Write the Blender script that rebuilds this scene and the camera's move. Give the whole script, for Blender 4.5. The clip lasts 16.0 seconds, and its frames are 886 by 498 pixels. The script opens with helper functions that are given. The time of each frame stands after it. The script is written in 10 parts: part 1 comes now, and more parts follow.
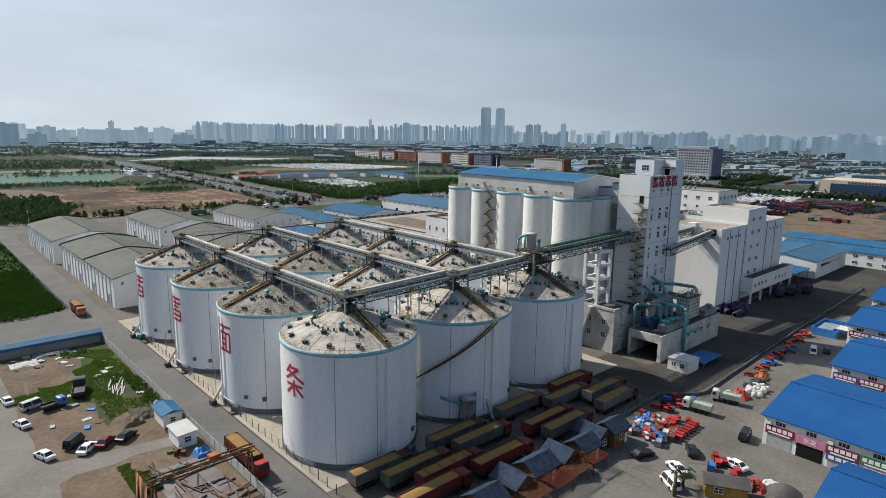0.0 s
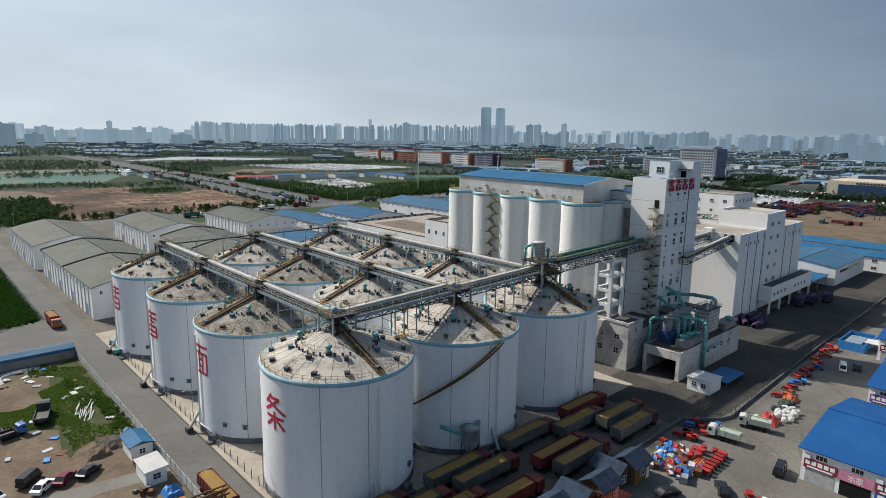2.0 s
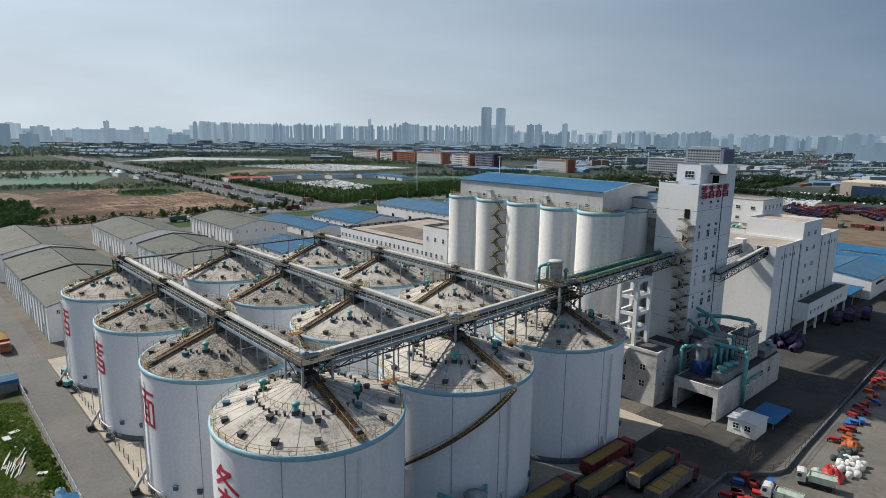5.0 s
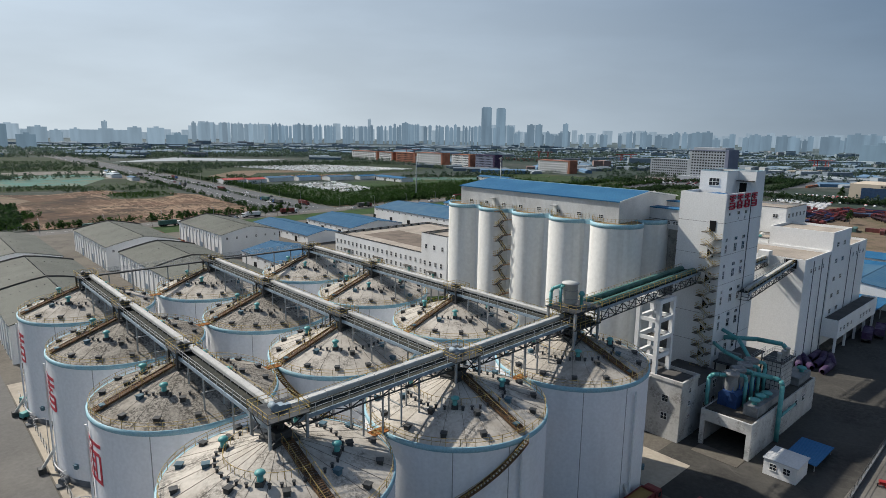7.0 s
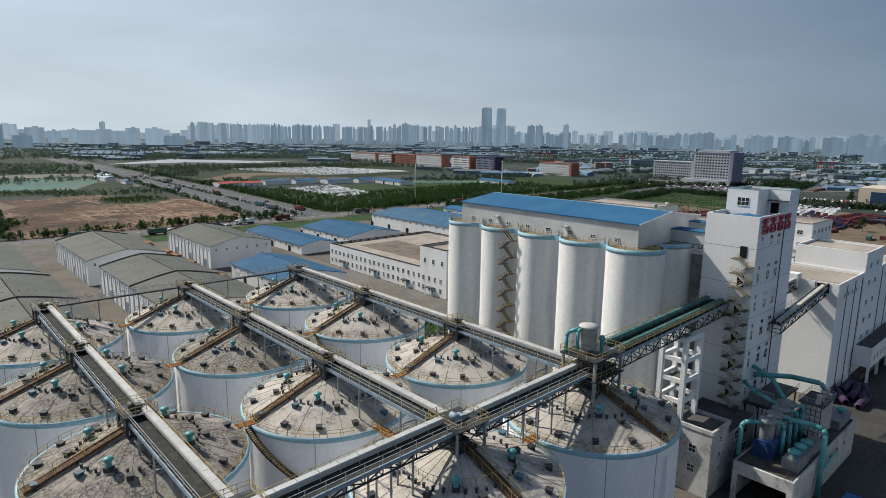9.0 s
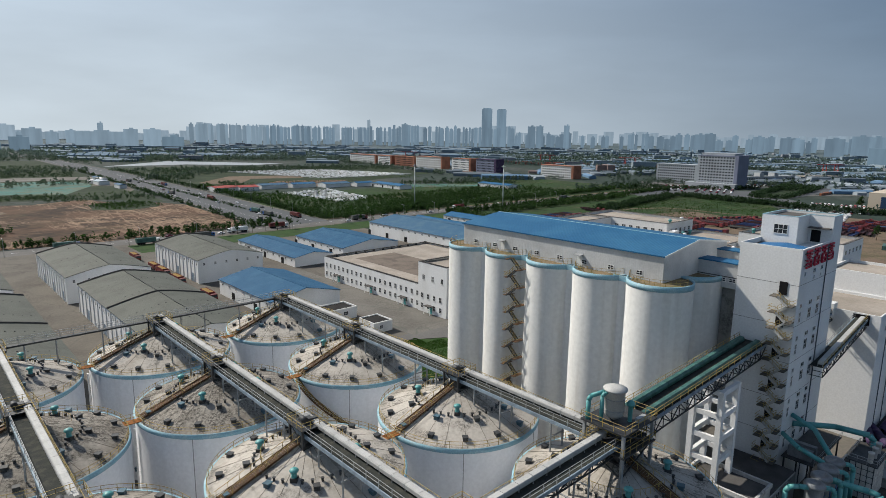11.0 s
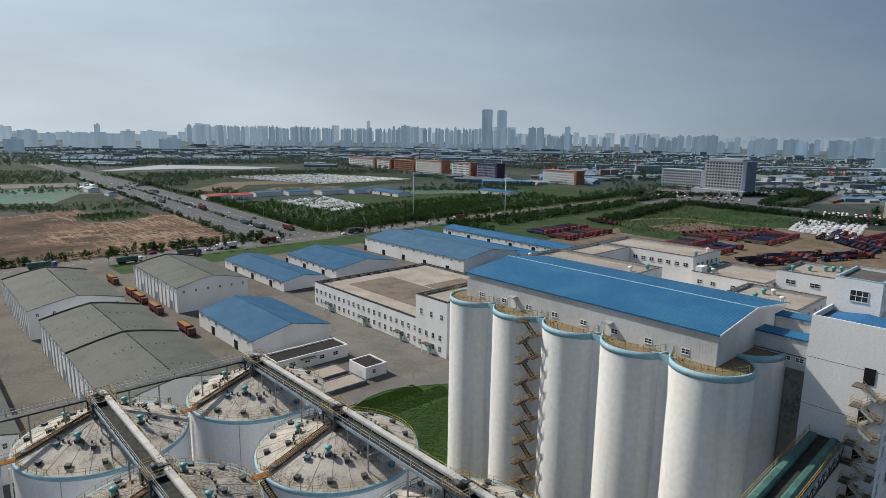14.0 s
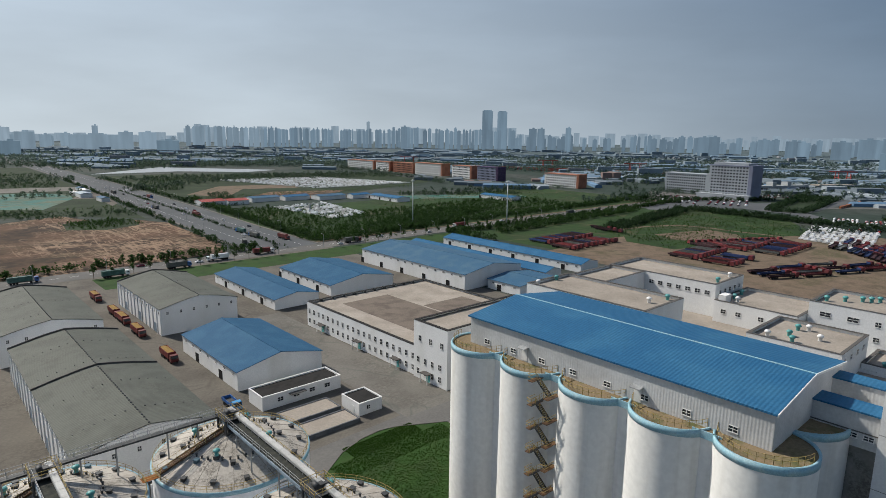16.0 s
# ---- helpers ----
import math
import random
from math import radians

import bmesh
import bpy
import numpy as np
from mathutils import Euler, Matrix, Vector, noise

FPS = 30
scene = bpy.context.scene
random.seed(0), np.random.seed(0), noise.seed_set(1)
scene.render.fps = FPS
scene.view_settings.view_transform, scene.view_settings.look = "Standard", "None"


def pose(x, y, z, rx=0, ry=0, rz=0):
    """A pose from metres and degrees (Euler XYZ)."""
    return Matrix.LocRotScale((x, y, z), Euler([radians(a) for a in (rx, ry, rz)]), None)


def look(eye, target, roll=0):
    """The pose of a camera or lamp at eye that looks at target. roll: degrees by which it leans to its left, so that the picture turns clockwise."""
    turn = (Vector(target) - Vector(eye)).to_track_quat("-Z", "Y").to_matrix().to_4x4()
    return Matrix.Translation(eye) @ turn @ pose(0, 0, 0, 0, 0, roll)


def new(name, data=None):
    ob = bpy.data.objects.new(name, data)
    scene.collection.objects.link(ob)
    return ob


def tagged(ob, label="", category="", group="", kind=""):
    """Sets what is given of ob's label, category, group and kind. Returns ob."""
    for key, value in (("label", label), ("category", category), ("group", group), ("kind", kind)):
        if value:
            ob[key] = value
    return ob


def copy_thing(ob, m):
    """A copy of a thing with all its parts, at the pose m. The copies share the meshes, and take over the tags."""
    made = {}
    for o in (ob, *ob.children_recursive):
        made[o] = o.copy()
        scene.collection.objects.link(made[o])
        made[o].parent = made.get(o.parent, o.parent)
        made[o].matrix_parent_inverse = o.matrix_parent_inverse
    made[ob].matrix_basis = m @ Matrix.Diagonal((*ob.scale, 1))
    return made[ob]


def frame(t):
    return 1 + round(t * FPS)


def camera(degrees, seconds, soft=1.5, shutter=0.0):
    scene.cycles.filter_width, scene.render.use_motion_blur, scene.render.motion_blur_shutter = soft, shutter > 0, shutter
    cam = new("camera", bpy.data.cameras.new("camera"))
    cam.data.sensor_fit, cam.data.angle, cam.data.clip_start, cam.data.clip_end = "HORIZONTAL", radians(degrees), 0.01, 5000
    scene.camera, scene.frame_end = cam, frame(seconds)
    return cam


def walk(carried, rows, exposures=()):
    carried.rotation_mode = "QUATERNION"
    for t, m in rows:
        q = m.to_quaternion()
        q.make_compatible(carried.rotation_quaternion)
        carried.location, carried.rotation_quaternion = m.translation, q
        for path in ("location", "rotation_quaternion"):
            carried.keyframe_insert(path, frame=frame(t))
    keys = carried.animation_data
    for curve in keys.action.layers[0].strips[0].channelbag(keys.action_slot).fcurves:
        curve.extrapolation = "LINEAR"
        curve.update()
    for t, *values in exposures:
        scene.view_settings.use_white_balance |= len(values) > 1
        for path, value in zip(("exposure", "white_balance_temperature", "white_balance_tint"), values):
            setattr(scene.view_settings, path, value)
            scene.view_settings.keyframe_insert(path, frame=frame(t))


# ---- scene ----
cam = camera(72.0, 16.0, soft=0.65)
PATH = [
    (0.0, pose(0.00, 0.00, 58.17, 79.2, -0.8, -42.2)),
    (0.5, pose(2.08, 2.40, 58.16, 79.2, -0.8, -42.2)),
    (1.0, pose(4.24, 4.78, 58.11, 79.2, -0.8, -42.2)),
    (1.5, pose(6.46, 7.20, 58.08, 79.2, -0.8, -42.2)),
    (2.0, pose(8.73, 9.66, 58.04, 79.2, -0.8, -42.2)),
    (2.5, pose(11.05, 12.20, 58.01, 79.2, -0.8, -42.2)),
    (3.0, pose(13.43, 14.82, 57.96, 79.2, -0.8, -42.2)),
    (3.5, pose(15.88, 17.48, 57.91, 79.2, -0.8, -42.2)),
    (4.0, pose(18.37, 20.15, 57.85, 79.2, -0.8, -42.2)),
    (6.5, pose(31.16, 33.86, 57.98, 79.2, -0.8, -42.2)),
    (7.0, pose(33.64, 36.52, 58.55, 79.2, -0.8, -42.2)),
    (7.5, pose(36.11, 39.20, 59.21, 79.2, -0.8, -42.2)),
    (8.0, pose(38.58, 41.90, 59.95, 79.2, -0.8, -42.2)),
    (8.5, pose(41.05, 44.60, 60.72, 79.2, -0.8, -42.2)),
    (9.0, pose(43.54, 47.28, 61.47, 79.2, -0.8, -42.2)),
    (11.5, pose(56.10, 61.13, 65.83, 79.2, -0.8, -42.2)),
    (12.0, pose(58.65, 63.93, 66.86, 79.2, -0.8, -42.2)),
    (12.5, pose(61.19, 66.76, 67.96, 79.2, -0.8, -42.2)),
    (13.0, pose(63.73, 69.63, 69.13, 79.2, -0.8, -42.2)),
    (13.5, pose(66.30, 72.46, 70.31, 79.2, -0.8, -42.2)),
    (14.0, pose(68.89, 75.27, 71.43, 79.2, -0.8, -42.2)),
    (14.5, pose(71.50, 78.13, 72.55, 79.2, -0.8, -42.2)),
    (15.0, pose(74.14, 81.06, 73.70, 79.2, -0.8, -42.2)),
    (15.5, pose(76.76, 84.04, 74.77, 79.2, -0.8, -42.2)),
    (16.0, pose(79.36, 86.98, 75.69, 79.2, -0.8, -42.2)),
]
walk(cam, PATH, ((0.0, 0.2), (4.0, 0.18), (9.0, 0.1), (12.5, 0.03), (16.0, -0.02)))

# ---- light ----
SUN_EL, SUN_AZ = 42.0, 18.0  # degrees up; degrees from +Y towards -X
to_sun = Vector((-math.sin(radians(SUN_AZ)) * math.cos(radians(SUN_EL)), math.cos(radians(SUN_AZ)) * math.cos(radians(SUN_EL)), math.sin(radians(SUN_EL))))
world = bpy.data.worlds.new("sky")
scene.world = world
world.use_nodes = True
wn, wl = world.node_tree.nodes, world.node_tree.links
sky = wn.new("ShaderNodeTexSky")
sky.sky_type, sky.sun_disc = "NISHITA", False
sky.sun_elevation, sky.sun_rotation = radians(SUN_EL), radians(-SUN_AZ)
sky.air_density, sky.dust_density, sky.ozone_density = 1.2, 1.5, 1.0


def wnode(kind, **values):
    n = wn.new(kind)
    for key, v in values.items():
        if key == "operation":
            n.operation = v
        elif key == "data_type":
            n.data_type = v
    return n


# haze: a pale layer that thickens towards the horizon and is brighter towards the sun and, less, opposite to it, with faint cloud
tc = wnode("ShaderNodeTexCoord")
sep = wnode("ShaderNodeSeparateXYZ")
wl.new(tc.outputs["Generated"], sep.inputs[0])
dot = wnode("ShaderNodeVectorMath", operation="DOT_PRODUCT")
dot.inputs[1].default_value = (-math.sin(radians(SUN_AZ)), math.cos(radians(SUN_AZ)), 0)
wl.new(tc.outputs["Generated"], dot.inputs[0])
toward = wnode("ShaderNodeMapRange")
toward.interpolation_type = "SMOOTHSTEP"
toward.inputs[1].default_value, toward.inputs[2].default_value = -0.5, 1.05
wl.new(dot.outputs["Value"], toward.inputs[0])
low = wnode("ShaderNodeMix", data_type="RGBA")
low.inputs["A"].default_value, low.inputs["B"].default_value = (1.4, 2.0, 2.7, 1), (5.6, 6.35, 6.9, 1)
wl.new(toward.outputs[0], low.inputs["Factor"])
high = wnode("ShaderNodeMix", data_type="RGBA")
high.inputs["A"].default_value, high.inputs["B"].default_value = (0.65, 1.3, 2.3, 1), (4.9, 5.9, 7.0, 1)
wl.new(toward.outputs[0], high.inputs["Factor"])
back = wnode("ShaderNodeMapRange")
back.interpolation_type = "SMOOTHSTEP"
back.inputs[1].default_value, back.inputs[2].default_value = -0.1, -1.0
wl.new(dot.outputs["Value"], back.inputs[0])
anti = wnode("ShaderNodeMix", data_type="RGBA")
anti.inputs["B"].default_value = (3.0, 3.7, 4.4, 1)
wl.new(back.outputs[0], anti.inputs["Factor"]), wl.new(high.outputs["Result"], anti.inputs["A"])
rise = wnode("ShaderNodeMapRange")
rise.inputs[1].default_value, rise.inputs[2].default_value = 0.0, 0.22
wl.new(sep.outputs[2], rise.inputs[0])
haze = wnode("ShaderNodeMix", data_type="RGBA")
wl.new(rise.outputs[0], haze.inputs["Factor"]), wl.new(low.outputs["Result"], haze.inputs["A"]), wl.new(anti.outputs["Result"], haze.inputs["B"])
cloud = wnode("ShaderNodeTexNoise")
cloud.inputs["Scale"].default_value, cloud.inputs["Detail"].default_value = 2.6, 5.0
stretch = wnode("ShaderNodeVectorMath", operation="MULTIPLY")
stretch.inputs[1].default_value = (1, 1, 4)
wl.new(tc.outputs["Generated"], stretch.inputs[0]), wl.new(stretch.outputs[0], cloud.inputs["Vector"])
wisp = wnode("ShaderNodeMapRange")
wisp.inputs[1].default_value, wisp.inputs[2].default_value, wisp.inputs[3].default_value, wisp.inputs[4].default_value = 0.35, 0.75, 0.94, 1.14
wl.new(cloud.outputs[0], wisp.inputs[0])
veil = wnode("ShaderNodeVectorMath", operation="SCALE")
wl.new(haze.outputs["Result"], veil.inputs[0]), wl.new(wisp.outputs[0], veil.inputs["Scale"])
fade = wnode("ShaderNodeMapRange")
fade.inputs[1].default_value, fade.inputs[2].default_value = 0.2, 0.75
wl.new(sep.outputs[2], fade.inputs[0])
full = wnode("ShaderNodeMix", data_type="RGBA")
wl.new(fade.outputs[0], full.inputs["Factor"]), wl.new(veil.outputs[0], full.inputs["A"]), wl.new(sky.outputs[0], full.inputs["B"])
wl.new(full.outputs["Result"], wn["Background"].inputs[0])
wn["Background"].inputs[1].default_value = 0.1
sun = new("sun", bpy.data.lights.new("sun", "SUN"))
sun.data.energy, sun.data.angle, sun.data.color = 4.8, radians(0.9), (1.0, 0.94, 0.85)
sun.matrix_world = look(to_sun * 500, (0, 0, 0))


# ---- materials ----
def material(name, colour, rough=0.7, metal=0.0, vary=0.25, scale=0.6, fine=6.0, bump=0.15, other=None, mix=(0.45, 0.65), spread=0.0, streak=0.0):
    """A surface with stains at two scales, fine relief, and a second colour in blotches."""
    m = bpy.data.materials.new(name)
    m.use_nodes = True
    n, l = m.node_tree.nodes, m.node_tree.links
    b = n["Principled BSDF"]
    geo = n.new("ShaderNodeNewGeometry")
    pos = geo.outputs["Position"]
    big, small = n.new("ShaderNodeTexNoise"), n.new("ShaderNodeTexNoise")
    for t, s, d in ((big, scale, 4.0), (small, fine, 5.0)):
        t.inputs["Scale"].default_value, t.inputs["Detail"].default_value = s, d
    if streak:
        mp = n.new("ShaderNodeVectorMath")
        mp.operation = "MULTIPLY"
        mp.inputs[1].default_value = (1, 1, streak)
        l.new(pos, mp.inputs[0])
        l.new(mp.outputs[0], big.inputs["Vector"])
    else:
        l.new(pos, big.inputs["Vector"])
    l.new(pos, small.inputs["Vector"])
    ramp = n.new("ShaderNodeMapRange")
    ramp.inputs[1].default_value, ramp.inputs[2].default_value = mix
    l.new(big.outputs[0], ramp.inputs[0])
    two = n.new("ShaderNodeMix")
    two.data_type = "RGBA"
    dark = other or tuple(c * (1 - vary) for c in colour)
    two.inputs["A"].default_value, two.inputs["B"].default_value = (*colour, 1), (*dark, 1)
    l.new(ramp.outputs[0], two.inputs["Factor"])
    grain = n.new("ShaderNodeMapRange")
    grain.inputs[1].default_value, grain.inputs[2].default_value = 0.3, 0.7
    grain.inputs[3].default_value, grain.inputs[4].default_value = 1 - vary * 0.5, 1 + vary * 0.3
    l.new(small.outputs[0], grain.inputs[0])
    value = grain.outputs[0]
    if spread:
        info, r = n.new("ShaderNodeObjectInfo"), n.new("ShaderNodeMapRange")
        r.inputs[3].default_value, r.inputs[4].default_value = 1 - spread, 1 + spread
        l.new(info.outputs["Random"], r.inputs[0])
        mul = n.new("ShaderNodeMath")
        mul.operation = "MULTIPLY"
        l.new(value, mul.inputs[0]), l.new(r.outputs[0], mul.inputs[1])
        value = mul.outputs[0]
    hsv = n.new("ShaderNodeHueSaturation")
    l.new(two.outputs["Result"], hsv.inputs["Color"]), l.new(value, hsv.inputs["Value"])
    l.new(hsv.outputs[0], b.inputs["Base Color"])
    b.inputs["Roughness"].default_value, b.inputs["Metallic"].default_value = rough, metal
    if rough > 0.65:
        b.inputs["Specular IOR Level"].default_value = 0.18
    if bump:
        bp = n.new("ShaderNodeBump")
        bp.inputs["Strength"].default_value, bp.inputs["Distance"].default_value = bump, 0.05
        l.new(small.outputs[0], bp.inputs["Height"]), l.new(bp.outputs[0], b.inputs["Normal"])
    return m


def ribbed(name, colour, axis, pitch, rough=0.45, vary=0.2, other=None, depth=0.06, scale=0.15):
    """Trapezoid sheet whose ribs repeat along the world axis 0 or 1."""
    m = material(name, colour, rough, 0.0, vary, scale, 3.0, 0.0, other)
    n, l = m.node_tree.nodes, m.node_tree.links
    geo, sep = n.new("ShaderNodeNewGeometry"), n.new("ShaderNodeSeparateXYZ")
    l.new(geo.outputs["Position"], sep.inputs[0])
    sc, sn = n.new("ShaderNodeMath"), n.new("ShaderNodeMath")
    sc.operation, sn.operation = "MULTIPLY", "SINE"
    sc.inputs[1].default_value = 2 * math.pi / pitch
    l.new(sep.outputs[axis], sc.inputs[0]), l.new(sc.outputs[0], sn.inputs[0])
    bp = n.new("ShaderNodeBump")
    bp.inputs["Strength"].default_value, bp.inputs["Distance"].default_value = 0.6, depth
    l.new(sn.outputs[0], bp.inputs["Height"]), l.new(bp.outputs[0], n["Principled BSDF"].inputs["Normal"])
    return m


def leafy(name, colour, other, scale=0.5, fine=2.0, spread=0.2):
    """Leaves that let some light through."""
    m = material(name, colour, 0.8, vary=0.4, scale=scale, fine=fine, other=other, spread=spread, bump=0)
    n, l = m.node_tree.nodes, m.node_tree.links
    b, out = n["Principled BSDF"], n["Material Output"]
    tr, mx = n.new("ShaderNodeBsdfTranslucent"), n.new("ShaderNodeMixShader")
    tr.inputs[0].default_value = (colour[0] * 1.6, colour[1] * 1.6, colour[2] * 1.1, 1)
    mx.inputs[0].default_value = 0.42
    l.new(b.outputs[0], mx.inputs[1]), l.new(tr.outputs[0], mx.inputs[2]), l.new(mx.outputs[0], out.inputs[0])
    return m


def overlay(m, colour, mask, top):
    """Lay a second colour over a material, as far as the mask socket says."""
    n, l = m.node_tree.nodes, m.node_tree.links
    mr, mx = n.new("ShaderNodeMath"), n.new("ShaderNodeMix")
    mr.operation, mx.data_type = "MULTIPLY", "RGBA"
    mr.inputs[1].default_value = top
    mx.inputs["B"].default_value = (*colour, 1)
    b = n["Principled BSDF"]
    src = b.inputs["Base Color"].links[0].from_socket
    l.new(mask, mr.inputs[0]), l.new(mr.outputs[0], mx.inputs["Factor"])
    l.new(src, mx.inputs["A"]), l.new(mx.outputs["Result"], b.inputs["Base Color"])


def noise_of(m, scale, detail, lo, hi, rough=0.6, warp=0.0, ridge=False, stretch=(1, 1, 1)):
    n, l = m.node_tree.nodes, m.node_tree.links
    geo, t, mr, st = n.new("ShaderNodeNewGeometry"), n.new("ShaderNodeTexNoise"), n.new("ShaderNodeMapRange"), n.new("ShaderNodeVectorMath")
    st.operation = "MULTIPLY"
    st.inputs[1].default_value = stretch
    t.inputs["Scale"].default_value, t.inputs["Detail"].default_value, t.inputs["Roughness"].default_value, t.inputs["Distortion"].default_value = scale, detail, rough, warp
    l.new(geo.outputs["Position"], st.inputs[0]), l.new(st.outputs[0], t.inputs["Vector"])
    src = t.outputs[0]
    if ridge:
        d, a = n.new("ShaderNodeMath"), n.new("ShaderNodeMath")
        d.operation, a.operation = "SUBTRACT", "ABSOLUTE"
        d.inputs[1].default_value = 0.5
        l.new(src, d.inputs[0]), l.new(d.outputs[0], a.inputs[0])
        src = a.outputs[0]
    mr.inputs[1].default_value, mr.inputs[2].default_value = lo, hi
    l.new(src, mr.inputs[0])
    return mr.outputs[0]


def both(m, a, b):
    n, l = m.node_tree.nodes, m.node_tree.links
    t = n.new("ShaderNodeMath")
    t.operation = "MULTIPLY"
    l.new(a, t.inputs[0]), l.new(b, t.inputs[1])
    return t.outputs[0]


def tracked(m, colour, scales=(0.011, 0.019, 0.035), top=0.55):
    """Wheel tracks winding over bare ground, as broken paler lines."""
    for s in scales:
        overlay(m, colour, both(m, noise_of(m, s, 1.5, 0.011 * (1 + s * 14), 0.002, warp=0.8, ridge=True), noise_of(m, s * 1.7, 3, 0.42, 0.6)), top)
    return m


def grimy(m, colour, top, scale=0.28, fine=2.6, lo=0.46):
    """Dark mould and dirt in torn patches."""
    overlay(m, colour, both(m, noise_of(m, scale, 4, lo, lo + 0.16), noise_of(m, fine, 7, 0.42, 0.58, 0.72, 0.4)), top)
    return m


WHITE = material("white_render", (0.72, 0.725, 0.72), 0.8, vary=0.16, scale=0.12, fine=3, streak=0.25, other=(0.61, 0.61, 0.585), mix=(0.45, 0.8))
# dirt plus the shade between silos and tower, in one dark render
SHADED_DIRTY_WHITE = grimy(material("shaded_dirty_render", (0.276, 0.276, 0.264), 0.85, vary=0.2, scale=0.2, fine=2.5, streak=0.25, other=(0.204, 0.198, 0.180), mix=(0.42, 0.7)), (0.072, 0.069, 0.060), 0.6, 0.35, 2.2)
STAINED_WHITE = grimy(material("stained_white_render", (0.52, 0.52, 0.505), 0.85, vary=0.2, scale=0.2, fine=2.5, streak=0.25, other=(0.40, 0.39, 0.365), mix=(0.42, 0.7)), (0.12, 0.11, 0.10), 0.62, 0.35, 2.2)
SILO_WALL = material("silo_paint", (0.76, 0.77, 0.79), 0.55, vary=0.14, scale=0.35, fine=2.0, streak=0.12, other=(0.66, 0.67, 0.68), mix=(0.5, 0.8), bump=0.05)
CONCRETE_SILO = material("concrete_silo_paint", (0.688, 0.688, 0.662), 0.75, vary=0.16, scale=0.5, fine=1.2, streak=0.06, other=(0.533, 0.516, 0.473), mix=(0.5, 0.85))
BAND_BLUE = material("faded_blue_paint", (0.23, 0.42, 0.50), 0.65, vary=0.35, scale=0.7, fine=5, other=(0.31, 0.47, 0.52))
ROOF_CEMENT = grimy(material("weathered_roof_coating", (0.430, 0.400, 0.353), 0.88, vary=0.28, scale=0.22, fine=2.2, bump=0.3, other=(0.301, 0.271, 0.228), mix=(0.5, 0.74), spread=0.1), (0.060, 0.056, 0.047), 0.75)
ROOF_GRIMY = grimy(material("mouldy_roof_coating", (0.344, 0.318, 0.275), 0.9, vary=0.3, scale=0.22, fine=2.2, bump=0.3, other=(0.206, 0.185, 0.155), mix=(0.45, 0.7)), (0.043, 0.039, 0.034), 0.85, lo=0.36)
JOINT = material("dark_roof_joint", (0.17, 0.15, 0.125), 0.95, vary=0.4, scale=0.5)
TOP_SLAB = material("weedy_brown_slab", (0.215, 0.163, 0.099), 0.95, vary=0.4, scale=0.4, fine=2.5, other=(0.095, 0.103, 0.043), mix=(0.5, 0.7))
PLINTH = material("dark_plinth", (0.13, 0.14, 0.15), 0.8, vary=0.3)
STEEL = material("galvanised_steel", (0.33, 0.345, 0.35), 0.6, 0.2, vary=0.25, scale=0.8)
DARK_STEEL = material("dark_steel", (0.055, 0.058, 0.06), 0.6, 0.3, vary=0.35, scale=0.8)
GRATING = material("steel_grating", (0.036, 0.04, 0.036), 0.95, vary=0.5, scale=1.0, fine=9, other=(0.06, 0.06, 0.05))
BLACK_FELT = material("black_coping_felt", (0.028, 0.027, 0.026), 0.95, vary=0.3, scale=0.5)
DEEP_BLUE = material("deep_blue_hopper_paint", (0.014, 0.05, 0.16), 0.6, vary=0.35, scale=0.8)
BLUE_STEEL = material("pale_blue_steel", (0.25, 0.32, 0.375), 0.6, 0.1, vary=0.3, scale=0.6)
RUST = material("rusted_brown_steel", (0.13, 0.075, 0.04), 0.85, vary=0.4, scale=1.0, other=(0.07, 0.045, 0.03))
YELLOW = material("faded_yellow_paint", (0.40, 0.30, 0.10), 0.7, vary=0.35, scale=1.2, other=(0.28, 0.21, 0.11))
TEAL = material("teal_paint", (0.07, 0.29, 0.285), 0.5, vary=0.25, scale=0.8, other=(0.11, 0.33, 0.32))
COVER = material("conveyor_cover_sheet", (0.430, 0.430, 0.413), 0.65, 0.0, vary=0.25, scale=0.6, other=(0.387, 0.387, 0.370), spread=0.08)
GREEN_SHEET = material("green_sheet", (0.035, 0.10, 0.085), 0.6, vary=0.4, scale=0.6, other=(0.06, 0.16, 0.14))
BLUE_ROOF_Y = ribbed("blue_sheet_ribs_y", (0.019, 0.103, 0.215), 1, 0.55, other=(0.029, 0.125, 0.237), depth=0.025, vary=0.3, rough=0.7)
SHED_BLUE = ribbed("deep_blue_sheet", (0.016, 0.082, 0.165), 1, 0.5, other=(0.026, 0.10, 0.185), depth=0.02, vary=0.3, rough=0.75)
APRON = grimy(tracked(material("oily_apron_concrete", (0.068, 0.065, 0.058), 0.92, vary=0.3, scale=0.07, fine=1.4, other=(0.048, 0.046, 0.042), bump=0.25), (0.104, 0.098, 0.088), (0.04, 0.07), 0.4), (0.024, 0.023, 0.022), 0.6, 0.06, 0.9)
BLUE_ROOF_X = ribbed("blue_sheet_ribs_x", (0.030, 0.129, 0.284), 0, 0.55, other=(0.039, 0.146, 0.301), depth=0.025, vary=0.3, rough=0.7)
FADED_ROOF = ribbed("faded_blue_sheet", (0.039, 0.107, 0.185), 1, 0.9, other=(0.060, 0.129, 0.194), depth=0.03, rough=0.7)
GREY_ROOF = grimy(ribbed("grey_green_sheet", (0.101, 0.108, 0.092), 1, 0.8, other=(0.084, 0.090, 0.077), vary=0.2, depth=0.03, rough=0.75), (0.060, 0.060, 0.050), 0.5, 0.1, 1.2)
WHITE_SHEET = ribbed("white_cladding_ribs_y", (0.533, 0.542, 0.542), 1, 0.42, depth=0.012)
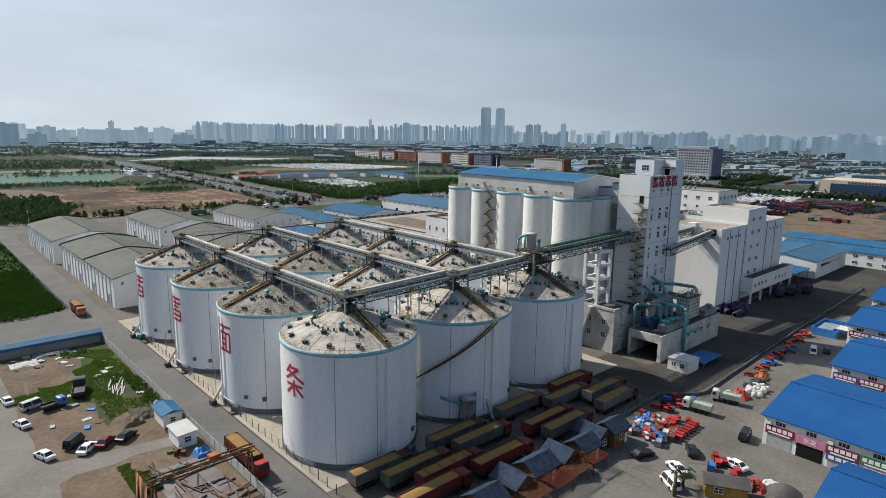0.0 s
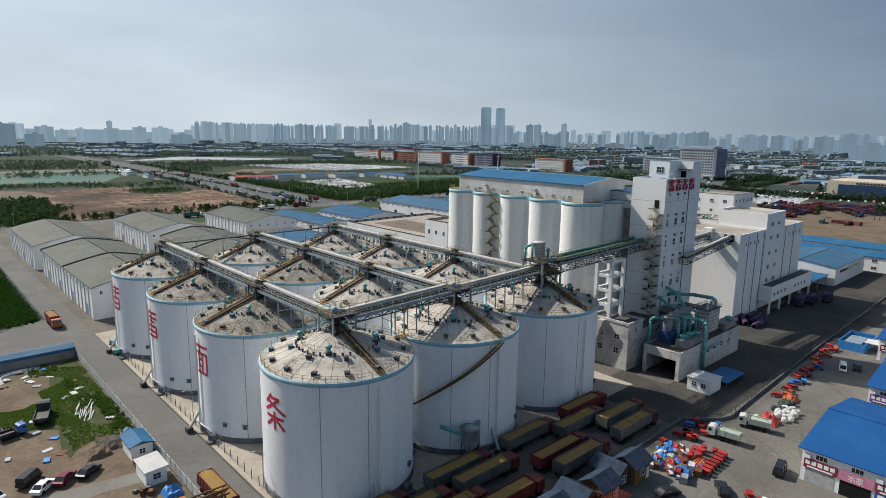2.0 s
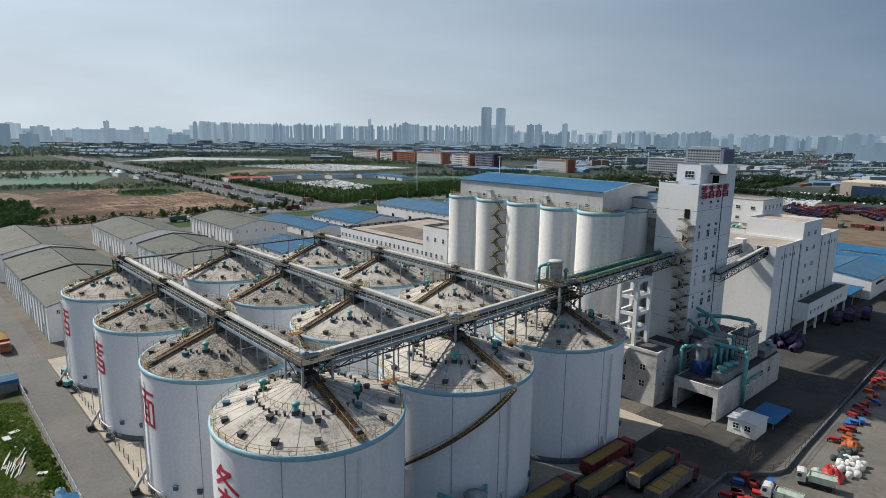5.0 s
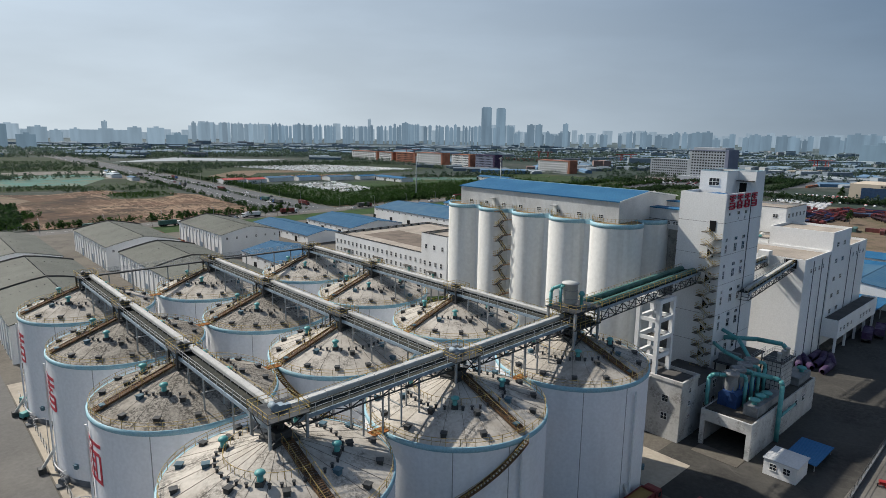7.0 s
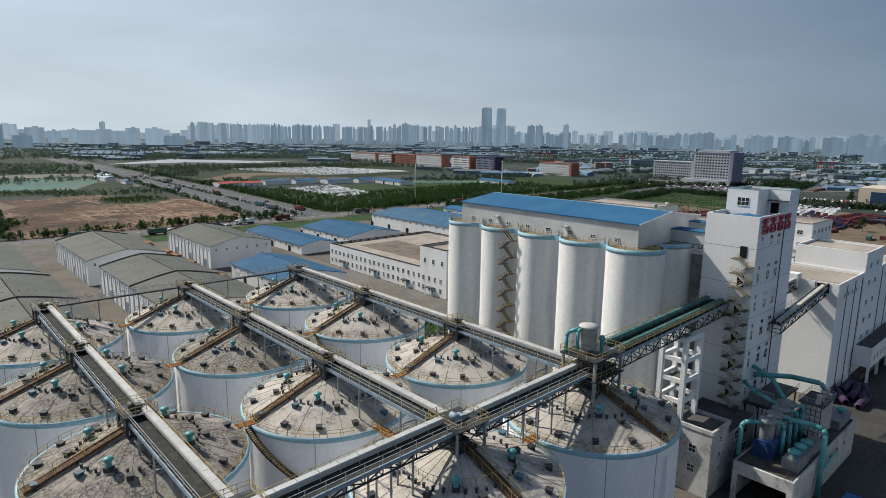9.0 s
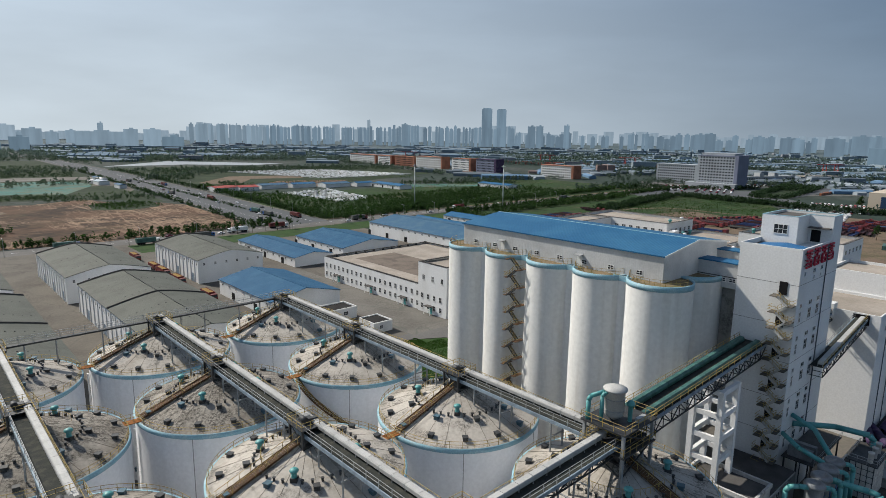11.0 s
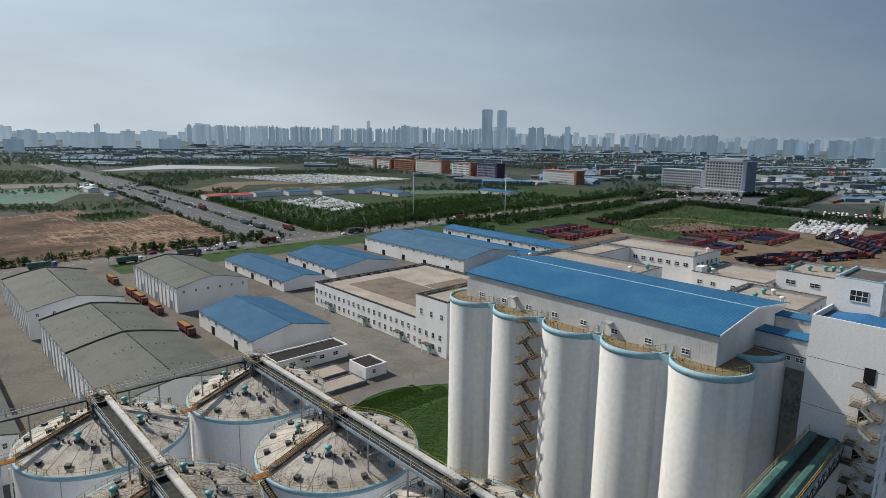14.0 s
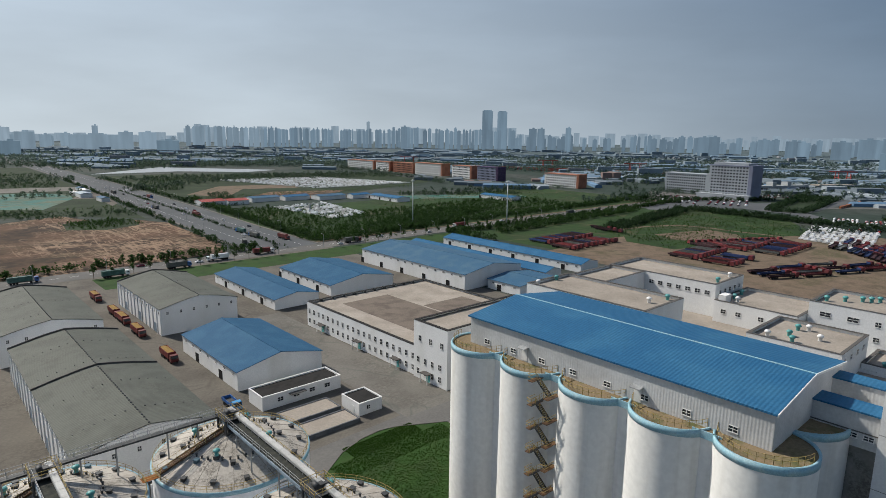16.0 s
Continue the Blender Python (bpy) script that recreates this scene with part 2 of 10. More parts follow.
WHITE_SHEET_X = ribbed("white_cladding_ribs_x", (0.62, 0.63, 0.63), 0, 0.42, depth=0.012)
SHOP_BLUE = ribbed("vivid_blue_sheet", (0.010, 0.075, 0.235), 1, 0.4, other=(0.014, 0.09, 0.255), depth=0.014, rough=0.7)
FELT = material("dark_roof_felt", (0.10, 0.095, 0.09), 0.9, vary=0.25, scale=0.3)
FLAT_ROOF = grimy(material("flat_roof_screed", (0.315, 0.278, 0.235), 0.9, vary=0.3, scale=0.08, fine=1.5, other=(0.36, 0.32, 0.275), spread=0.06), (0.12, 0.105, 0.085), 0.5, 0.12, 1.5)
GLASS = material("window_glass", (0.03, 0.035, 0.04), 0.12, vary=0.2, bump=0.0)
FRAME = material("white_window_frame", (0.7, 0.7, 0.68), 0.5, vary=0.1)
DOOR_DARK = material("dark_opening", (0.012, 0.012, 0.013), 0.9, vary=0.2)
ASPHALT = material("asphalt", (0.047, 0.047, 0.047), 0.92, vary=0.3, scale=0.06, fine=1.6, other=(0.030, 0.030, 0.032), bump=0.2)
ROAD_GREY = grimy(material("worn_road", (0.125, 0.122, 0.116), 0.92, vary=0.25, scale=0.08, fine=1.6, other=(0.148, 0.143, 0.134), bump=0.2), (0.070, 0.068, 0.064), 0.4, 0.06, 0.8)
PALE_CONCRETE = grimy(tracked(material("sunlit_pale_concrete", (0.160, 0.152, 0.136), 0.9, vary=0.25, scale=0.07, fine=1.4, other=(0.125, 0.118, 0.105), bump=0.25), (0.080, 0.092, 0.080), (0.03, 0.06), 0.5), (0.080, 0.072, 0.060), 0.5, 0.05, 0.9)
WEEDY = grimy(material("weedy_soil", (0.046, 0.062, 0.021), 0.95, vary=0.5, scale=0.2, fine=2.5, other=(0.105, 0.083, 0.053), mix=(0.48, 0.62), bump=0.6), (0.025, 0.045, 0.012), 0.8, 0.2, 1.6, 0.42)
CONCRETE = grimy(tracked(material("concrete_yard", (0.135, 0.123, 0.104), 0.9, vary=0.28, scale=0.07, fine=1.4, other=(0.106, 0.096, 0.082), bump=0.25), (0.069, 0.064, 0.055), (0.03, 0.05), 0.5), (0.049, 0.044, 0.038), 0.5, 0.05, 0.9)
SOIL = grimy(material("bare_soil", (0.098, 0.056, 0.034), 0.95, vary=0.55, scale=0.02, fine=0.25, other=(0.052, 0.032, 0.020), mix=(0.4, 0.62), bump=0.6), (0.020, 0.017, 0.012), 0.7, 0.02, 0.12, 0.42)
for turn_scale, stretch in ((0.10, (1, 0.12, 1)), (0.07, (0.3, 1, 1)), (0.16, (1, 0.25, 1))):
    overlay(SOIL, (0.27, 0.185, 0.125), both(SOIL, noise_of(SOIL, turn_scale, 2.5, 0.03, 0.004, warp=0.5, ridge=True, stretch=stretch), noise_of(SOIL, 0.012, 3, 0.40, 0.55)), 0.8)
tracked(SOIL, (0.26, 0.18, 0.12), (0.012, 0.02), 0.45)
grimy(SOIL, (0.05, 0.055, 0.025), 0.6, 0.018, 0.4, 0.52)
SAND = grimy(tracked(material("sandy_ground", (0.156, 0.116, 0.083), 0.95, vary=0.4, scale=0.12, fine=1.2, other=(0.112, 0.086, 0.060), bump=0.4), (0.215, 0.172, 0.122), (0.03, 0.06), 0.4), (0.065, 0.073, 0.030), 0.75, 0.03, 0.5, 0.5)
LAWN = grimy(material("lawn", (0.028, 0.067, 0.014), 0.95, vary=0.5, scale=0.12, fine=4.0, other=(0.021, 0.048, 0.012), bump=0.6), (0.047, 0.060, 0.022), 0.6, 0.25, 3.0, 0.46)
PLOT = grimy(material("lush_plot", (0.016, 0.045, 0.008), 0.95, vary=0.5, scale=0.08, fine=1.5, other=(0.030, 0.060, 0.014), bump=0.8), (0.009, 0.024, 0.006), 0.8, 0.1, 1.2, 0.44)
FIELD = grimy(tracked(material("rough_grass", (0.026, 0.056, 0.015), 0.95, vary=0.5, scale=0.02, fine=0.3, other=(0.042, 0.055, 0.023), mix=(0.5, 0.7), bump=0.6), (0.124, 0.101, 0.062), (0.012, 0.02), 0.6), (0.013, 0.025, 0.010), 0.8, 0.03, 0.25, 0.44)
SCRUB = grimy(material("dark_scrub", (0.021, 0.036, 0.016), 0.95, vary=0.5, scale=0.03, fine=0.5, other=(0.034, 0.053, 0.024), bump=0.7), (0.010, 0.017, 0.009), 0.7, 0.05, 0.6, 0.44)
GROUND = grimy(material("plain_ground", (0.034, 0.051, 0.041), 0.95, vary=0.5, scale=0.006, fine=0.08, other=(0.064, 0.072, 0.064), mix=(0.48, 0.62), bump=0.4), (0.015, 0.025, 0.018), 0.7, 0.008, 0.1, 0.44)
LEAF = leafy("leaves", (0.022, 0.050, 0.015), (0.034, 0.065, 0.022))
BARK = material("bark", (0.10, 0.075, 0.05), 0.9, vary=0.3, scale=2)
RED_PAINT = material("red_letter_paint", (0.45, 0.02, 0.045), 0.6, vary=0.2)
RED = material("red_machine_paint", (0.36, 0.025, 0.02), 0.5, vary=0.35, spread=0.35)
ORANGE = material("orange_paint", (0.42, 0.10, 0.02), 0.6, vary=0.35, spread=0.3)
BLUE = material("blue_machine_paint", (0.03, 0.14, 0.42), 0.5, vary=0.3, spread=0.25)
GRAIN = material("heaped_grain", (0.258, 0.163, 0.056), 0.95, vary=0.25, scale=0.6, fine=7, other=(0.241, 0.155, 0.052), bump=0.6)
TRUCK_RED = material("truck_red", (0.16, 0.022, 0.02), 0.6, vary=0.35, spread=0.35)
TRUCK_GREY = material("truck_grey", (0.10, 0.105, 0.10), 0.65, vary=0.35, spread=0.3)
TYRE = material("tyre_rubber", (0.02, 0.02, 0.021), 0.9, vary=0.2)
SLATE = material("slate_blue_shingles", (0.03, 0.048, 0.08), 0.85, vary=0.4, scale=1.0, fine=5)
WOOD = material("stained_wood", (0.16, 0.07, 0.035), 0.7, vary=0.35, scale=1.5)
BRICK = material("brick_facade", (0.32, 0.14, 0.09), 0.85, vary=0.25, scale=0.1)
PURPLE = material("purple_paint", (0.05, 0.028, 0.075), 0.7, vary=0.3, other=(0.09, 0.07, 0.11))
WHITE_PAINT = material("white_car_paint", (0.75, 0.76, 0.77), 0.3, vary=0.06, bump=0)
BLACK_PAINT = material("black_car_paint", (0.015, 0.016, 0.02), 0.25, vary=0.1, bump=0)
MAROON_PAINT = material("maroon_car_paint", (0.16, 0.015, 0.03), 0.25, vary=0.1, bump=0)
SACK = material("white_sacking", (0.55, 0.55, 0.53), 0.85, vary=0.25, scale=1.5)
CYCLONE_GREY = material("dull_grey_sheet", (0.22, 0.23, 0.235), 0.6, 0.1, vary=0.3, scale=0.7)


# ---- builders ----
def box(bm, x0, y0, z0, x1, y1, z1):
    v = [bm.verts.new(p) for p in ((x0, y0, z0), (x1, y0, z0), (x1, y1, z0), (x0, y1, z0), (x0, y0, z1), (x1, y0, z1), (x1, y1, z1), (x0, y1, z1))]
    for f in ((3, 2, 1, 0), (4, 5, 6, 7), (0, 1, 5, 4), (1, 2, 6, 5), (2, 3, 7, 6), (3, 0, 4, 7)):
        bm.faces.new([v[i] for i in f])


def beam(bm, a, b, w, h=None):
    """A square bar from a to b."""
    a, b, h = Vector(a), Vector(b), h or w
    d = (b - a).normalized()
    side = d.cross(Vector((0, 0, 1)))
    side = side.normalized() if side.length > 1e-4 else Vector((1, 0, 0))
    up = side.cross(d)
    v = [bm.verts.new(p + side * (sx * w / 2) + up * (sz * h / 2)) for p in (a, b) for sx, sz in ((-1, -1), (1, -1), (1, 1), (-1, 1))]
    for f in ((3, 2, 1, 0), (4, 5, 6, 7), (0, 1, 5, 4), (1, 2, 6, 5), (2, 3, 7, 6), (3, 0, 4, 7)):
        bm.faces.new([v[i] for i in f])


def tube(bm, a, b, r, seg=10, r2=None, caps=True):
    a, b, r2 = Vector(a), Vector(b), r if r2 is None else r2
    d = (b - a).normalized()
    s = d.orthogonal().normalized()
    u = d.cross(s)
    rings = [[bm.verts.new(p + (s * math.cos(2 * math.pi * i / seg) + u * math.sin(2 * math.pi * i / seg)) * q) for i in range(seg)] for p, q in ((a, r), (b, r2))]
    for i in range(seg):
        f = bm.faces.new((rings[0][i], rings[0][(i + 1) % seg], rings[1][(i + 1) % seg], rings[1][i]))
        f.smooth = seg > 8
    if caps:
        bm.faces.new(rings[0][::-1]), bm.faces.new(rings[1])


def pipe(bm, points, r, seg=8):
    for a, b in zip(points, points[1:]):
        tube(bm, a, b, r, seg)


def lathe(bm, rows, seg=64, start=0.0, end=2 * math.pi, smooth=True):
    """Rows of (radius, z) turned round the z axis."""
    whole = abs(end - start - 2 * math.pi) < 1e-6
    count = seg if whole else seg + 1
    rings = [[bm.verts.new((r * math.cos(start + (end - start) * i / seg), r * math.sin(start + (end - start) * i / seg), z)) for i in range(count)] for r, z in rows]
    for lo, hi in zip(rings, rings[1:]):
        for i in range(seg):
            f = bm.faces.new((lo[i], lo[(i + 1) % count], hi[(i + 1) % count], hi[i]))
            f.smooth = smooth


def prism(bm, outline, axis, a, b):
    """An outline in the plane across the axis (0: y, z; 1: x, z; 2: x, y), drawn out from a to b."""
    def at(p, q):
        return {0: (q, p[0], p[1]), 1: (p[0], q, p[1]), 2: (p[0], p[1], q)}[axis]
    lo, hi = [bm.verts.new(at(p, a)) for p in outline], [bm.verts.new(at(p, b)) for p in outline]
    n = len(outline)
    for i in range(n):
        bm.faces.new((lo[i], lo[(i + 1) % n], hi[(i + 1) % n], hi[i]))
    bm.faces.new(lo[::-1]), bm.faces.new(hi)


def mesh(name, bm, mat):
    me = bpy.data.meshes.new(name)
    bmesh.ops.recalc_face_normals(bm, faces=bm.faces)
    bm.to_mesh(me)
    bm.free()
    me.materials.append(mat)
    return me


def part(name, bm, mat, parent, label=""):
    me = bm if isinstance(bm, bpy.types.Mesh) else mesh(name, bm, mat)
    ob = new(name, me)
    ob.parent = parent
    return tagged(ob, label)


def thing(name, label, category, group="", kind="", at=(0, 0, 0), turn=0):
    ob = new(name)
    ob.matrix_world = pose(*at, 0, 0, turn)
    return tagged(ob, label, category, group, kind)


def solid(name, bm, mat, label, category, group="", kind=""):
    return tagged(new(name, mesh(name, bm, mat)), label, category, group, kind)


def put(parent, name, me, at=(0, 0, 0), turn=0, label=""):
    """A piece of a shared mesh, as a part."""
    ob = new(name, me)
    ob.parent = parent
    ob.matrix_local = pose(*at, 0, 0, turn)
    return tagged(ob, label)


def boxes(*rows):
    bm = bmesh.new()
    for r in rows:
        box(bm, *r)
    return bm


WINDOWS = {}


def window(parent, at, w, h, turn=0, cols=2, rows=2):
    """A framed window with glass bars, facing -y at turn 0 and -x at turn -90; its origin is the middle of the opening on the wall's face."""
    key = (w, h, cols, rows)
    if key not in WINDOWS:
        f, t = bmesh.new(), 0.07
        box(f, -w / 2, -0.05, -h / 2, -w / 2 + t, 0.05, h / 2), box(f, w / 2 - t, -0.05, -h / 2, w / 2, 0.05, h / 2)
        box(f, -w / 2 + t, -0.05, h / 2 - t, w / 2 - t, 0.05, h / 2), box(f, -w / 2 - 0.06, -0.12, -h / 2 - 0.06, w / 2 + 0.06, 0.05, -h / 2 + t * 0.4)
        for i in range(1, cols):
            x = -w / 2 + w * i / cols
            box(f, x - t / 2, -0.045, -h / 2 + t, x + t / 2, 0.04, h / 2 - t)
        for i in range(1, rows):
            z = -h / 2 + h * i / rows
            box(f, -w / 2 + t, -0.04, z - t / 2, w / 2 - t, 0.03, z + t / 2)
        WINDOWS[key] = mesh("window", f, FRAME), mesh("pane", boxes((-w / 2 + t, -0.02, -h / 2 + t, w / 2 - t, 0.01, h / 2 - t)), GLASS)
    fr, pane = WINDOWS[key]
    put(put(parent, "window", fr, at, turn), "pane", pane)


RAIL_MESH = {}


def rail_post(h=1.1, w=0.06, mat=YELLOW):
    if (h, w, mat.name) not in RAIL_MESH:
        RAIL_MESH[h, w, mat.name] = mesh("post", boxes((-w / 2, -w / 2, 0, w / 2, w / 2, h)), mat)
    return RAIL_MESH[h, w, mat.name]


def railing(parent, points, h=1.1, step=1.8, mat=YELLOW, w=0.06):
    """Posts, two rails and a toe board along a line of points."""
    bm = bmesh.new()
    for a, b in zip(points, points[1:]):
        a, b = Vector(a), Vector(b)
        up = Vector((0, 0, 1))
        for k in (h, h * 0.55):
            beam(bm, a + up * k, b + up * k, w * 0.9)
        n = max(1, round((b - a).length / step))
        for i in range(n + 1):
            put(parent, "post", rail_post(h, w, mat), a.lerp(b, i / n))
    part("rail", bm, mat, parent)


# ---- ground, roads and yards ----
def sheet(name, mat, outline, z, label, category, cut=0):
    bm = bmesh.new()
    bm.faces.new([bm.verts.new((x, y, z)) for x, y in outline])
    if cut:
        bmesh.ops.triangulate(bm, faces=bm.faces)
    return solid(name, bm, mat, label, category, kind="structure")


def rect(x0, y0, x1, y1):
    return ((x0, y0), (x1, y0), (x1, y1), (x0, y1))


sheet("ground", GROUND, rect(-4800, -4800, 4800, 4800), -0.06, "flat plain of scrub, dirt and fields to the horizon", "ground")
sheet("yard", CONCRETE, rect(46, 60, 290, 430), 0.0, "worn pale concrete yard of the grain depot", "yard")
sheet("side_lane", ROAD_GREY, rect(-60, 184, 39.45, 224), 0.012, "grey asphalt side lane before the green plot", "road")
sheet("road_1", ROAD_GREY, rect(39.5, -40, 47.2, 432), 0.03, "worn grey lane along the depot fence", "road")
sheet("road_2", ROAD_GREY, rect(-900, 428, 1500, 446), 0.05, "wide asphalt road past the depot", "road")
bm = bmesh.new()
for i in range(90):
    box(bm, 60 + i * 9, 436.9, 0.05, 64 + i * 9, 437.1, 0.065)
solid("lane_marking", bm, WHITE, "worn white lane dashes on the public roads", "road marking", kind="stuff")
bm = bmesh.new()
for i in range(9):
    box(bm, 40.0 + i * 0.78, 203.5, 0.03, 40.4 + i * 0.78, 206.5, 0.045)
solid("crossing_marking", bm, PALE_CONCRETE, "worn zebra crossing on the lane", "road marking", kind="stuff")
sheet("apron", APRON, rect(122, 58, 198, 86), 0.014, "grey concrete apron before the garage", "road")
sheet("yard_asphalt", ASPHALT, ((198, 60), (206, 72), (196, 86), (300, 86), (300, 58)), 0.02, "dark asphalt apron between tower and mill", "road")
sheet("lawn_1", LAWN, ((137, 191), (145.5, 197), (152, 201.5), (159, 204), (165, 204.6), (170, 203.6), (182, 197), (184, 165), (137, 165)), 0.03, "mown green lawn behind the silos", "lawn")
sheet("lawn_2", PLOT, ((-60, 221), (30, 222), (38.5, 226), (39.3, 240), (39.3, 400), (-60, 400)), 0.03, "green plot beside the lane", "lawn")
sheet("verge", LAWN, rect(148, 398, 400, 424), 0.02, "grass verge along the wide road", "lawn")
sheet("field_1", FIELD, rect(292, 450, 760, 640), 0.0, "green rough grass field", "field")
sheet("field_2", FIELD, rect(400, 280, 720, 424), -0.02, "green waste ground with bushes", "field")
sheet("lot", SAND, rect(10, 70, 39.2, 184), 0.0, "sandy yard with weeds inside the fence", "yard")
sheet("shop_street", PALE_CONCRETE, rect(46, -60, 330, 60), -0.01, "dusty concrete street before the shops", "road")
sheet("truck_scrub", FIELD, ((467, 316), (465, 279), (500, 270), (560, 266), (612, 238), (720, 300), (720, 424), (543, 372)), 0.04, "scrub and grass spreading into the lorry park", "field")
sheet("truck_park", SAND, rect(386, 120, 640, 330), 0.0, "bare earth park for lorries", "yard")


# ---- steel silos ----
GZ = -2.2  # level of the ground; heights of the silos and the works are counted from 2.2 m above it
SILO_R, RIM_Z, APEX_Z = 13.16, 20.0, 24.7
SX, SY, DX, DY = 63.45, 96.5, 27.84, 29.5


def cone_z(r):
    return RIM_Z - 0.05 + (APEX_Z - RIM_Z) * (1 - r / SILO_R)


def build_silo():
    s = thing("grain_silo", "round white steel grain silo with weathered conical roof", "silo", "grain silos")
    bm = bmesh.new()
    lathe(bm, ((SILO_R + 0.12, GZ - 0.1), (SILO_R + 0.12, GZ + 1.15), (SILO_R - 0.05, GZ + 1.2)), 96)
    part("plinth", bm, PLINTH, s, "dark grey concrete plinth")
    bm = bmesh.new()
    lathe(bm, ((SILO_R, GZ + 1.15), (SILO_R, RIM_Z - 0.75)), 96)
    part("wall", bm, SILO_WALL, s)
    seam = mesh("seam", boxes((-0.06, -0.04, 0, 0.06, 0.04, RIM_Z - 1.95 - GZ)), STEEL)
    for a in (20, 110, 225, 258, 320):
        x, y = (SILO_R - 0.01) * math.cos(radians(a)), (SILO_R - 0.01) * math.sin(radians(a))
        put(s, "seam", seam, (x, y, GZ + 1.2), a + 90)
    bm = bmesh.new()
    lathe(bm, ((SILO_R, RIM_Z - 0.76), (SILO_R + 0.14, RIM_Z - 0.62), (SILO_R + 0.14, RIM_Z), (SILO_R - 0.1, RIM_Z + 0.02)), 96)
    part("rim_band", bm, BAND_BLUE, s, "faded light blue rim band")
    bm = bmesh.new()
    lathe(bm, ((SILO_R - 0.05, RIM_Z - 0.05), (9.0, cone_z(9.0)), (5.0, cone_z(5.0)), (1.2, cone_z(1.2)), (0.0, cone_z(0.9))), 72)
    part("roof", bm, ROOF_CEMENT, s, "stained cement-coated cone roof")
    # radial joints of the roof
    bm = bmesh.new()
    for i in range(24):
        a = 2 * math.pi * (i + 0.5) / 24
        c, d = math.cos(a), math.sin(a)
        beam(bm, (12.9 * c, 12.9 * d, cone_z(12.9) + 0.005), (1.6 * c, 1.6 * d, cone_z(1.6) + 0.005), 0.045, 0.04)
    part("roof_joints", bm, JOINT, s)
    n = 44
    for i in range(n):
        a = 2 * math.pi * i / n
        put(s, "post", rail_post(1.05), (12.95 * math.cos(a), 12.95 * math.sin(a), RIM_Z), math.degrees(a))
    for z in (0.55, 1.05):
        bm = bmesh.new()
        lathe(bm, ((12.925, RIM_Z + z - 0.025), (12.975, RIM_Z + z - 0.025), (12.975, RIM_Z + z + 0.025), (12.925, RIM_Z + z + 0.025), (12.925, RIM_Z + z - 0.025)), 66)
        part("rail", bm, YELLOW, s, "yellowish guard rail round the rim")
    # ventilators
    bm = bmesh.new()
    box(bm, -0.45, -0.45, -0.35, 0.45, 0.45, 0.4)
    foot = mesh("vent_base", bm, DARK_STEEL)
    bm = bmesh.new()
    lathe(bm, ((0.34, 0.35), (0.34, 1.0), (0.28, 1.05), (0.28, 1.15), (0.56, 1.2), (0.6, 1.3), (0.52, 1.48), (0.25, 1.62), (0, 1.65)), 14)
    turret = mesh("ventilator", bm, TEAL)
    for a in (45, 135, 225, 315):
        x, y = 6.6 * math.cos(radians(a)), 6.6 * math.sin(radians(a))
        put(put(s, "ventilator", turret, (x, y, cone_z(6.6)), a, "teal roof ventilator"), "vent_base", foot)
    bm = bmesh.new()
    box(bm, -0.36, -0.36, -0.25, 0.36, 0.36, 0.42), box(bm, -0.46, -0.42, 0.42, 0.46, 0.46, 0.54)
    hatch = mesh("hatch", bm, DARK_STEEL)
    bm = bmesh.new()
    box(bm, -0.36, -0.36, -0.25, 0.36, 0.36, 0.42), box(bm, -0.46, -0.42, 0.42, 0.46, 0.46, 0.56)
    hatch_b = mesh("hatch", bm, material("dull_blue_lid", (0.06, 0.13, 0.17), 0.6, vary=0.3))
    for i in range(14):
        a = 13 + 360 * i / 14
        put(s, "hatch", hatch_b if i % 5 == 0 else hatch, (11.4 * math.cos(radians(a)), 11.4 * math.sin(radians(a)), cone_z(11.4)), a)
    for i in range(8):
        a = 22 + 45 * i
        put(s, "hatch", hatch_b if i % 3 == 0 else hatch, (8.0 * math.cos(radians(a)), 8.0 * math.sin(radians(a)), cone_z(8.0)), a)
    bm = bmesh.new()
    for i in range(36):
        a = radians(10 * i + 4)
        if i % 9 != 4:
            x, y, z = 7.1 * math.cos(a), 7.1 * math.sin(a), cone_z(7.1)
            tube(bm, (x, y, z - 0.1), (x, y, z + 0.42), 0.16, 8)
            tube(bm, (x, y, z + 0.42), (x, y, z + 0.5), 0.24, 8)
    tagged(part("vent_stub", bm, DARK_STEEL, s), kind="stuff")
    # inner handrail
    bm = bmesh.new()
    for i in range(27):
        a, b = radians(100 + 10 * i / 1.5), radians(100 + 10 * (i + 1) / 1.5)
        beam(bm, (6.2 * math.cos(a), 6.2 * math.sin(a), cone_z(6.2) + 0.9), (6.2 * math.cos(b), 6.2 * math.sin(b), cone_z(6.2) + 0.9), 0.05)
        beam(bm, (6.2 * math.cos(a), 6.2 * math.sin(a), cone_z(6.2)), (6.2 * math.cos(a), 6.2 * math.sin(a), cone_z(6.2) + 0.9), 0.04)
    part("inner_rail", bm, YELLOW, s)
    # roof stair towards -y
    bm = bmesh.new()
    for x in (-0.62, 0.62):
        beam(bm, (x, -12.6, cone_z(12.6) + 0.3), (x, -1.6, cone_z(1.6) + 0.45), 0.1, 0.3)
    part("stair_stringer", bm, RUST, s, "rusted brown roof stair")
    bm = bmesh.new()
    for i in range(36):
        r = 12.5 - i * 0.3
        box(bm, -0.6, -r - 0.14, cone_z(r) + 0.39, 0.6, -r + 0.14, cone_z(r) + 0.45)
    tagged(part("stair_tread", bm, RUST, s), kind="stuff")
    bm = bmesh.new()
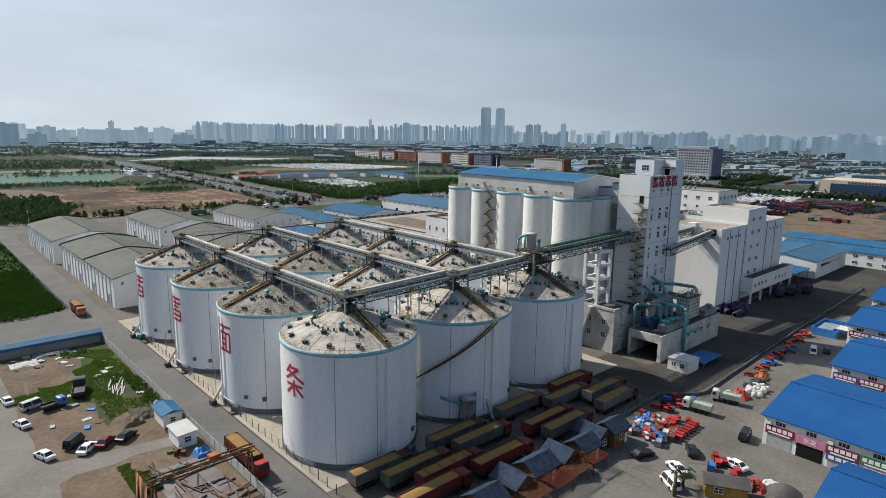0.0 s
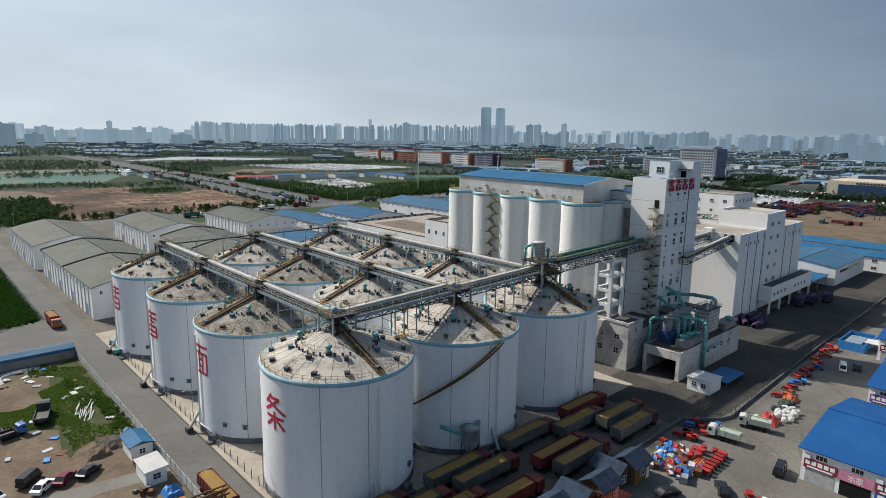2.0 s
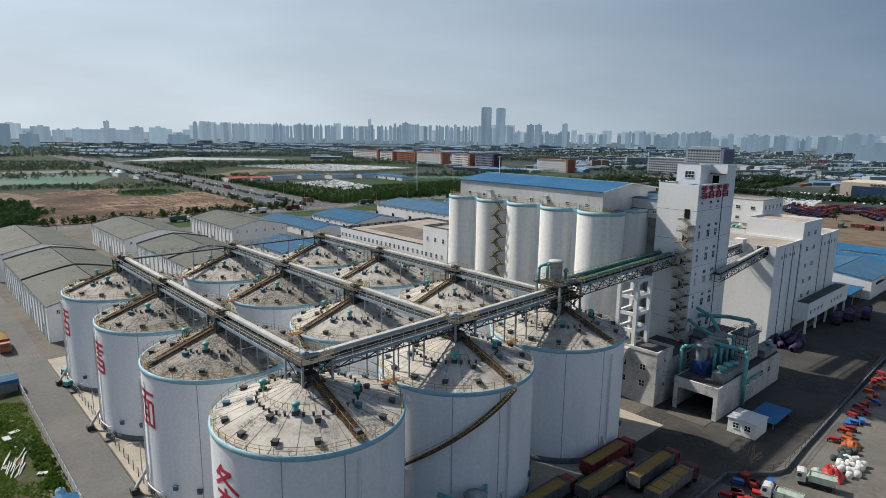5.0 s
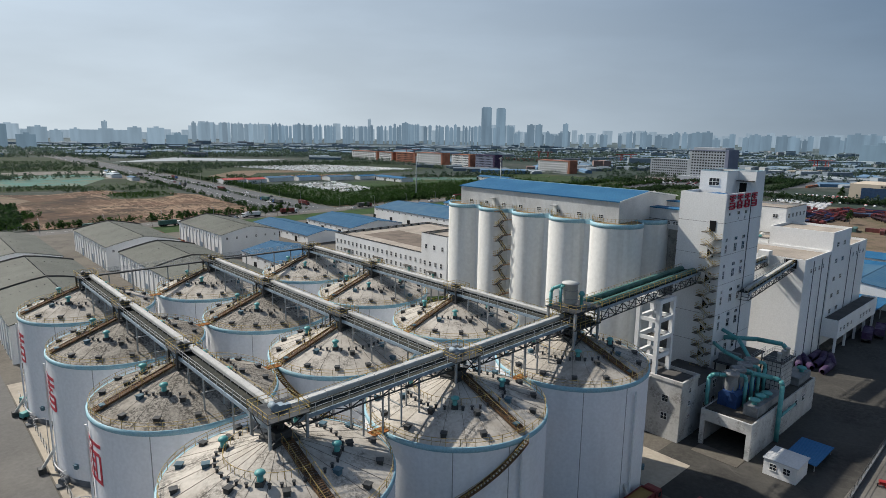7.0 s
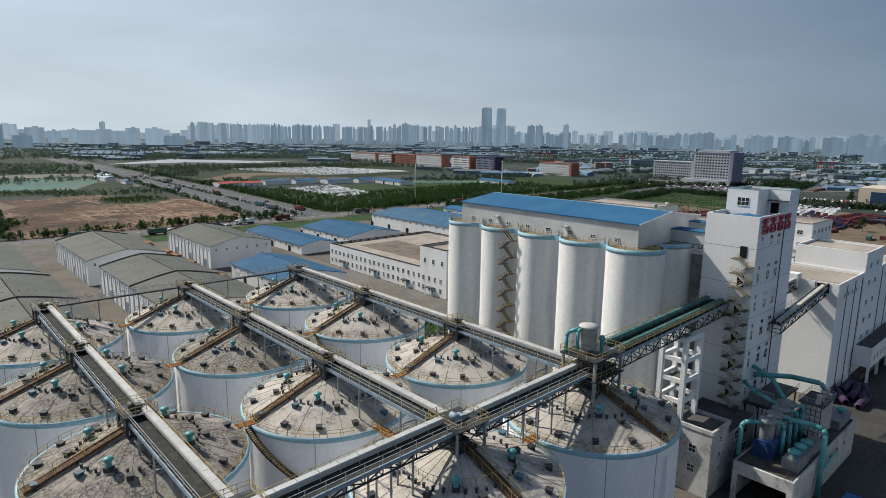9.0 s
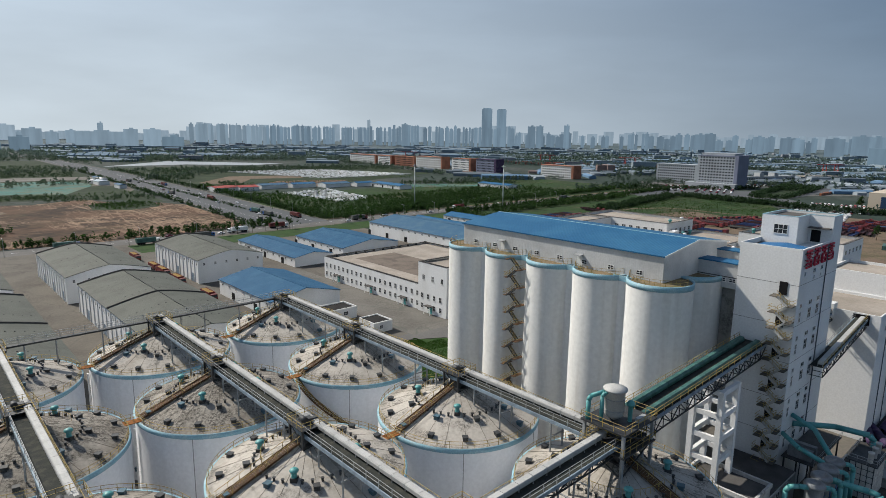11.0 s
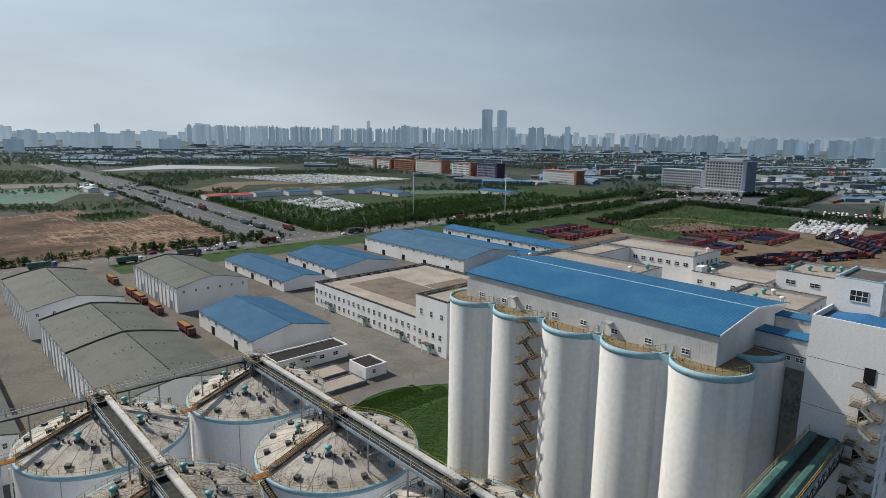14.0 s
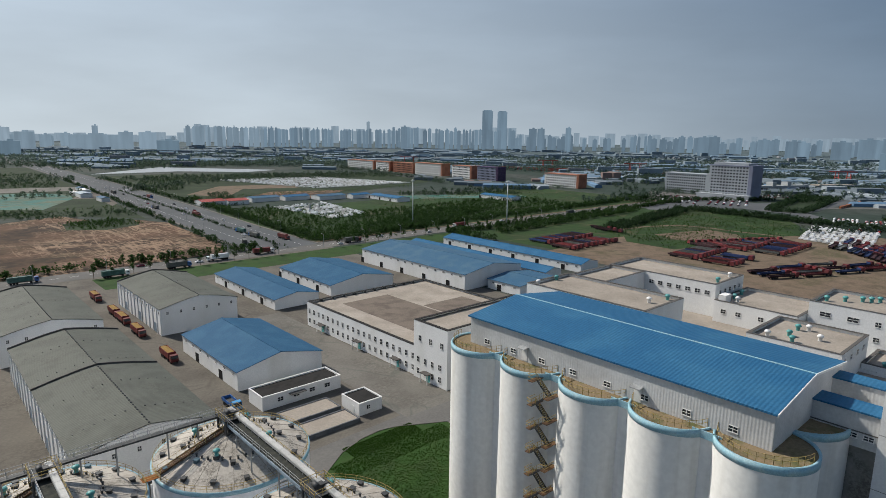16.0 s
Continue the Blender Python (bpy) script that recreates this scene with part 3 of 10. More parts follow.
    for x in (-0.66, 0.66):
        beam(bm, (x, -12.6, cone_z(12.6) + 1.3), (x, -1.6, cone_z(1.6) + 1.4), 0.05)
        for i in range(8):
            r = 12.4 - i * 1.5
            beam(bm, (x, -r, cone_z(r) + 0.3), (x, -r, cone_z(r) + 1.35), 0.05)
    part("stair_rail", bm, YELLOW, s)
    # cap under the conveyor head
    bm = bmesh.new()
    box(bm, -1.7, -1.7, cone_z(1.5) - 0.35, 1.7, 1.7, cone_z(1.5) + 0.15)
    part("cap", bm, DARK_STEEL, s, "dark steel cap at the apex")
    # pipe and chute at the foot
    bm = bmesh.new()
    a = radians(266)
    x, y = (SILO_R + 0.35) * math.cos(a), (SILO_R + 0.35) * math.sin(a)
    tube(bm, (x, y, GZ + 0.3), (x, y, RIM_Z - 1.6), 0.17, 8)
    for z in (3, 7, 11, 15):
        beam(bm, (x, y, z), (x * 0.97, y * 0.97, z), 0.08)
    part("riser_pipe", bm, WHITE, s)
    bm = bmesh.new()
    x, y = SILO_R * math.cos(radians(262)), SILO_R * math.sin(radians(262))
    beam(bm, (x * 0.99, y * 0.99, GZ + 4.6), (x * 1.17, y * 1.17, GZ + 0.9), 0.45)
    part("chute", bm, COVER, s)
    bm = bmesh.new()
    box(bm, x * 1.18 - 0.7, y * 1.18 - 0.6, GZ, x * 1.18 + 0.7, y * 1.18 + 0.6, GZ + 1.1)
    part("blower", bm, DARK_STEEL, s)
    bm = bmesh.new()
    arc = [radians(246 + 5 * k) for k in range(9)]
    pipe(bm, [((SILO_R + 0.5) * math.cos(a), (SILO_R + 0.5) * math.sin(a), GZ + 2.1) for a in arc], 0.1, 8)
    for a in arc[::4]:
        beam(bm, ((SILO_R + 0.5) * math.cos(a), (SILO_R + 0.5) * math.sin(a), GZ + 2.1), ((SILO_R - 0.05) * math.cos(a), (SILO_R - 0.05) * math.sin(a), GZ + 2.1), 0.08)
    part("ring_pipe", bm, WHITE, s, "thin white pipe round the foot")
    for a, z in ((300, 3.6), (318, 3.4)):
        x, y = (SILO_R + 0.05) * math.cos(radians(a)), (SILO_R + 0.05) * math.sin(radians(a))
        put(s, "service_hatch", hatch_b, (x, y, GZ + z), a)
    bm = bmesh.new()
    x, y = SILO_R * math.cos(radians(290)), SILO_R * math.sin(radians(290))
    tube(bm, (x * 1.12, y * 1.12, GZ + 0.9), (x * 1.02, y * 1.02, GZ + 0.9), 0.75, 12)
    box(bm, x * 1.12 - 0.7, y * 1.12 - 0.7, GZ, x * 1.12 + 0.7, y * 1.12 + 0.7, GZ + 0.5)
    part("aeration_fan", bm, PLINTH, s)
    return s


silo = build_silo()
SILOS = {}
for i in range(3):
    for j in range(4):
        m = pose(SX + i * DX, SY + j * DY, 0, 0, 0, 0 if j == 0 else -90)
        if (i, j) == (0, 0):
            silo.matrix_basis = m
            SILOS[i, j] = silo
        else:
            SILOS[i, j] = copy_thing(silo, m)
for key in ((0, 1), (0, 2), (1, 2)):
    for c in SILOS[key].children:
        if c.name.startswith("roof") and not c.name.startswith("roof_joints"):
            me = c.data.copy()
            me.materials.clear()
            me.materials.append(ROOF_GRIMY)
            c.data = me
# rusty plates that bridge from rim to rim
plate = mesh("plate", boxes((-1.3, -0.75, 0, 1.3, 0.75, 0.1)), material("orange_rust", (0.30, 0.12, 0.035), 0.9, vary=0.35, scale=1.5, other=(0.2, 0.08, 0.03)))
bm = bmesh.new()
for s in (-0.72, 0.72):
    beam(bm, (-1.3, s, 1.05), (1.3, s, 1.05), 0.05), beam(bm, (-1.3, s, 0.55), (1.3, s, 0.55), 0.05)
    for q in (-1.25, 0, 1.25):
        beam(bm, (q, s, 0.05), (q, s, 1.05), 0.05)
plate_rail = mesh("rail", bm, YELLOW)
for i in range(3):
    for j in range(4):
        for turn, ok, dx, dy in ((0, i < 2, DX / 2, 0), (90, j == 0 and i == 1, 0, DY / 2)):
            if ok:
                b = thing("rim_bridge", "small rusted orange steel bridge between silo rims", "footbridge", "rim bridges", at=(SX + i * DX + dx, SY + j * DY + dy, RIM_Z + 0.02), turn=turn)
                put(b, "plate", plate), put(b, "rail", plate_rail)
                if turn:
                    b.scale = (1.55, 1, 1)


def strokes(name, rows, mat, parent, r, angle, z, size, label):
    """Painted strokes on a round wall: each row is a bar from (x0, z0) to (x1, z1) in a unit square."""
    bm = bmesh.new()
    for x0, z0, x1, z1, w in rows:
        d = Vector((x1 - x0, 0, z1 - z0))
        side = Vector((-d.z, 0, d.x)).normalized() * w / 2
        cuts = 6
        cols = []
        for k in range(cuts + 1):
            p = Vector((x0, 0, z0)) + d * (k / cuts)
            pair = []
            for q in (p + side, p - side):
                a = radians(angle) + (q.x - 0.5) * size / r
                pair.append([bm.verts.new((rr * math.cos(a), rr * math.sin(a), z + q.z * size)) for rr in (r + 0.015, r + 0.05)])
            cols.append(pair)
        for c0, c1 in zip(cols, cols[1:]):
            bm.faces.new((c0[0][1], c1[0][1], c1[1][1], c0[1][1]))
            bm.faces.new((c0[0][0], c1[0][0], c1[0][1], c0[0][1]))
            bm.faces.new((c0[1][0], c1[1][0], c1[1][1], c0[1][1]))
    part(name, bm, mat, parent, label)


W = 0.085
TIAO = ((0.38, 1.0, 0.12, 0.72, W), (0.36, 0.9, 0.72, 0.9, W), (0.72, 0.9, 0.08, 0.5, W), (0.22, 0.8, 0.95, 0.5, W), (0.12, 0.36, 0.88, 0.36, W), (0.5, 0.52, 0.5, 0.0, W), (0.42, 0.3, 0.12, 0.06, W), (0.58, 0.3, 0.9, 0.06, W))
MIAN = ((0.05, 0.95, 0.95, 0.95, W), (0.5, 0.95, 0.42, 0.74, W), (0.12, 0.72, 0.88, 0.72, W), (0.12, 0.72, 0.12, 0.0, W), (0.88, 0.72, 0.88, 0.0, W), (0.38, 0.72, 0.38, 0.06, W), (0.62, 0.72, 0.62, 0.06, W), (0.38, 0.5, 0.62, 0.5, W), (0.38, 0.28, 0.62, 0.28, W), (0.12, 0.05, 0.88, 0.05, W))
MARK_A = ((0.1, 0.95, 0.9, 0.95, 0.1), (0.1, 0.75, 0.9, 0.75, 0.1), (0.2, 0.5, 0.8, 0.5, 0.1), (0.2, 0.25, 0.8, 0.25, 0.1), (0.2, 0.02, 0.8, 0.02, 0.1), (0.2, 0.5, 0.2, 0.0, 0.1), (0.8, 0.5, 0.8, 0.0, 0.1), (0.5, 1.0, 0.5, 0.55, 0.1))
MARK_B = ((0.1, 0.95, 0.9, 0.95, 0.1), (0.1, 0.75, 0.9, 0.75, 0.1), (0.25, 0.6, 0.75, 0.6, 0.08), (0.15, 0.42, 0.85, 0.42, 0.1), (0.15, 0.22, 0.85, 0.22, 0.1), (0.15, 0.02, 0.85, 0.02, 0.1), (0.85, 0.42, 0.85, 0.0, 0.1), (0.5, 1.0, 0.5, 0.5, 0.08))
for j, rows, word in ((0, TIAO, "red painted sign"), (1, MIAN, "red painted sign"), (2, MARK_B, "red painted bars"), (3, MARK_A, "red painted bars")):
    strokes("painted_sign", rows, RED_PAINT, SILOS[0, j], SILO_R, 187 if j == 0 else 272, 10.6, 6.0, word)


def wall_stair(parent, a0, a1, z0, z1):
    """A stair that winds down the wall from angle a0 to a1."""
    bm, rl = bmesh.new(), bmesh.new()
    n = 26
    pts = [(radians(a0 + (a1 - a0) * i / n), z0 + (z1 - z0) * i / n) for i in range(n + 1)]
    for (a, z), (b, y) in zip(pts, pts[1:]):
        for r in (SILO_R + 0.15, SILO_R + 1.0):
            beam(bm, (r * math.cos(a), r * math.sin(a), z), (r * math.cos(b), r * math.sin(b), y), 0.1, 0.3)
        r = SILO_R + 1.0
        for k in (0.55, 1.05):
            beam(rl, (r * math.cos(a), r * math.sin(a), z + k), (r * math.cos(b), r * math.sin(b), y + k), 0.05)
        beam(rl, (r * math.cos(a), r * math.sin(a), z), (r * math.cos(a), r * math.sin(a), z + 1.05), 0.05)
    part("wall_stair", bm, RUST, parent, "rusted stair winding down the wall")
    tagged(part("wall_stair_rail", rl, YELLOW, parent), kind="stuff")
    bm = bmesh.new()
    for i in range(60):
        a, z = radians(a0 + (a1 - a0) * i / 60), z0 + (z1 - z0) * i / 60
        beam(bm, ((SILO_R + 0.15) * math.cos(a), (SILO_R + 0.15) * math.sin(a), z), ((SILO_R + 1.0) * math.cos(a), (SILO_R + 1.0) * math.sin(a), z), 0.28, 0.06)
    tagged(part("stair_tread", bm, RUST, parent), kind="stuff")


wall_stair(SILOS[1, 0], 268, 168, RIM_Z - 0.4, 3.0)
wall_stair(SILOS[2, 2], 273, 350, RIM_Z - 0.4, 8.0)
wall_stair(SILOS[1, 1], 273, 350, RIM_Z - 0.4, 8.0)


# ---- conveyor galleries over the silos ----
def gallery(name, label, a, b, cover_side, cover=COVER, legs=(), width=2.9, deck=GRATING, chord=BLUE_STEEL, two=False, under=0.0):
    """A straight gallery from a to b: deck, side girders, posts and rails, and a covered belt on one side (or two)."""
    g = thing(name, label, "conveyor", "conveyor galleries")
    a, b = Vector(a), Vector(b)
    d = (b - a).normalized()
    flat = Vector((d.x, d.y, 0)).normalized()
    side = Vector((flat.y, -flat.x, 0))
    length = (b - a).length
    up = Vector((0, 0, 1))
    bm = bmesh.new()
    beam(bm, a, b, width - 0.3, 0.12)
    part("deck", bm, deck, g, "dark grating walkway")
    for s in (-1, 1):
        bm = bmesh.new()
        o = side * (s * width / 2)
        beam(bm, a + o - up * 0.15, b + o - up * 0.15, 0.16, 0.5)
        part("girder", bm, chord, g)
    if under:
        bm = bmesh.new()
        n = max(2, round(length / 2.4))
        for s in (-1, 1):
            o = side * (s * width / 2)
            beam(bm, a + o - up * under, b + o - up * under, 0.16)
            for i in range(n):
                p, q = a + d * (length * i / n), a + d * (length * (i + 1) / n)
                lo, hi = (p, q) if i % 2 else (q, p)
                beam(bm, lo + o - up * under, hi + o - up * 0.3, 0.12)
                beam(bm, p + o - up * under, p + o - up * 0.3, 0.1)
        for i in range(n + 1):
            p = a + d * (length * i / n) - up * under
            beam(bm, p - side * width / 2, p + side * width / 2, 0.1)
        part("truss", bm, DARK_STEEL, g, "dark lattice truss")
    yaw = math.degrees(math.atan2(d.y, d.x))
    pitch = -math.degrees(math.asin(d.z))
    bm = bmesh.new()
    prism(bm, ((-0.46, 0.45), (-0.48, 0.92), (-0.38, 1.06), (0.38, 1.06), (0.48, 0.92), (0.46, 0.45)) if not two else ((-0.6, 0.3), (-0.58, 0.75), (-0.3, 1.05), (0.3, 1.05), (0.58, 0.75), (0.6, 0.3)), 0, 0.03, 2.37)
    hood = mesh("cover_panel", bm, cover)
    trestle = bmesh.new()
    for s in ((-1, 1) if two else (cover_side,)):
        for i in range(int(length / 2.4)):
            p = a + d * (i * 2.4 + 0.2) + side * (s * (width / 2 - (0.95 if two else 0.62)))
            put(g, "cover_panel", hood).matrix_local = pose(*p, 0, pitch, yaw)
            for o in (-0.38, 0.38):
                beam(trestle, p + side * o, p + side * o + up * 0.6, 0.09)
    tagged(part("trestle", trestle, STEEL, g), kind="stuff")
    for s in (-1, 1):
        railing(g, (a + side * (s * width / 2) + up * 0.1, b + side * (s * width / 2) + up * 0.1), step=2.4, mat=YELLOW if s == cover_side or two else STEEL)
    for dist, foot in legs:
        bm = bmesh.new()
        p = a + d * dist
        for s in (-1, 1):
            q = p + side * (s * (width / 2 - 0.1))
            tube(bm, (q.x, q.y, foot), q - up * 0.3, 0.13, 8)
        box(bm, p.x - 0.1 - abs(side.x) * width / 2, p.y - 0.1 - abs(side.y) * width / 2, (foot + p.z) / 2 - 0.06, p.x + 0.1 + abs(side.x) * width / 2, p.y + 0.1 + abs(side.y) * width / 2, (foot + p.z) / 2 + 0.06)
        part("leg", bm, STEEL, g)
    return g


DECK_Z = 26.0
for i in range(3):
    x = SX + i * DX
    legs = [(j * DY + o, cone_z(abs(o if o < 15 else DY - o)) - 0.1) for j in range(3) for o in (4.5, 10.0, DY - 10.0, DY - 4.5)]
    gallery("silo_conveyor", "covered belt conveyor with grating walkway over the silo roofs", (x, SY - 0.5, DECK_Z), (x, SY + 3 * DY + 3, DECK_Z), 1, legs=legs)
for i in range(2):
    x = SX + i * DX
    gallery("cross_conveyor", "covered cross conveyor linking the silo heads", (x + 1.5, SY - 0.2, DECK_Z + 0.5), (x + DX - 1.0, SY - 0.2, DECK_Z + 1.2), -1, under=1.1,
            legs=[(o, cone_z(min(13, o if o < 14 else DX - o)) - 0.1) for o in (9.0, 12.0, 15.0, 18.0)])
for i in range(2):
    x = SX + i * DX
    g = thing("link_bridge", "narrow steel footbridge between far silo heads", "footbridge", "footbridges")
    bm = bmesh.new()
    beam(bm, (x, SY + 3 * DY + 2.5, DECK_Z), (x + DX, SY + 3 * DY + 2.5, DECK_Z), 1.1, 0.3)
    part("deck", bm, DARK_STEEL, g)
    for s in (-0.65, 0.65):
        railing(g, ((x, SY + 3 * DY + 2.5 + s, DECK_Z + 0.2), (x + DX, SY + 3 * DY + 2.5 + s, DECK_Z + 0.2)), step=2.2, mat=STEEL)
    for o in (5, 10, DX - 10, DX - 5):
        bm = bmesh.new()
        tube(bm, (x + o, SY + 3 * DY + 2.5, cone_z(max(o if o < 14 else DX - o, 2)) - 0.3), (x + o, SY + 3 * DY + 2.5, DECK_Z - 0.2), 0.14, 8)
        part("leg", bm, STEEL, g)


def conveyor_head(x, y, z0, z1, big):
    h = thing("conveyor_head", "open steel conveyor head platform with drive on the silo apex", "platform", "conveyor heads", at=(x, y, 0))
    w = 2.3 if big else 1.7
    for sx in (-w, w):
        for sy in (-w, w):
            bm = bmesh.new()
            box(bm, sx - 0.14, sy - 0.14, z0, sx + 0.14, sy + 0.14, z1)
            part("post_leg", bm, STEEL if big else DARK_STEEL, h)
    bm = bmesh.new()
    box(bm, -w - 0.3, -w - 0.3, z1, w + 0.3, w + 0.3, z1 + 0.14)
    part("deck", bm, DARK_STEEL, h)
    bm = bmesh.new()
    for s in (-1, 1):
        beam(bm, (-w, s * w, z0 + 0.3), (w, s * w, z1), 0.1), beam(bm, (s * w, -w, z0 + 0.3), (s * w, w, z1), 0.1)
    part("brace", bm, DARK_STEEL, h)
    c = w + 0.25
    railing(h, ((-c, -c, z1 + 0.1), (c, -c, z1 + 0.1), (c, c, z1 + 0.1), (-c, c, z1 + 0.1), (-c, -c, z1 + 0.1)), step=1.4)
    bm = bmesh.new()
    box(bm, -0.7, -0.5, z1 + 0.14, 0.6, 0.5, z1 + 0.8), tube(bm, (-0.6, -0.62, z1 + 0.75), (-0.6, 0.62, z1 + 0.75), 0.42, 12)
    box(bm, 0.7, -0.3, z1 + 0.14, 1.4, 0.3, z1 + 0.6)
    part("drive", bm, BLUE_STEEL if big else DARK_STEEL, h, "drive housing")
    bm = bmesh.new()
    tube(bm, (0.6, 0, z1), (0, 0, z0 + 0.3), 0.35, 10), box(bm, -1.0, -1.0, z0, 1.0, 1.0, z0 + 0.9)
    part("spout", bm, DARK_STEEL, h)
    return h


for i in range(3):
    for j in range(4):
        conveyor_head(SX + i * DX, SY + j * DY, cone_z(1.5) + 0.15, DECK_Z + (1.3 if j == 0 else 0.6), j == 0)


# ---- transfer tower over the third silo head ----
TX, TY = SX + 2 * DX, SY
t = thing("transfer_tower", "steel transfer tower with dust filter above the silo head", "steel tower")
for sx in (-3.4, 3.4):
    for sy in (-2.8, 2.8):
        bm = bmesh.new()
        box(bm, TX + sx - 0.18, TY + sy - 0.18, cone_z(4.4) - 0.2, TX + sx + 0.18, TY + sy + 0.18, 29.3)
        part("column", bm, STEEL, t)
for z in (26.3, 29.3):
    bm = bmesh.new()
    box(bm, TX - 3.8, TY - 3.2, z, TX + 3.8, TY + 3.2, z + 0.2)
    part("deck", bm, DARK_STEEL, t)
    c, e = 3.75, 3.15
    railing(t, ((TX - c, TY - e, z + 0.2), (TX + c, TY - e, z + 0.2), (TX + c, TY + e, z + 0.2), (TX - c, TY + e, z + 0.2), (TX - c, TY - e, z + 0.2)), step=1.5)
bm = bmesh.new()
for sx in (-3.4, 3.4):
    beam(bm, (TX + sx, TY - 2.8, 23.5), (TX + sx, TY + 2.8, 26.3), 0.14), beam(bm, (TX + sx, TY + 2.8, 26.4), (TX + sx, TY - 2.8, 29.2), 0.14)
for sy in (-2.8, 2.8):
    beam(bm, (TX - 3.4, TY + sy, 23.5), (TX + 3.4, TY + sy, 26.3), 0.14), beam(bm, (TX + 3.4, TY + sy, 26.4), (TX - 3.4, TY + sy, 29.2), 0.14)
part("brace", bm, DARK_STEEL, t)
f = thing("dust_filter", "white cylindrical dust filter with teal ducts", "filter")
bm = bmesh.new()
lathe(bm, ((0.3, 0), (1.1, 0.6), (1.25, 0.8), (1.25, 3.9), (1.5, 3.95), (1.5, 4.15), (0.3, 4.3), (0, 4.3)), 24)
b = part("body", bm, COVER, f)
b.location = (TX - 0.8, TY + 0.3, 29.5)
for z in (30.9, 32.4):
    bm = bmesh.new()
    lathe(bm, ((1.25, -0.06), (1.3, -0.05), (1.3, 0.05), (1.25, 0.06)), 24)
    part("hoop", bm, STEEL, f).location = (TX - 0.8, TY + 0.3, z)
bm = bmesh.new()
pipe(bm, ((TX - 3.25, TY + 2.5, 29.5), (TX - 3.25, TY + 2.5, 32.0), (TX - 3.05, TY + 2.3, 32.6), (TX - 1.7, TY + 1.1, 33.2)), 0.3, 12)
part("duct", bm, TEAL, f, "teal duct")
bm = bmesh.new()
pipe(bm, ((TX - 2.4, TY + 1.1, 29.5), (TX - 2.4, TY + 1.1, 32.7), (TX - 2.1, TY + 0.9, 33.2), (TX - 1.5, TY + 0.5, 33.2)), 0.26, 12)
part("duct", bm, TEAL, f, "teal duct")
bm = bmesh.new()
lathe(bm, ((0.28, 0), (0.28, 2.0), (0.5, 2.1), (0.55, 2.3), (0.3, 2.75), (0, 2.8)), 14)
part("exhaust", bm, TEAL, f, "teal exhaust cowl").location = (TX + 0.2, TY - 1.4, 29.5)
part("machine_box", boxes((TX - 1.4, TY - 1.2, 26.5, TX + 1.6, TY + 1.2, 28.2)), DARK_STEEL, f)
part("motor", boxes((TX + 0.4, TY - 2.6, 29.5, TX + 2.2, TY - 2.0, 30.1)), STEEL, f)

gallery("rising_conveyor", "twin conveyor under green half-round covers on a lattice truss", (TX + 3.4, TY + 0.3, 28.3), (165.2, 98.0, 28.9), 1, cover=GREEN_SHEET, two=True, width=4.6, under=2.2)

# ---- concrete silo block with hall on top ----
CS_TOP, CS_R = 39.5, 5.8
CS_X, CS_Y, CS_STEP = 154.2, 157.9, 11.78
for k in range(2):
    for i in range(5):
        s = thing("concrete_silo", "tall white concrete silo with light blue rim", "silo", "concrete silos", at=(CS_X + k * CS_STEP, CS_Y - i * CS_STEP, 0))
        bm = bmesh.new()
        lathe(bm, ((CS_R, GZ - 0.1), (CS_R, CS_TOP - 1.0)), 48)
        part("shaft", bm, CONCRETE_SILO, s)
        bm = bmesh.new()
        lathe(bm, ((CS_R, CS_TOP - 1.0), (CS_R + 0.06, CS_TOP - 1.0), (CS_R + 0.06, CS_TOP), (CS_R - 0.25, CS_TOP), (CS_R - 0.25, CS_TOP - 0.25)), 48)
        part("rim", bm, BAND_BLUE, s, "faded light blue rim band")
        bm = bmesh.new()
        lathe(bm, ((CS_R - 0.2, CS_TOP - 0.3), (0, CS_TOP - 0.28)), 48)
        part("top_slab", bm, TOP_SLAB, s, "brown weed-grown roof slab")
        if k == 0:
            n = 18
            pts = [(5.4 * math.cos(radians(95 + 170 * q / n)), 5.4 * math.sin(radians(95 + 170 * q / n)), CS_TOP) for q in range(n + 1)]
            railing(s, pts, step=2.0, w=0.05)
fill = thing("silo_infill", "concrete walls filling between the round silos", "wall")
for i in range(4):
    bm = bmesh.new()
    y = CS_Y - (i + 0.5) * CS_STEP
    box(bm, 151.5, y - 1.9, GZ, 165.0, y + 1.2, CS_TOP - 0.3)
    part("infill", bm, CONCRETE_SILO, fill)
    bm = bmesh.new()
    box(bm, 151.4, y - 2.6, CS_TOP - 0.5, 155.0, y + 2.6, CS_TOP - 0.2)
    part("slab", bm, TOP_SLAB, fill)
    part("band", boxes((151.32, y - 1.9, CS_TOP - 1.0, 151.5, y + 1.9, CS_TOP)), BAND_BLUE, fill)

hall = thing("silo_top_hall", "long white clad conveyor hall with blue roof on the silos", "hall")
HX0, HX1, HY0, HY1, HB, HE, HR = 152.9, 178.2, 109.6, 160.0, CS_TOP - 0.28, 43.95, 45.6
HM = 165.2
bm = bmesh.new()
box(bm, HX0, HY0, HB, HX0 + 0.25, HY1, HE)
part("front_wall", bm, WHITE_SHEET, hall)
for y in (HY0, HY1 - 0.25):
    bm = bmesh.new()
    prism(bm, ((HX0 + 0.25, HB), (HX1, HB), (HX1, HE), (HM, HR - 0.1), (HX0 + 0.25, HE)), 1, y, y + 0.25)
    part("end_wall", bm, WHITE_SHEET_X, hall)
bm = bmesh.new()
box(bm, HX1 - 0.25, HY0 + 0.25, HB, HX1, HY1 - 0.25, HE)
part("back_wall", bm, WHITE_SHEET, hall)
bm = bmesh.new()
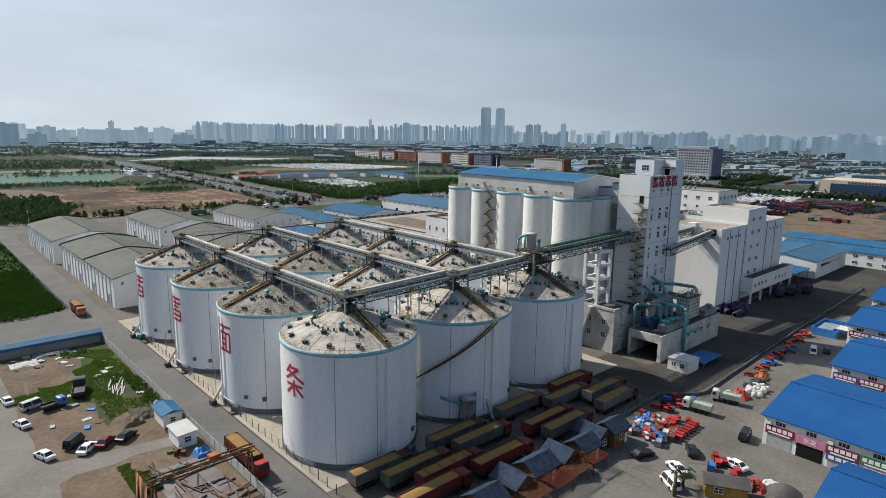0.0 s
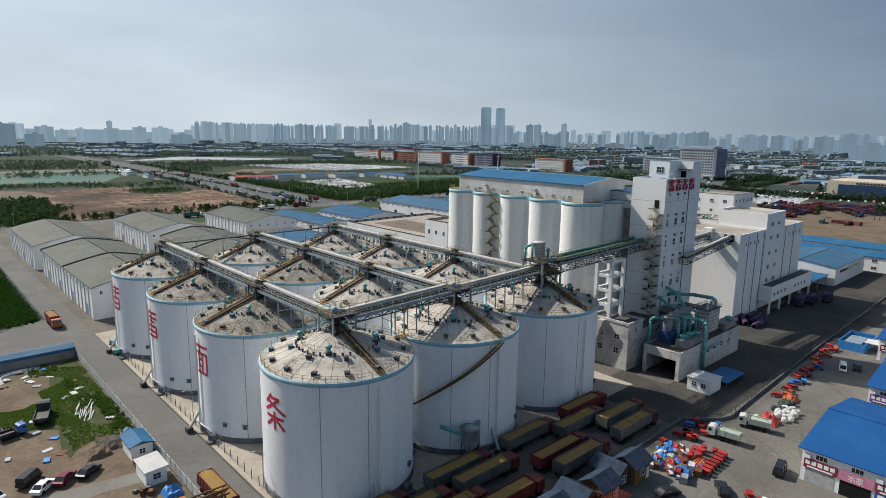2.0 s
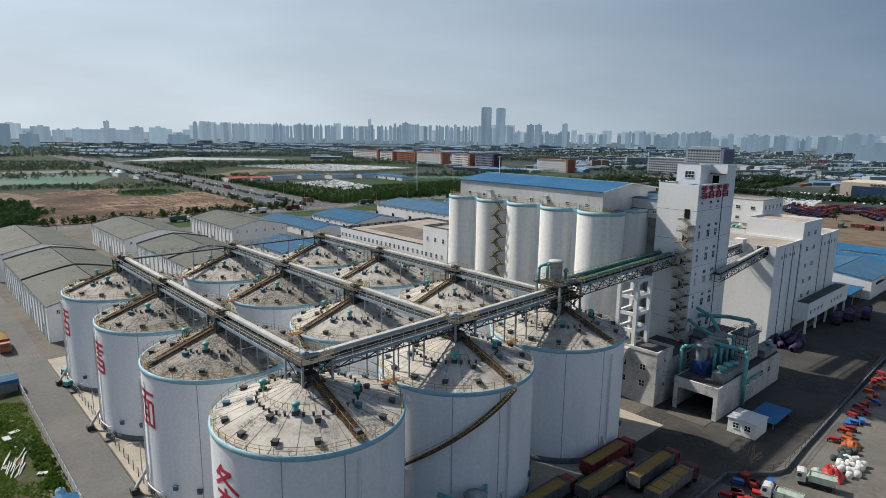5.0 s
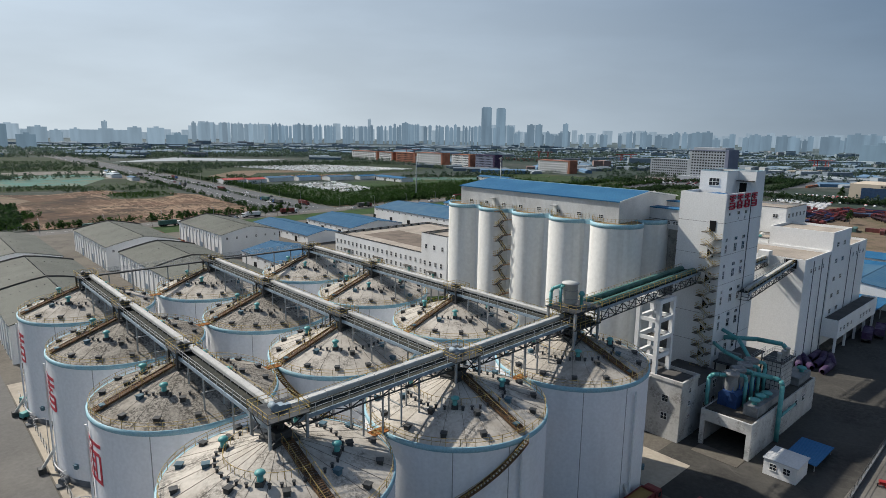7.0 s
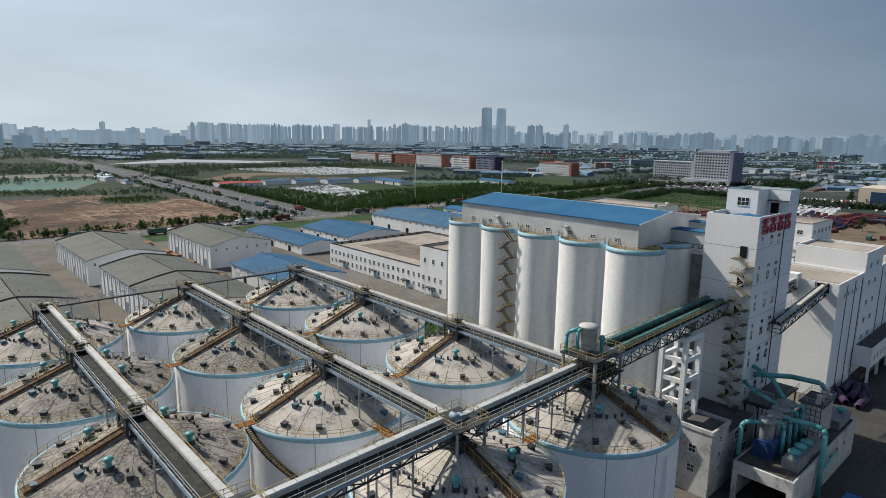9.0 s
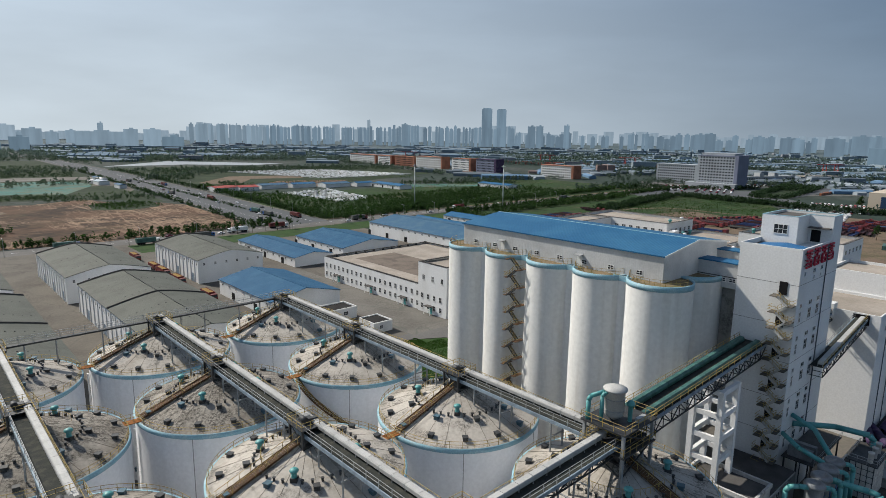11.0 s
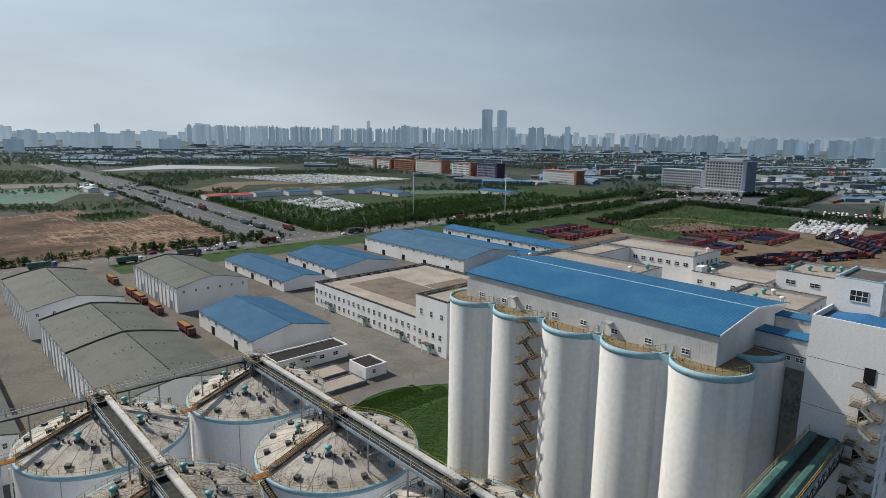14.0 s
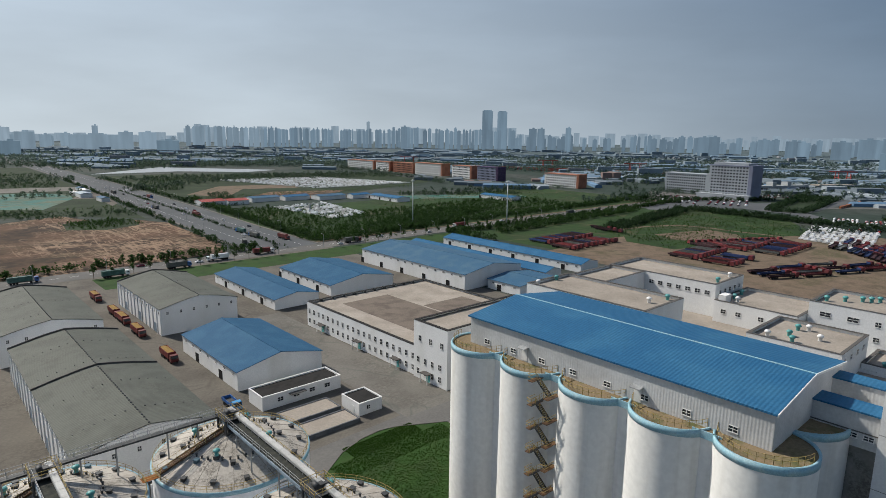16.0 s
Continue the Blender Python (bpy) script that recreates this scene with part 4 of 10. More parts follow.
prism(bm, ((HX0 - 0.4, HE - 0.05), (HM, HR), (HM, HR + 0.22), (HX0 - 0.4, HE + 0.2)), 1, HY0 - 0.35, HY1 + 0.35)
part("roof_slope", bm, BLUE_ROOF_Y, hall, "bright blue ribbed sheet roof")
bm = bmesh.new()
prism(bm, ((HM, HR), (HX1 + 0.4, HE - 0.05), (HX1 + 0.4, HE + 0.2), (HM, HR + 0.22)), 1, HY0 - 0.35, HY1 + 0.35)
part("roof_slope", bm, BLUE_ROOF_Y, hall, "bright blue ribbed sheet roof")
bm = bmesh.new()
box(bm, HM - 0.16, HY0 - 0.38, HR + 0.15, HM + 0.16, HY1 + 0.38, HR + 0.27)
part("ridge_cap", bm, BAND_BLUE, hall)
bm = bmesh.new()
beam(bm, (HX0 - 0.45, HY0 - 0.36, HE + 0.08), (HM, HY0 - 0.36, HR + 0.12), 0.12, 0.32), beam(bm, (HM, HY0 - 0.36, HR + 0.12), (HX1 + 0.45, HY0 - 0.36, HE + 0.08), 0.12, 0.32)
part("verge_trim", bm, FRAME, hall)
for i in range(8):
    window(hall, (HX0 - 0.02, 114.2 + i * 5.96, HB + 1.15), 1.25, 0.85, -90)
for y in (147.6, 127.2):
    bm = bmesh.new()
    box(bm, HX0 - 0.08, y - 0.55, HB + 0.2, HX0, y + 0.55, HB + 2.4)
    part("door", bm, FRAME, hall)
    bm = bmesh.new()
    prism(bm, ((HX0 - 1.1, HB + 2.35), (HX0, HB + 2.5), (HX0, HB + 2.6), (HX0 - 1.1, HB + 2.45)), 1, y - 0.8, y + 0.8)
    part("canopy", bm, STEEL, hall)

st = thing("silo_stair", "zigzag steel stair climbing between the concrete silos", "stair")
y0 = 140.4
for i in range(20):
    z, z2 = 0.4 + i * 1.93, 0.4 + (i + 1) * 1.93
    out = i % 2 == 0
    ya, yb = (y0 + 1.2, y0 - 1.0) if out else (y0 - 1.0, y0 + 1.2)
    xc = 148.2 if out else 149.2
    bm = bmesh.new()
    for o in (-0.4, 0.4):
        beam(bm, (xc + o, ya, z), (xc + o, yb, z2), 0.08, 0.26)
    for q in range(9):
        y, zz = ya + (yb - ya) * (q + 0.5) / 9, z + (z2 - z) * (q + 0.5) / 9
        box(bm, xc - 0.4, y - 0.13, zz - 0.02, xc + 0.4, y + 0.13, zz + 0.02)
    tagged(part("flight", bm, DARK_STEEL, st), kind="stuff")
    part("landing", boxes((147.7, yb - (0.9 if out else 0.0), z2 - 0.1, 150.6, yb + (0.0 if out else 0.9), z2)), RUST, st)
    bm = bmesh.new()
    xr, ye = (147.75 if out else 148.75), (yb - 0.9 if out else yb + 0.9)
    for k in (0.55, 1.05):
        beam(bm, (xr, ya, z + k), (xr, yb, z2 + k), 0.06), beam(bm, (147.72, yb, z2 + k), (147.72, ye, z2 + k), 0.06), beam(bm, (147.72, ye, z2 + k), (149.8, ye, z2 + k), 0.06)
    for q in range(4):
        y, zz = ya + (yb - ya) * q / 3, z + (z2 - z) * q / 3
        beam(bm, (xr, y, zz), (xr, y, zz + 1.05), 0.05)
    tagged(part("rail", bm, YELLOW, st), kind="stuff")

# ---- work tower ----
tw = thing("work_tower", "tall white rendered elevator tower with small windows", "tower")
WX0, WX1, WY0, WY1, WT = 165.3, 185.2, 91.7, 101.9, 46.5
bm = bmesh.new()
box(bm, WX0, WY0, GZ - 0.1, WX1, WY1, WT - 0.9)
part("shaft", bm, WHITE, tw)
bm = bmesh.new()
for r in ((WX0, WY0, WX1, WY0 + 0.25), (WX0, WY1 - 0.25, WX1, WY1), (WX0, WY0 + 0.25, WX0 + 0.25, WY1 - 0.25)):
    box(bm, r[0], r[1], WT - 0.9, r[2], r[3], WT)
part("parapet", bm, WHITE, tw)
bm = bmesh.new()
prism(bm, ((WY0 + 0.8, WT - 0.85), (WY1 - 0.9, WT - 0.85), ((WY0 + WY1) / 2, WT - 0.35)), 0, WX0 + 0.9, 173.3)
part("roof_sheet", bm, BLUE_ROOF_X, tw, "blue sheet over the tower roof")
part("gutter", boxes((WX0 + 0.26, WY0 + 0.26, WT - 0.9, 174.0, WY1 - 0.26, WT - 0.87)), FELT, tw)
PY = 95.7
part("penthouse", boxes((174.0, PY, WT - 0.9, WX1 - 0.004, WY1 - 0.01, 50.4)), WHITE, tw)
part("penthouse", boxes((180.0, WY0 + 0.004, WT - 0.9, WX1 - 0.006, PY - 0.002, 50.4)), WHITE, tw)
for r in ((174.0, PY, 174.25, WY1 - 0.01), (174.25, WY1 - 0.25, WX1, WY1 - 0.01), (174.25, PY, 180.0, PY + 0.25), (180.0, WY0 + 0.004, 180.25, PY), (180.25, WY0 + 0.004, WX1, WY0 + 0.25), (WX1 - 0.25, WY0 + 0.25, WX1 - 0.01, WY1 - 0.25)):
    part("penthouse_parapet", boxes((r[0], r[1], 50.4, r[2], r[3], 50.85)), WHITE, tw)
    part("coping", boxes((r[0] - 0.03, r[1] - 0.03, 50.85, r[2] + 0.03, r[3] + 0.03, 50.92)), BAND_BLUE, tw)
part("penthouse_roof", boxes((174.25, PY + 0.25, 50.4, WX1 - 0.25, WY1 - 0.25, 50.43), (180.25, WY0 + 0.25, 50.4, WX1 - 0.25, PY + 0.25, 50.425)), FELT, tw)
part("roof_door", boxes((179.94, 93.6, WT - 0.6, 179.998, 95.2, WT + 1.6)), DOOR_DARK, tw)
part("door_canopy", boxes((178.6, 91.9, WT + 2.0, 180.0, 95.5, WT + 2.2)), FELT, tw)
window(tw, (173.98, 98.5, 48.4), 2.4, 1.7, -90, 3, 2)
for z in (34.4, 28.6, 22.7, 16.9, 11.0):
    for x, w in ((167.4, 0.9), (172.2, 1.5), (176.3, 1.5)):
        window(tw, (x, WY0 - 0.02, z), w, 1.9, 0)
        window(tw, (x, WY0 - 0.02, z + 2.0), w, 0.85, 0, 2, 1)
for x, z, w, h in ((167.6, 42.1, 0.8, 0.8), (172.2, 42.1, 1.3, 0.8), (176.2, 42.1, 1.3, 0.8), (172.4, 40.9, 0.6, 0.6), (175.8, 40.9, 0.6, 0.6)):
    window(tw, (x, WY0 - 0.02, z), w, h, 0, 2, 1)
for z in (40.2, 33.0, 26.4, 19.6, 13.0):
    part("string_joint", boxes((WX0 - 0.012, WY0 - 0.012, z, WX1 + 0.012, WY1 + 0.012, z + 0.06)), FELT, tw)
bm = bmesh.new()
tube(bm, (178.4, WY0 - 0.1, GZ), (178.4, WY0 - 0.1, WT - 0.5), 0.1, 8)
part("downpipe", bm, PLINTH, tw)
for x in (175.4, 180.2):
    bm = bmesh.new()
    prism(bm, [(x - 0.9, 4.8), (x + 0.9, 4.8)] + [(x + 0.9 * math.cos(radians(a)), 7.2 + 0.9 * math.sin(radians(a))) for a in range(0, 181, 20)], 1, WY0 - 0.06, WY0 + 0.02)
    part("arched_opening", bm, DOOR_DARK, tw, "dark arched opening")
sign = thing("tower_sign", "four red sign shapes on a dark steel frame", "sign")
for i, rows in enumerate((MARK_B, MARK_A, MARK_A, MARK_B)):
    bm = bmesh.new()
    x = 166.2 + i * 3.9
    for x0, z0, x1, z1, w in rows:
        beam(bm, (x + x0 * 3.2, WY0 - 0.3, 43.2 + z0 * 3.0), (x + x1 * 3.2, WY0 - 0.3, 43.2 + z1 * 3.0), 0.2, w * 3.2)
    part("sign_bars", bm, RED_PAINT, sign)
bm = bmesh.new()
for z in (43.6, 45.7):
    beam(bm, (166.1, WY0 - 0.14, z), (181.4, WY0 - 0.14, z), 0.1)
for x in (166.6, 170.2, 174.0, 178.0, 181.0):
    beam(bm, (x, WY0, 44.6), (x, WY0 - 0.2, 44.6), 0.12)
part("sign_frame", bm, DARK_STEEL, sign)
es = thing("tower_stair", "weathered zigzag outside stair of the tower with door openings", "stair")
for i in range(28):
    z = 38.3 - i * 1.43
    z2 = z - 1.43
    out = i % 2 == 0
    ya, yb = (94.3, 92.5) if out else (92.5, 94.3)
    xc = 163.75 if out else 164.75
    bm = bmesh.new()
    for o in (-0.42, 0.42):
        beam(bm, (xc + o, ya, z - 0.05), (xc + o, yb, z2 - 0.05), 0.08, 0.34)
    for q in range(8):
        y, zz = ya + (yb - ya) * (q + 0.5) / 8, z + (z2 - z) * (q + 0.5) / 8
        box(bm, xc - 0.42, y - 0.13, zz - 0.03, xc + 0.42, y + 0.13, zz + 0.03)
    tagged(part("flight", bm, COVER, es), kind="stuff")
    bm = bmesh.new()
    y0, y1 = (91.75, 92.6) if out else (94.2, 95.5)
    box(bm, 163.2, y0, z2 - 0.16, 165.28, y1, z2)
    part("landing", bm, CONCRETE, es)
    bm = bmesh.new()
    xr = 163.28 if out else 164.3
    for k in (0.5, 1.05):
        beam(bm, (xr, ya, z + k), (xr, yb, z2 + k), 0.06), beam(bm, (163.25, y0, z2 + k), (163.25, y1, z2 + k), 0.06)
        ye = y0 if out else y1
        beam(bm, (163.25, ye, z2 + k), (165.2, ye, z2 + k), 0.06)
    for q in range(4):
        y, zz = ya + (yb - ya) * q / 3, z + (z2 - z) * q / 3
        beam(bm, (xr, y, zz), (xr, y, zz + 1.05), 0.05)
    part("rail", bm, YELLOW, es)
    if i % 4 == 3:
        part("door", boxes((165.2, 93.4, z2, 165.32, 94.7, z2 + 2.2)), DOOR_DARK, es, "dark door opening")
part("landing", boxes((163.2, 94.2, 38.14, 165.28, 95.5, 38.3)), CONCRETE, es)
part("door", boxes((165.2, 93.4, 38.3, 165.32, 94.7, 40.6)), DOOR_DARK, es, "dark door opening")

for xx, wd, z, bot in ((166.2, 3.4, 42.0, 37.4), (174.0, 3.0, 42.9, 39.6)):
    br = thing("link_gallery", "white enclosed gallery with blue roof between hall and tower", "gallery", "link galleries")
    part("wall", boxes((xx, WY1, bot, xx + wd, HY0, z - 0.004)), WHITE_SHEET, br)
    part("roof", boxes((xx - 0.25, WY1 + 0.002, z, xx + wd + 0.25, HY0 - 0.002, z + 0.22)), BLUE_ROOF_Y, br, "blue sheet roof")
    part("string_course", boxes((xx - 0.08, WY1 + 0.002, z - 2.6, xx, HY0 - 0.002, z - 2.45)), FELT, br)
    for q in range(4):
        window(br, (xx - 0.02, WY1 + 1.1 + q * 1.8, z - 3.1), 1.2, 0.7, -90)

# wall added to close the gap; the gap's shade is in its colour
ec = thing("stair_core", "dark grimy wall added in the shaded gap between silos and tower", "wall")
part("wall", boxes((167.5, WY1 + 0.01, GZ, 178.0, 106.6, 37.38)), SHADED_DIRTY_WHITE, ec)
part("roof", boxes((167.4, WY1 + 0.02, 37.384, 178.1, 106.7, 37.39)), FELT, ec)

# ---- mill ----
ml = thing("mill_building", "large white rendered flour mill with stepped flat roofs", "building")
MY0 = 88.2
for nm, x0, x1, z in (("low_block", 209.5, 230.2, 27.0), ("high_block", 230.2, 247.0, 32.3), ("end_block", 247.0, 267.2, 26.6)):
    MY1 = {"low_block": 153.0, "high_block": 104.9, "end_block": 150.0}[nm]
    part(nm, boxes((x0, MY0 + (0.0 if nm != "high_block" else -0.25), GZ, x1, MY1, z - 0.8)), WHITE, ml)
    y = MY0 + (0.0 if nm != "high_block" else -0.25)
    part("parapet", boxes((x0, y, z - 0.8, x1, y + 0.3, z), (x0, MY1 - 0.3, z - 0.8, x1, MY1, z), (x0, y + 0.3, z - 0.8, x0 + 0.3, MY1 - 0.3, z), (x1 - 0.3, y + 0.3, z - 0.8, x1, MY1 - 0.3, z)), WHITE, ml)
    part("roof_slab", boxes((x0 + 0.3, y + 0.3, z - 0.8, x1 - 0.3, MY1 - 0.3, z - 0.7)), FLAT_ROOF, ml, "brownish flat roof")
for x in (214.8, 218.1, 221.4, 224.7):
    window(ml, (x, MY0 - 0.02, 23.4), 1.2, 1.2, 0)
for z in (28.4, 23.6, 18.2, 13.2, 8.4):
    for x in (235.1, 241.2):
        window(ml, (x, MY0 - 0.27, z), 2.0, 1.4, 0, 3, 2)
for x in (253.1, 256.5, 260.2, 263.8):
    window(ml, (x, MY0 - 0.02, 23.3), 1.1, 1.3, 0)
for x in (216.4, 223.2, 229.4, 249.4, 257.8):
    bm = bmesh.new()
    tube(bm, (x, MY0 - 0.12, GZ), (x, MY0 - 0.12, 26.0), 0.09, 8)
    part("downpipe", bm, PLINTH, ml)
LY0 = 83.6
part("loading_gallery", boxes((229.0, LY0, 2.2, 269.5, MY0 - 0.3, 7.0)), WHITE, ml)
part("gallery_parapet", boxes((229.0, LY0, 7.0, 269.5, LY0 + 0.25, 7.6), (229.0, LY0 + 0.25, 7.0, 229.25, MY0 - 0.3, 7.6), (269.25, LY0 + 0.25, 7.0, 269.5, MY0 - 0.3, 7.6)), WHITE, ml)
part("gallery_roof", boxes((229.25, LY0 + 0.25, 7.0, 269.25, MY0 - 0.35, 7.1)), FELT, ml)
for x in (231.5, 234.9, 238.3, 241.7, 251.5, 254.9, 258.3, 261.7):
    window(ml, (x, LY0 - 0.02, 4.7), 1.3, 1.3, 0)
for x in (229.6, 239, 249, 259, 268.9):
    part("pillar", boxes((x - 0.3, LY0 + 0.2, GZ, x + 0.3, LY0 + 0.8, 2.2)), WHITE, ml)
part("loading_dock", boxes((230, 85.6, GZ, 269, MY0 - 0.3, GZ + 1.2)), CONCRETE, ml)
gallery("mill_conveyor", "pale belt conveyor on a truss from tower to mill", (187.2 - 10.5, 90.6, 23.4), (209.4, 91.8, 25.8), 1, width=2.4, under=1.8)
gallery("mill_conveyor", "pale belt conveyor on a truss from tower to mill", (187.2, 99.0, 25.0), (209.4, 98.4, 26.0), 1, width=2.4, under=1.8)
part("opening", boxes((209.35, 90.2, 24.4, 209.48, 93.4, 26.7)), DOOR_DARK, ml, "dark conveyor opening")
part("roof_hood", boxes((208.2, 97.0, 25.0, 211.0, 99.8, 28.2)), WHITE, ml)

# ---- intake building, portal frame and low block before the tower ----
lb = thing("low_block", "white two-storey block with blue window frames below the tower", "building")
part("wall", boxes((145.2, 88.2, GZ, 152.2, 99.4, 10.0), (152.2, 88.4, GZ, 165.0, 99.2, 7.6)), STAINED_WHITE, lb)
part("roof_edge", boxes((145.0, 88.0, 10.0, 152.4, 88.4, 10.7), (145.0, 99.2, 10.0, 152.4, 99.6, 10.7), (145.0, 88.4, 10.0, 145.4, 99.2, 10.7), (152.0, 88.4, 10.0, 152.4, 99.2, 10.7)), STAINED_WHITE, lb)
part("roof", boxes((145.4, 88.4, 10.0, 152.0, 99.2, 10.1), (152.4, 88.6, 7.6, 165.0, 99.0, 7.7)), FELT, lb)
for z in (2.6, 6.4):
    for x in (156.5, 160.5):
        window(lb, (x, 88.38, z), 1.6, 1.9, 0)
    for y in (91.5, 96.3):
        window(lb, (145.18, y, z), 1.4, 1.5, -90)
for z in (2.4, 5.4, 8.2):
    window(lb, (148.8, 88.18, z), 0.9, 1.1, 0)
bm = bmesh.new()
prism(bm, ((98.8, GZ), (100.4, GZ), (96.4, 10.2), (94.8, 10.2)), 0, 143.4, 145.0)
part("sloping_chute", bm, STAINED_WHITE, lb)
pf = thing("portal_frame", "white concrete portal frame carrying the rising conveyor", "frame")
for x in (145.8, 151.4):
    for y in (94.6, 99.0):
        part("column", boxes((x - 0.42, y - 0.42, 10.1, x + 0.42, y + 0.42, 26.0)), WHITE, pf)
for z in (13.5, 17.4, 21.3, 25.2):
    for y in (94.6, 99.0):
        part("tie_beam", boxes((146.22, y - 0.3, z, 150.98, y + 0.3, z + 0.8)), WHITE, pf)
    for x in (145.8, 151.4):
        part("tie_beam", boxes((x - 0.3, 95.02, z, x + 0.3, 98.58, z + 0.8)), WHITE, pf)
part("landing", boxes((146.3, 95.0, 17.0, 150.9, 98.6, 17.3)), CONCRETE, pf)
# soot, darkened further to stand for the shadow of tower and silos
SOOTY_SHADED_ROOF = grimy(material("sooty_shaded_felt", (0.085, 0.078, 0.066), 0.9, vary=0.35, scale=0.4, fine=3.0, other=(0.055, 0.05, 0.043)), (0.03, 0.028, 0.025), 0.6, 0.3, 2.0)
gr = thing("intake_garage", "white intake garage with open truck bay and flat roof", "building")
GX0, GX1, GY0, GY1, GT = 148.8, 184.2, 75.8, 85.6, 5.2
part("side_wall", boxes((GX0, GY0, GZ, GX1, GY0 + 0.3, GT)), STAINED_WHITE, gr)
part("side_wall", boxes((GX0, GY1 - 0.3, GZ, GX1, GY1, GT)), STAINED_WHITE, gr)
part("end_wall", boxes((GX1 - 0.3, GY0 + 0.3, GZ, GX1, GY1 - 0.3, GT)), STAINED_WHITE, gr)
part("lintel", boxes((GX0, GY0 + 0.3, 3.0, GX0 + 0.5, GY1 - 0.3, GT)), STAINED_WHITE, gr)
part("jamb", boxes((GX0, GY0 + 0.3, GZ, GX0 + 0.5, GY0 + 0.9, 3.0)), STAINED_WHITE, gr)
part("jamb", boxes((GX0, GY1 - 0.9, GZ, GX0 + 0.5, GY1 - 0.3, 3.0)), STAINED_WHITE, gr)
part("roof", boxes((GX0 + 0.5, GY0 + 0.3, GT - 0.4, GX1 - 0.3, GY1 - 0.3, GT - 0.1)), SOOTY_SHADED_ROOF, gr)
part("ramp", boxes((GX0 - 4.0, GY0 + 0.5, GZ, GX0, GY1 - 0.5, GZ + 0.1)), CONCRETE, gr)
for x in (164.5, 168.5, 172.5, 177):
    window(gr, (x, GY0 - 0.02, 2.6), 1.6, 1.4, 0)
gb = thing("gate_office", "small white site cabin beside the garage", "cabin")
part("body", boxes((143.0, 66.0, 0.0, 148.6, 71.4, 3.0)), WHITE, gb)
part("roof", boxes((142.8, 65.8, 3.0, 148.8, 71.6, 3.15)), WHITE_SHEET, gb)
for y in (67.6, 69.8):
    window(gb, (142.98, y, 1.8), 1.2, 1.2, -90)
cn = thing("carport", "low blue sheet canopy", "canopy")
part("roof", boxes((150.0, 65.0, 1.3, 160.0, 70.5, 1.42)), BLUE_ROOF_X, cn, "blue ribbed sheet")
for x in (150.4, 159.6):
    for y in (65.4, 70.1):
        part("post", boxes((x - 0.06, y - 0.06, 0, x + 0.06, y + 0.06, 1.3)), STEEL, cn)


def cyclone(x, y, z, r, h):
    c = thing("cyclone_filter", "dull grey cyclone filter with looping teal duct", "filter", "cyclone filters", at=(x, y, z))
    bm = bmesh.new()
    lathe(bm, ((0.22, 0.3), (0.28, 0.8), (r, h * 0.52), (r, h - 0.75), (r * 0.98, h - 0.7)), 22)
    part("body", bm, CYCLONE_GREY, c)
    bm = bmesh.new()
    lathe(bm, ((r * 0.98, h - 0.7), (r * 1.22, h - 0.62), (r * 1.22, h - 0.2), (r * 1.05, h), (r * 0.6, h + 0.02), (r * 0.55, h - 0.15), (0, h - 0.15)), 22)
    part("collar", bm, CYCLONE_GREY, c)
    for a in (45, 135, 225, 315):
        q, w = r * 0.95 * math.cos(radians(a)), r * 0.95 * math.sin(radians(a))
        part("leg", boxes((q - 0.08, w - 0.08, 0, q + 0.08, w + 0.08, h * 0.6)), BLUE, c)
    bm = bmesh.new()
    pipe(bm, ((0.3, -r * 0.9, h - 0.45), (0.7, -r - 0.6, h - 0.4), (1.0, -r - 1.1, h - 0.7), (1.1, -r - 1.2, h - 1.5), (1.1, -r - 1.2, 0)), 0.36, 14)
    part("duct", bm, TEAL, c, "teal duct")
    return c


for i, x in enumerate((155.4, 158.6, 161.8, 165.0)):
    cyclone(x, 83.0, GT - 0.1, 1.3, 6.9 + 0.12 * i)
sk = thing("blue_hopper", "deep blue steel hopper under the cyclones", "hopper")
bm = bmesh.new()
prism(bm, ((80.9, GT - 0.1), (84.6, GT - 0.1), (84.6, GT + 2.4), (83.8, GT + 3.1), (81.6, GT + 3.1), (80.9, GT + 2.4)), 0, 153.7, 156.9)
part("shell", bm, DEEP_BLUE, sk)
for y in (81.2, 82.75, 84.3):
    part("rib", boxes((153.6, y - 0.08, GT - 0.1, 153.7, y + 0.08, GT + 2.4)), DEEP_BLUE, sk)
fb = thing("fan_plenum", "long grey sheet plenum with teal roof fans", "ventilation box")
part("box", boxes((152.8, 76.5, GT - 0.1, 158.2, 79.2, GT + 1.9)), CYCLONE_GREY, fb)
part("box", boxes((158.3, 76.7, GT - 0.1, 166.4, 79.0, GT + 1.5)), CYCLONE_GREY, fb)
part("box", boxes((176.0, 76.7, GT - 0.1, 183.6, 80.0, GT + 1.7)), CYCLONE_GREY, fb)
for x, z in ((154.6, 1.9), (157.6, 1.9), (160.9, 1.5), (181.0, 1.7)):
    bm = bmesh.new()
    lathe(bm, ((0.5, 0), (0.5, 0.6), (1.0, 0.7), (1.05, 0.95), (0.9, 1.1), (0.2, 1.35), (0, 1.35)), 16)
    part("fan_cowl", bm, TEAL, fb, "teal cowl").location = (x, 77.9, GT + z)
dk = thing("duct_run", "large teal ducts looping over the garage roof", "duct")
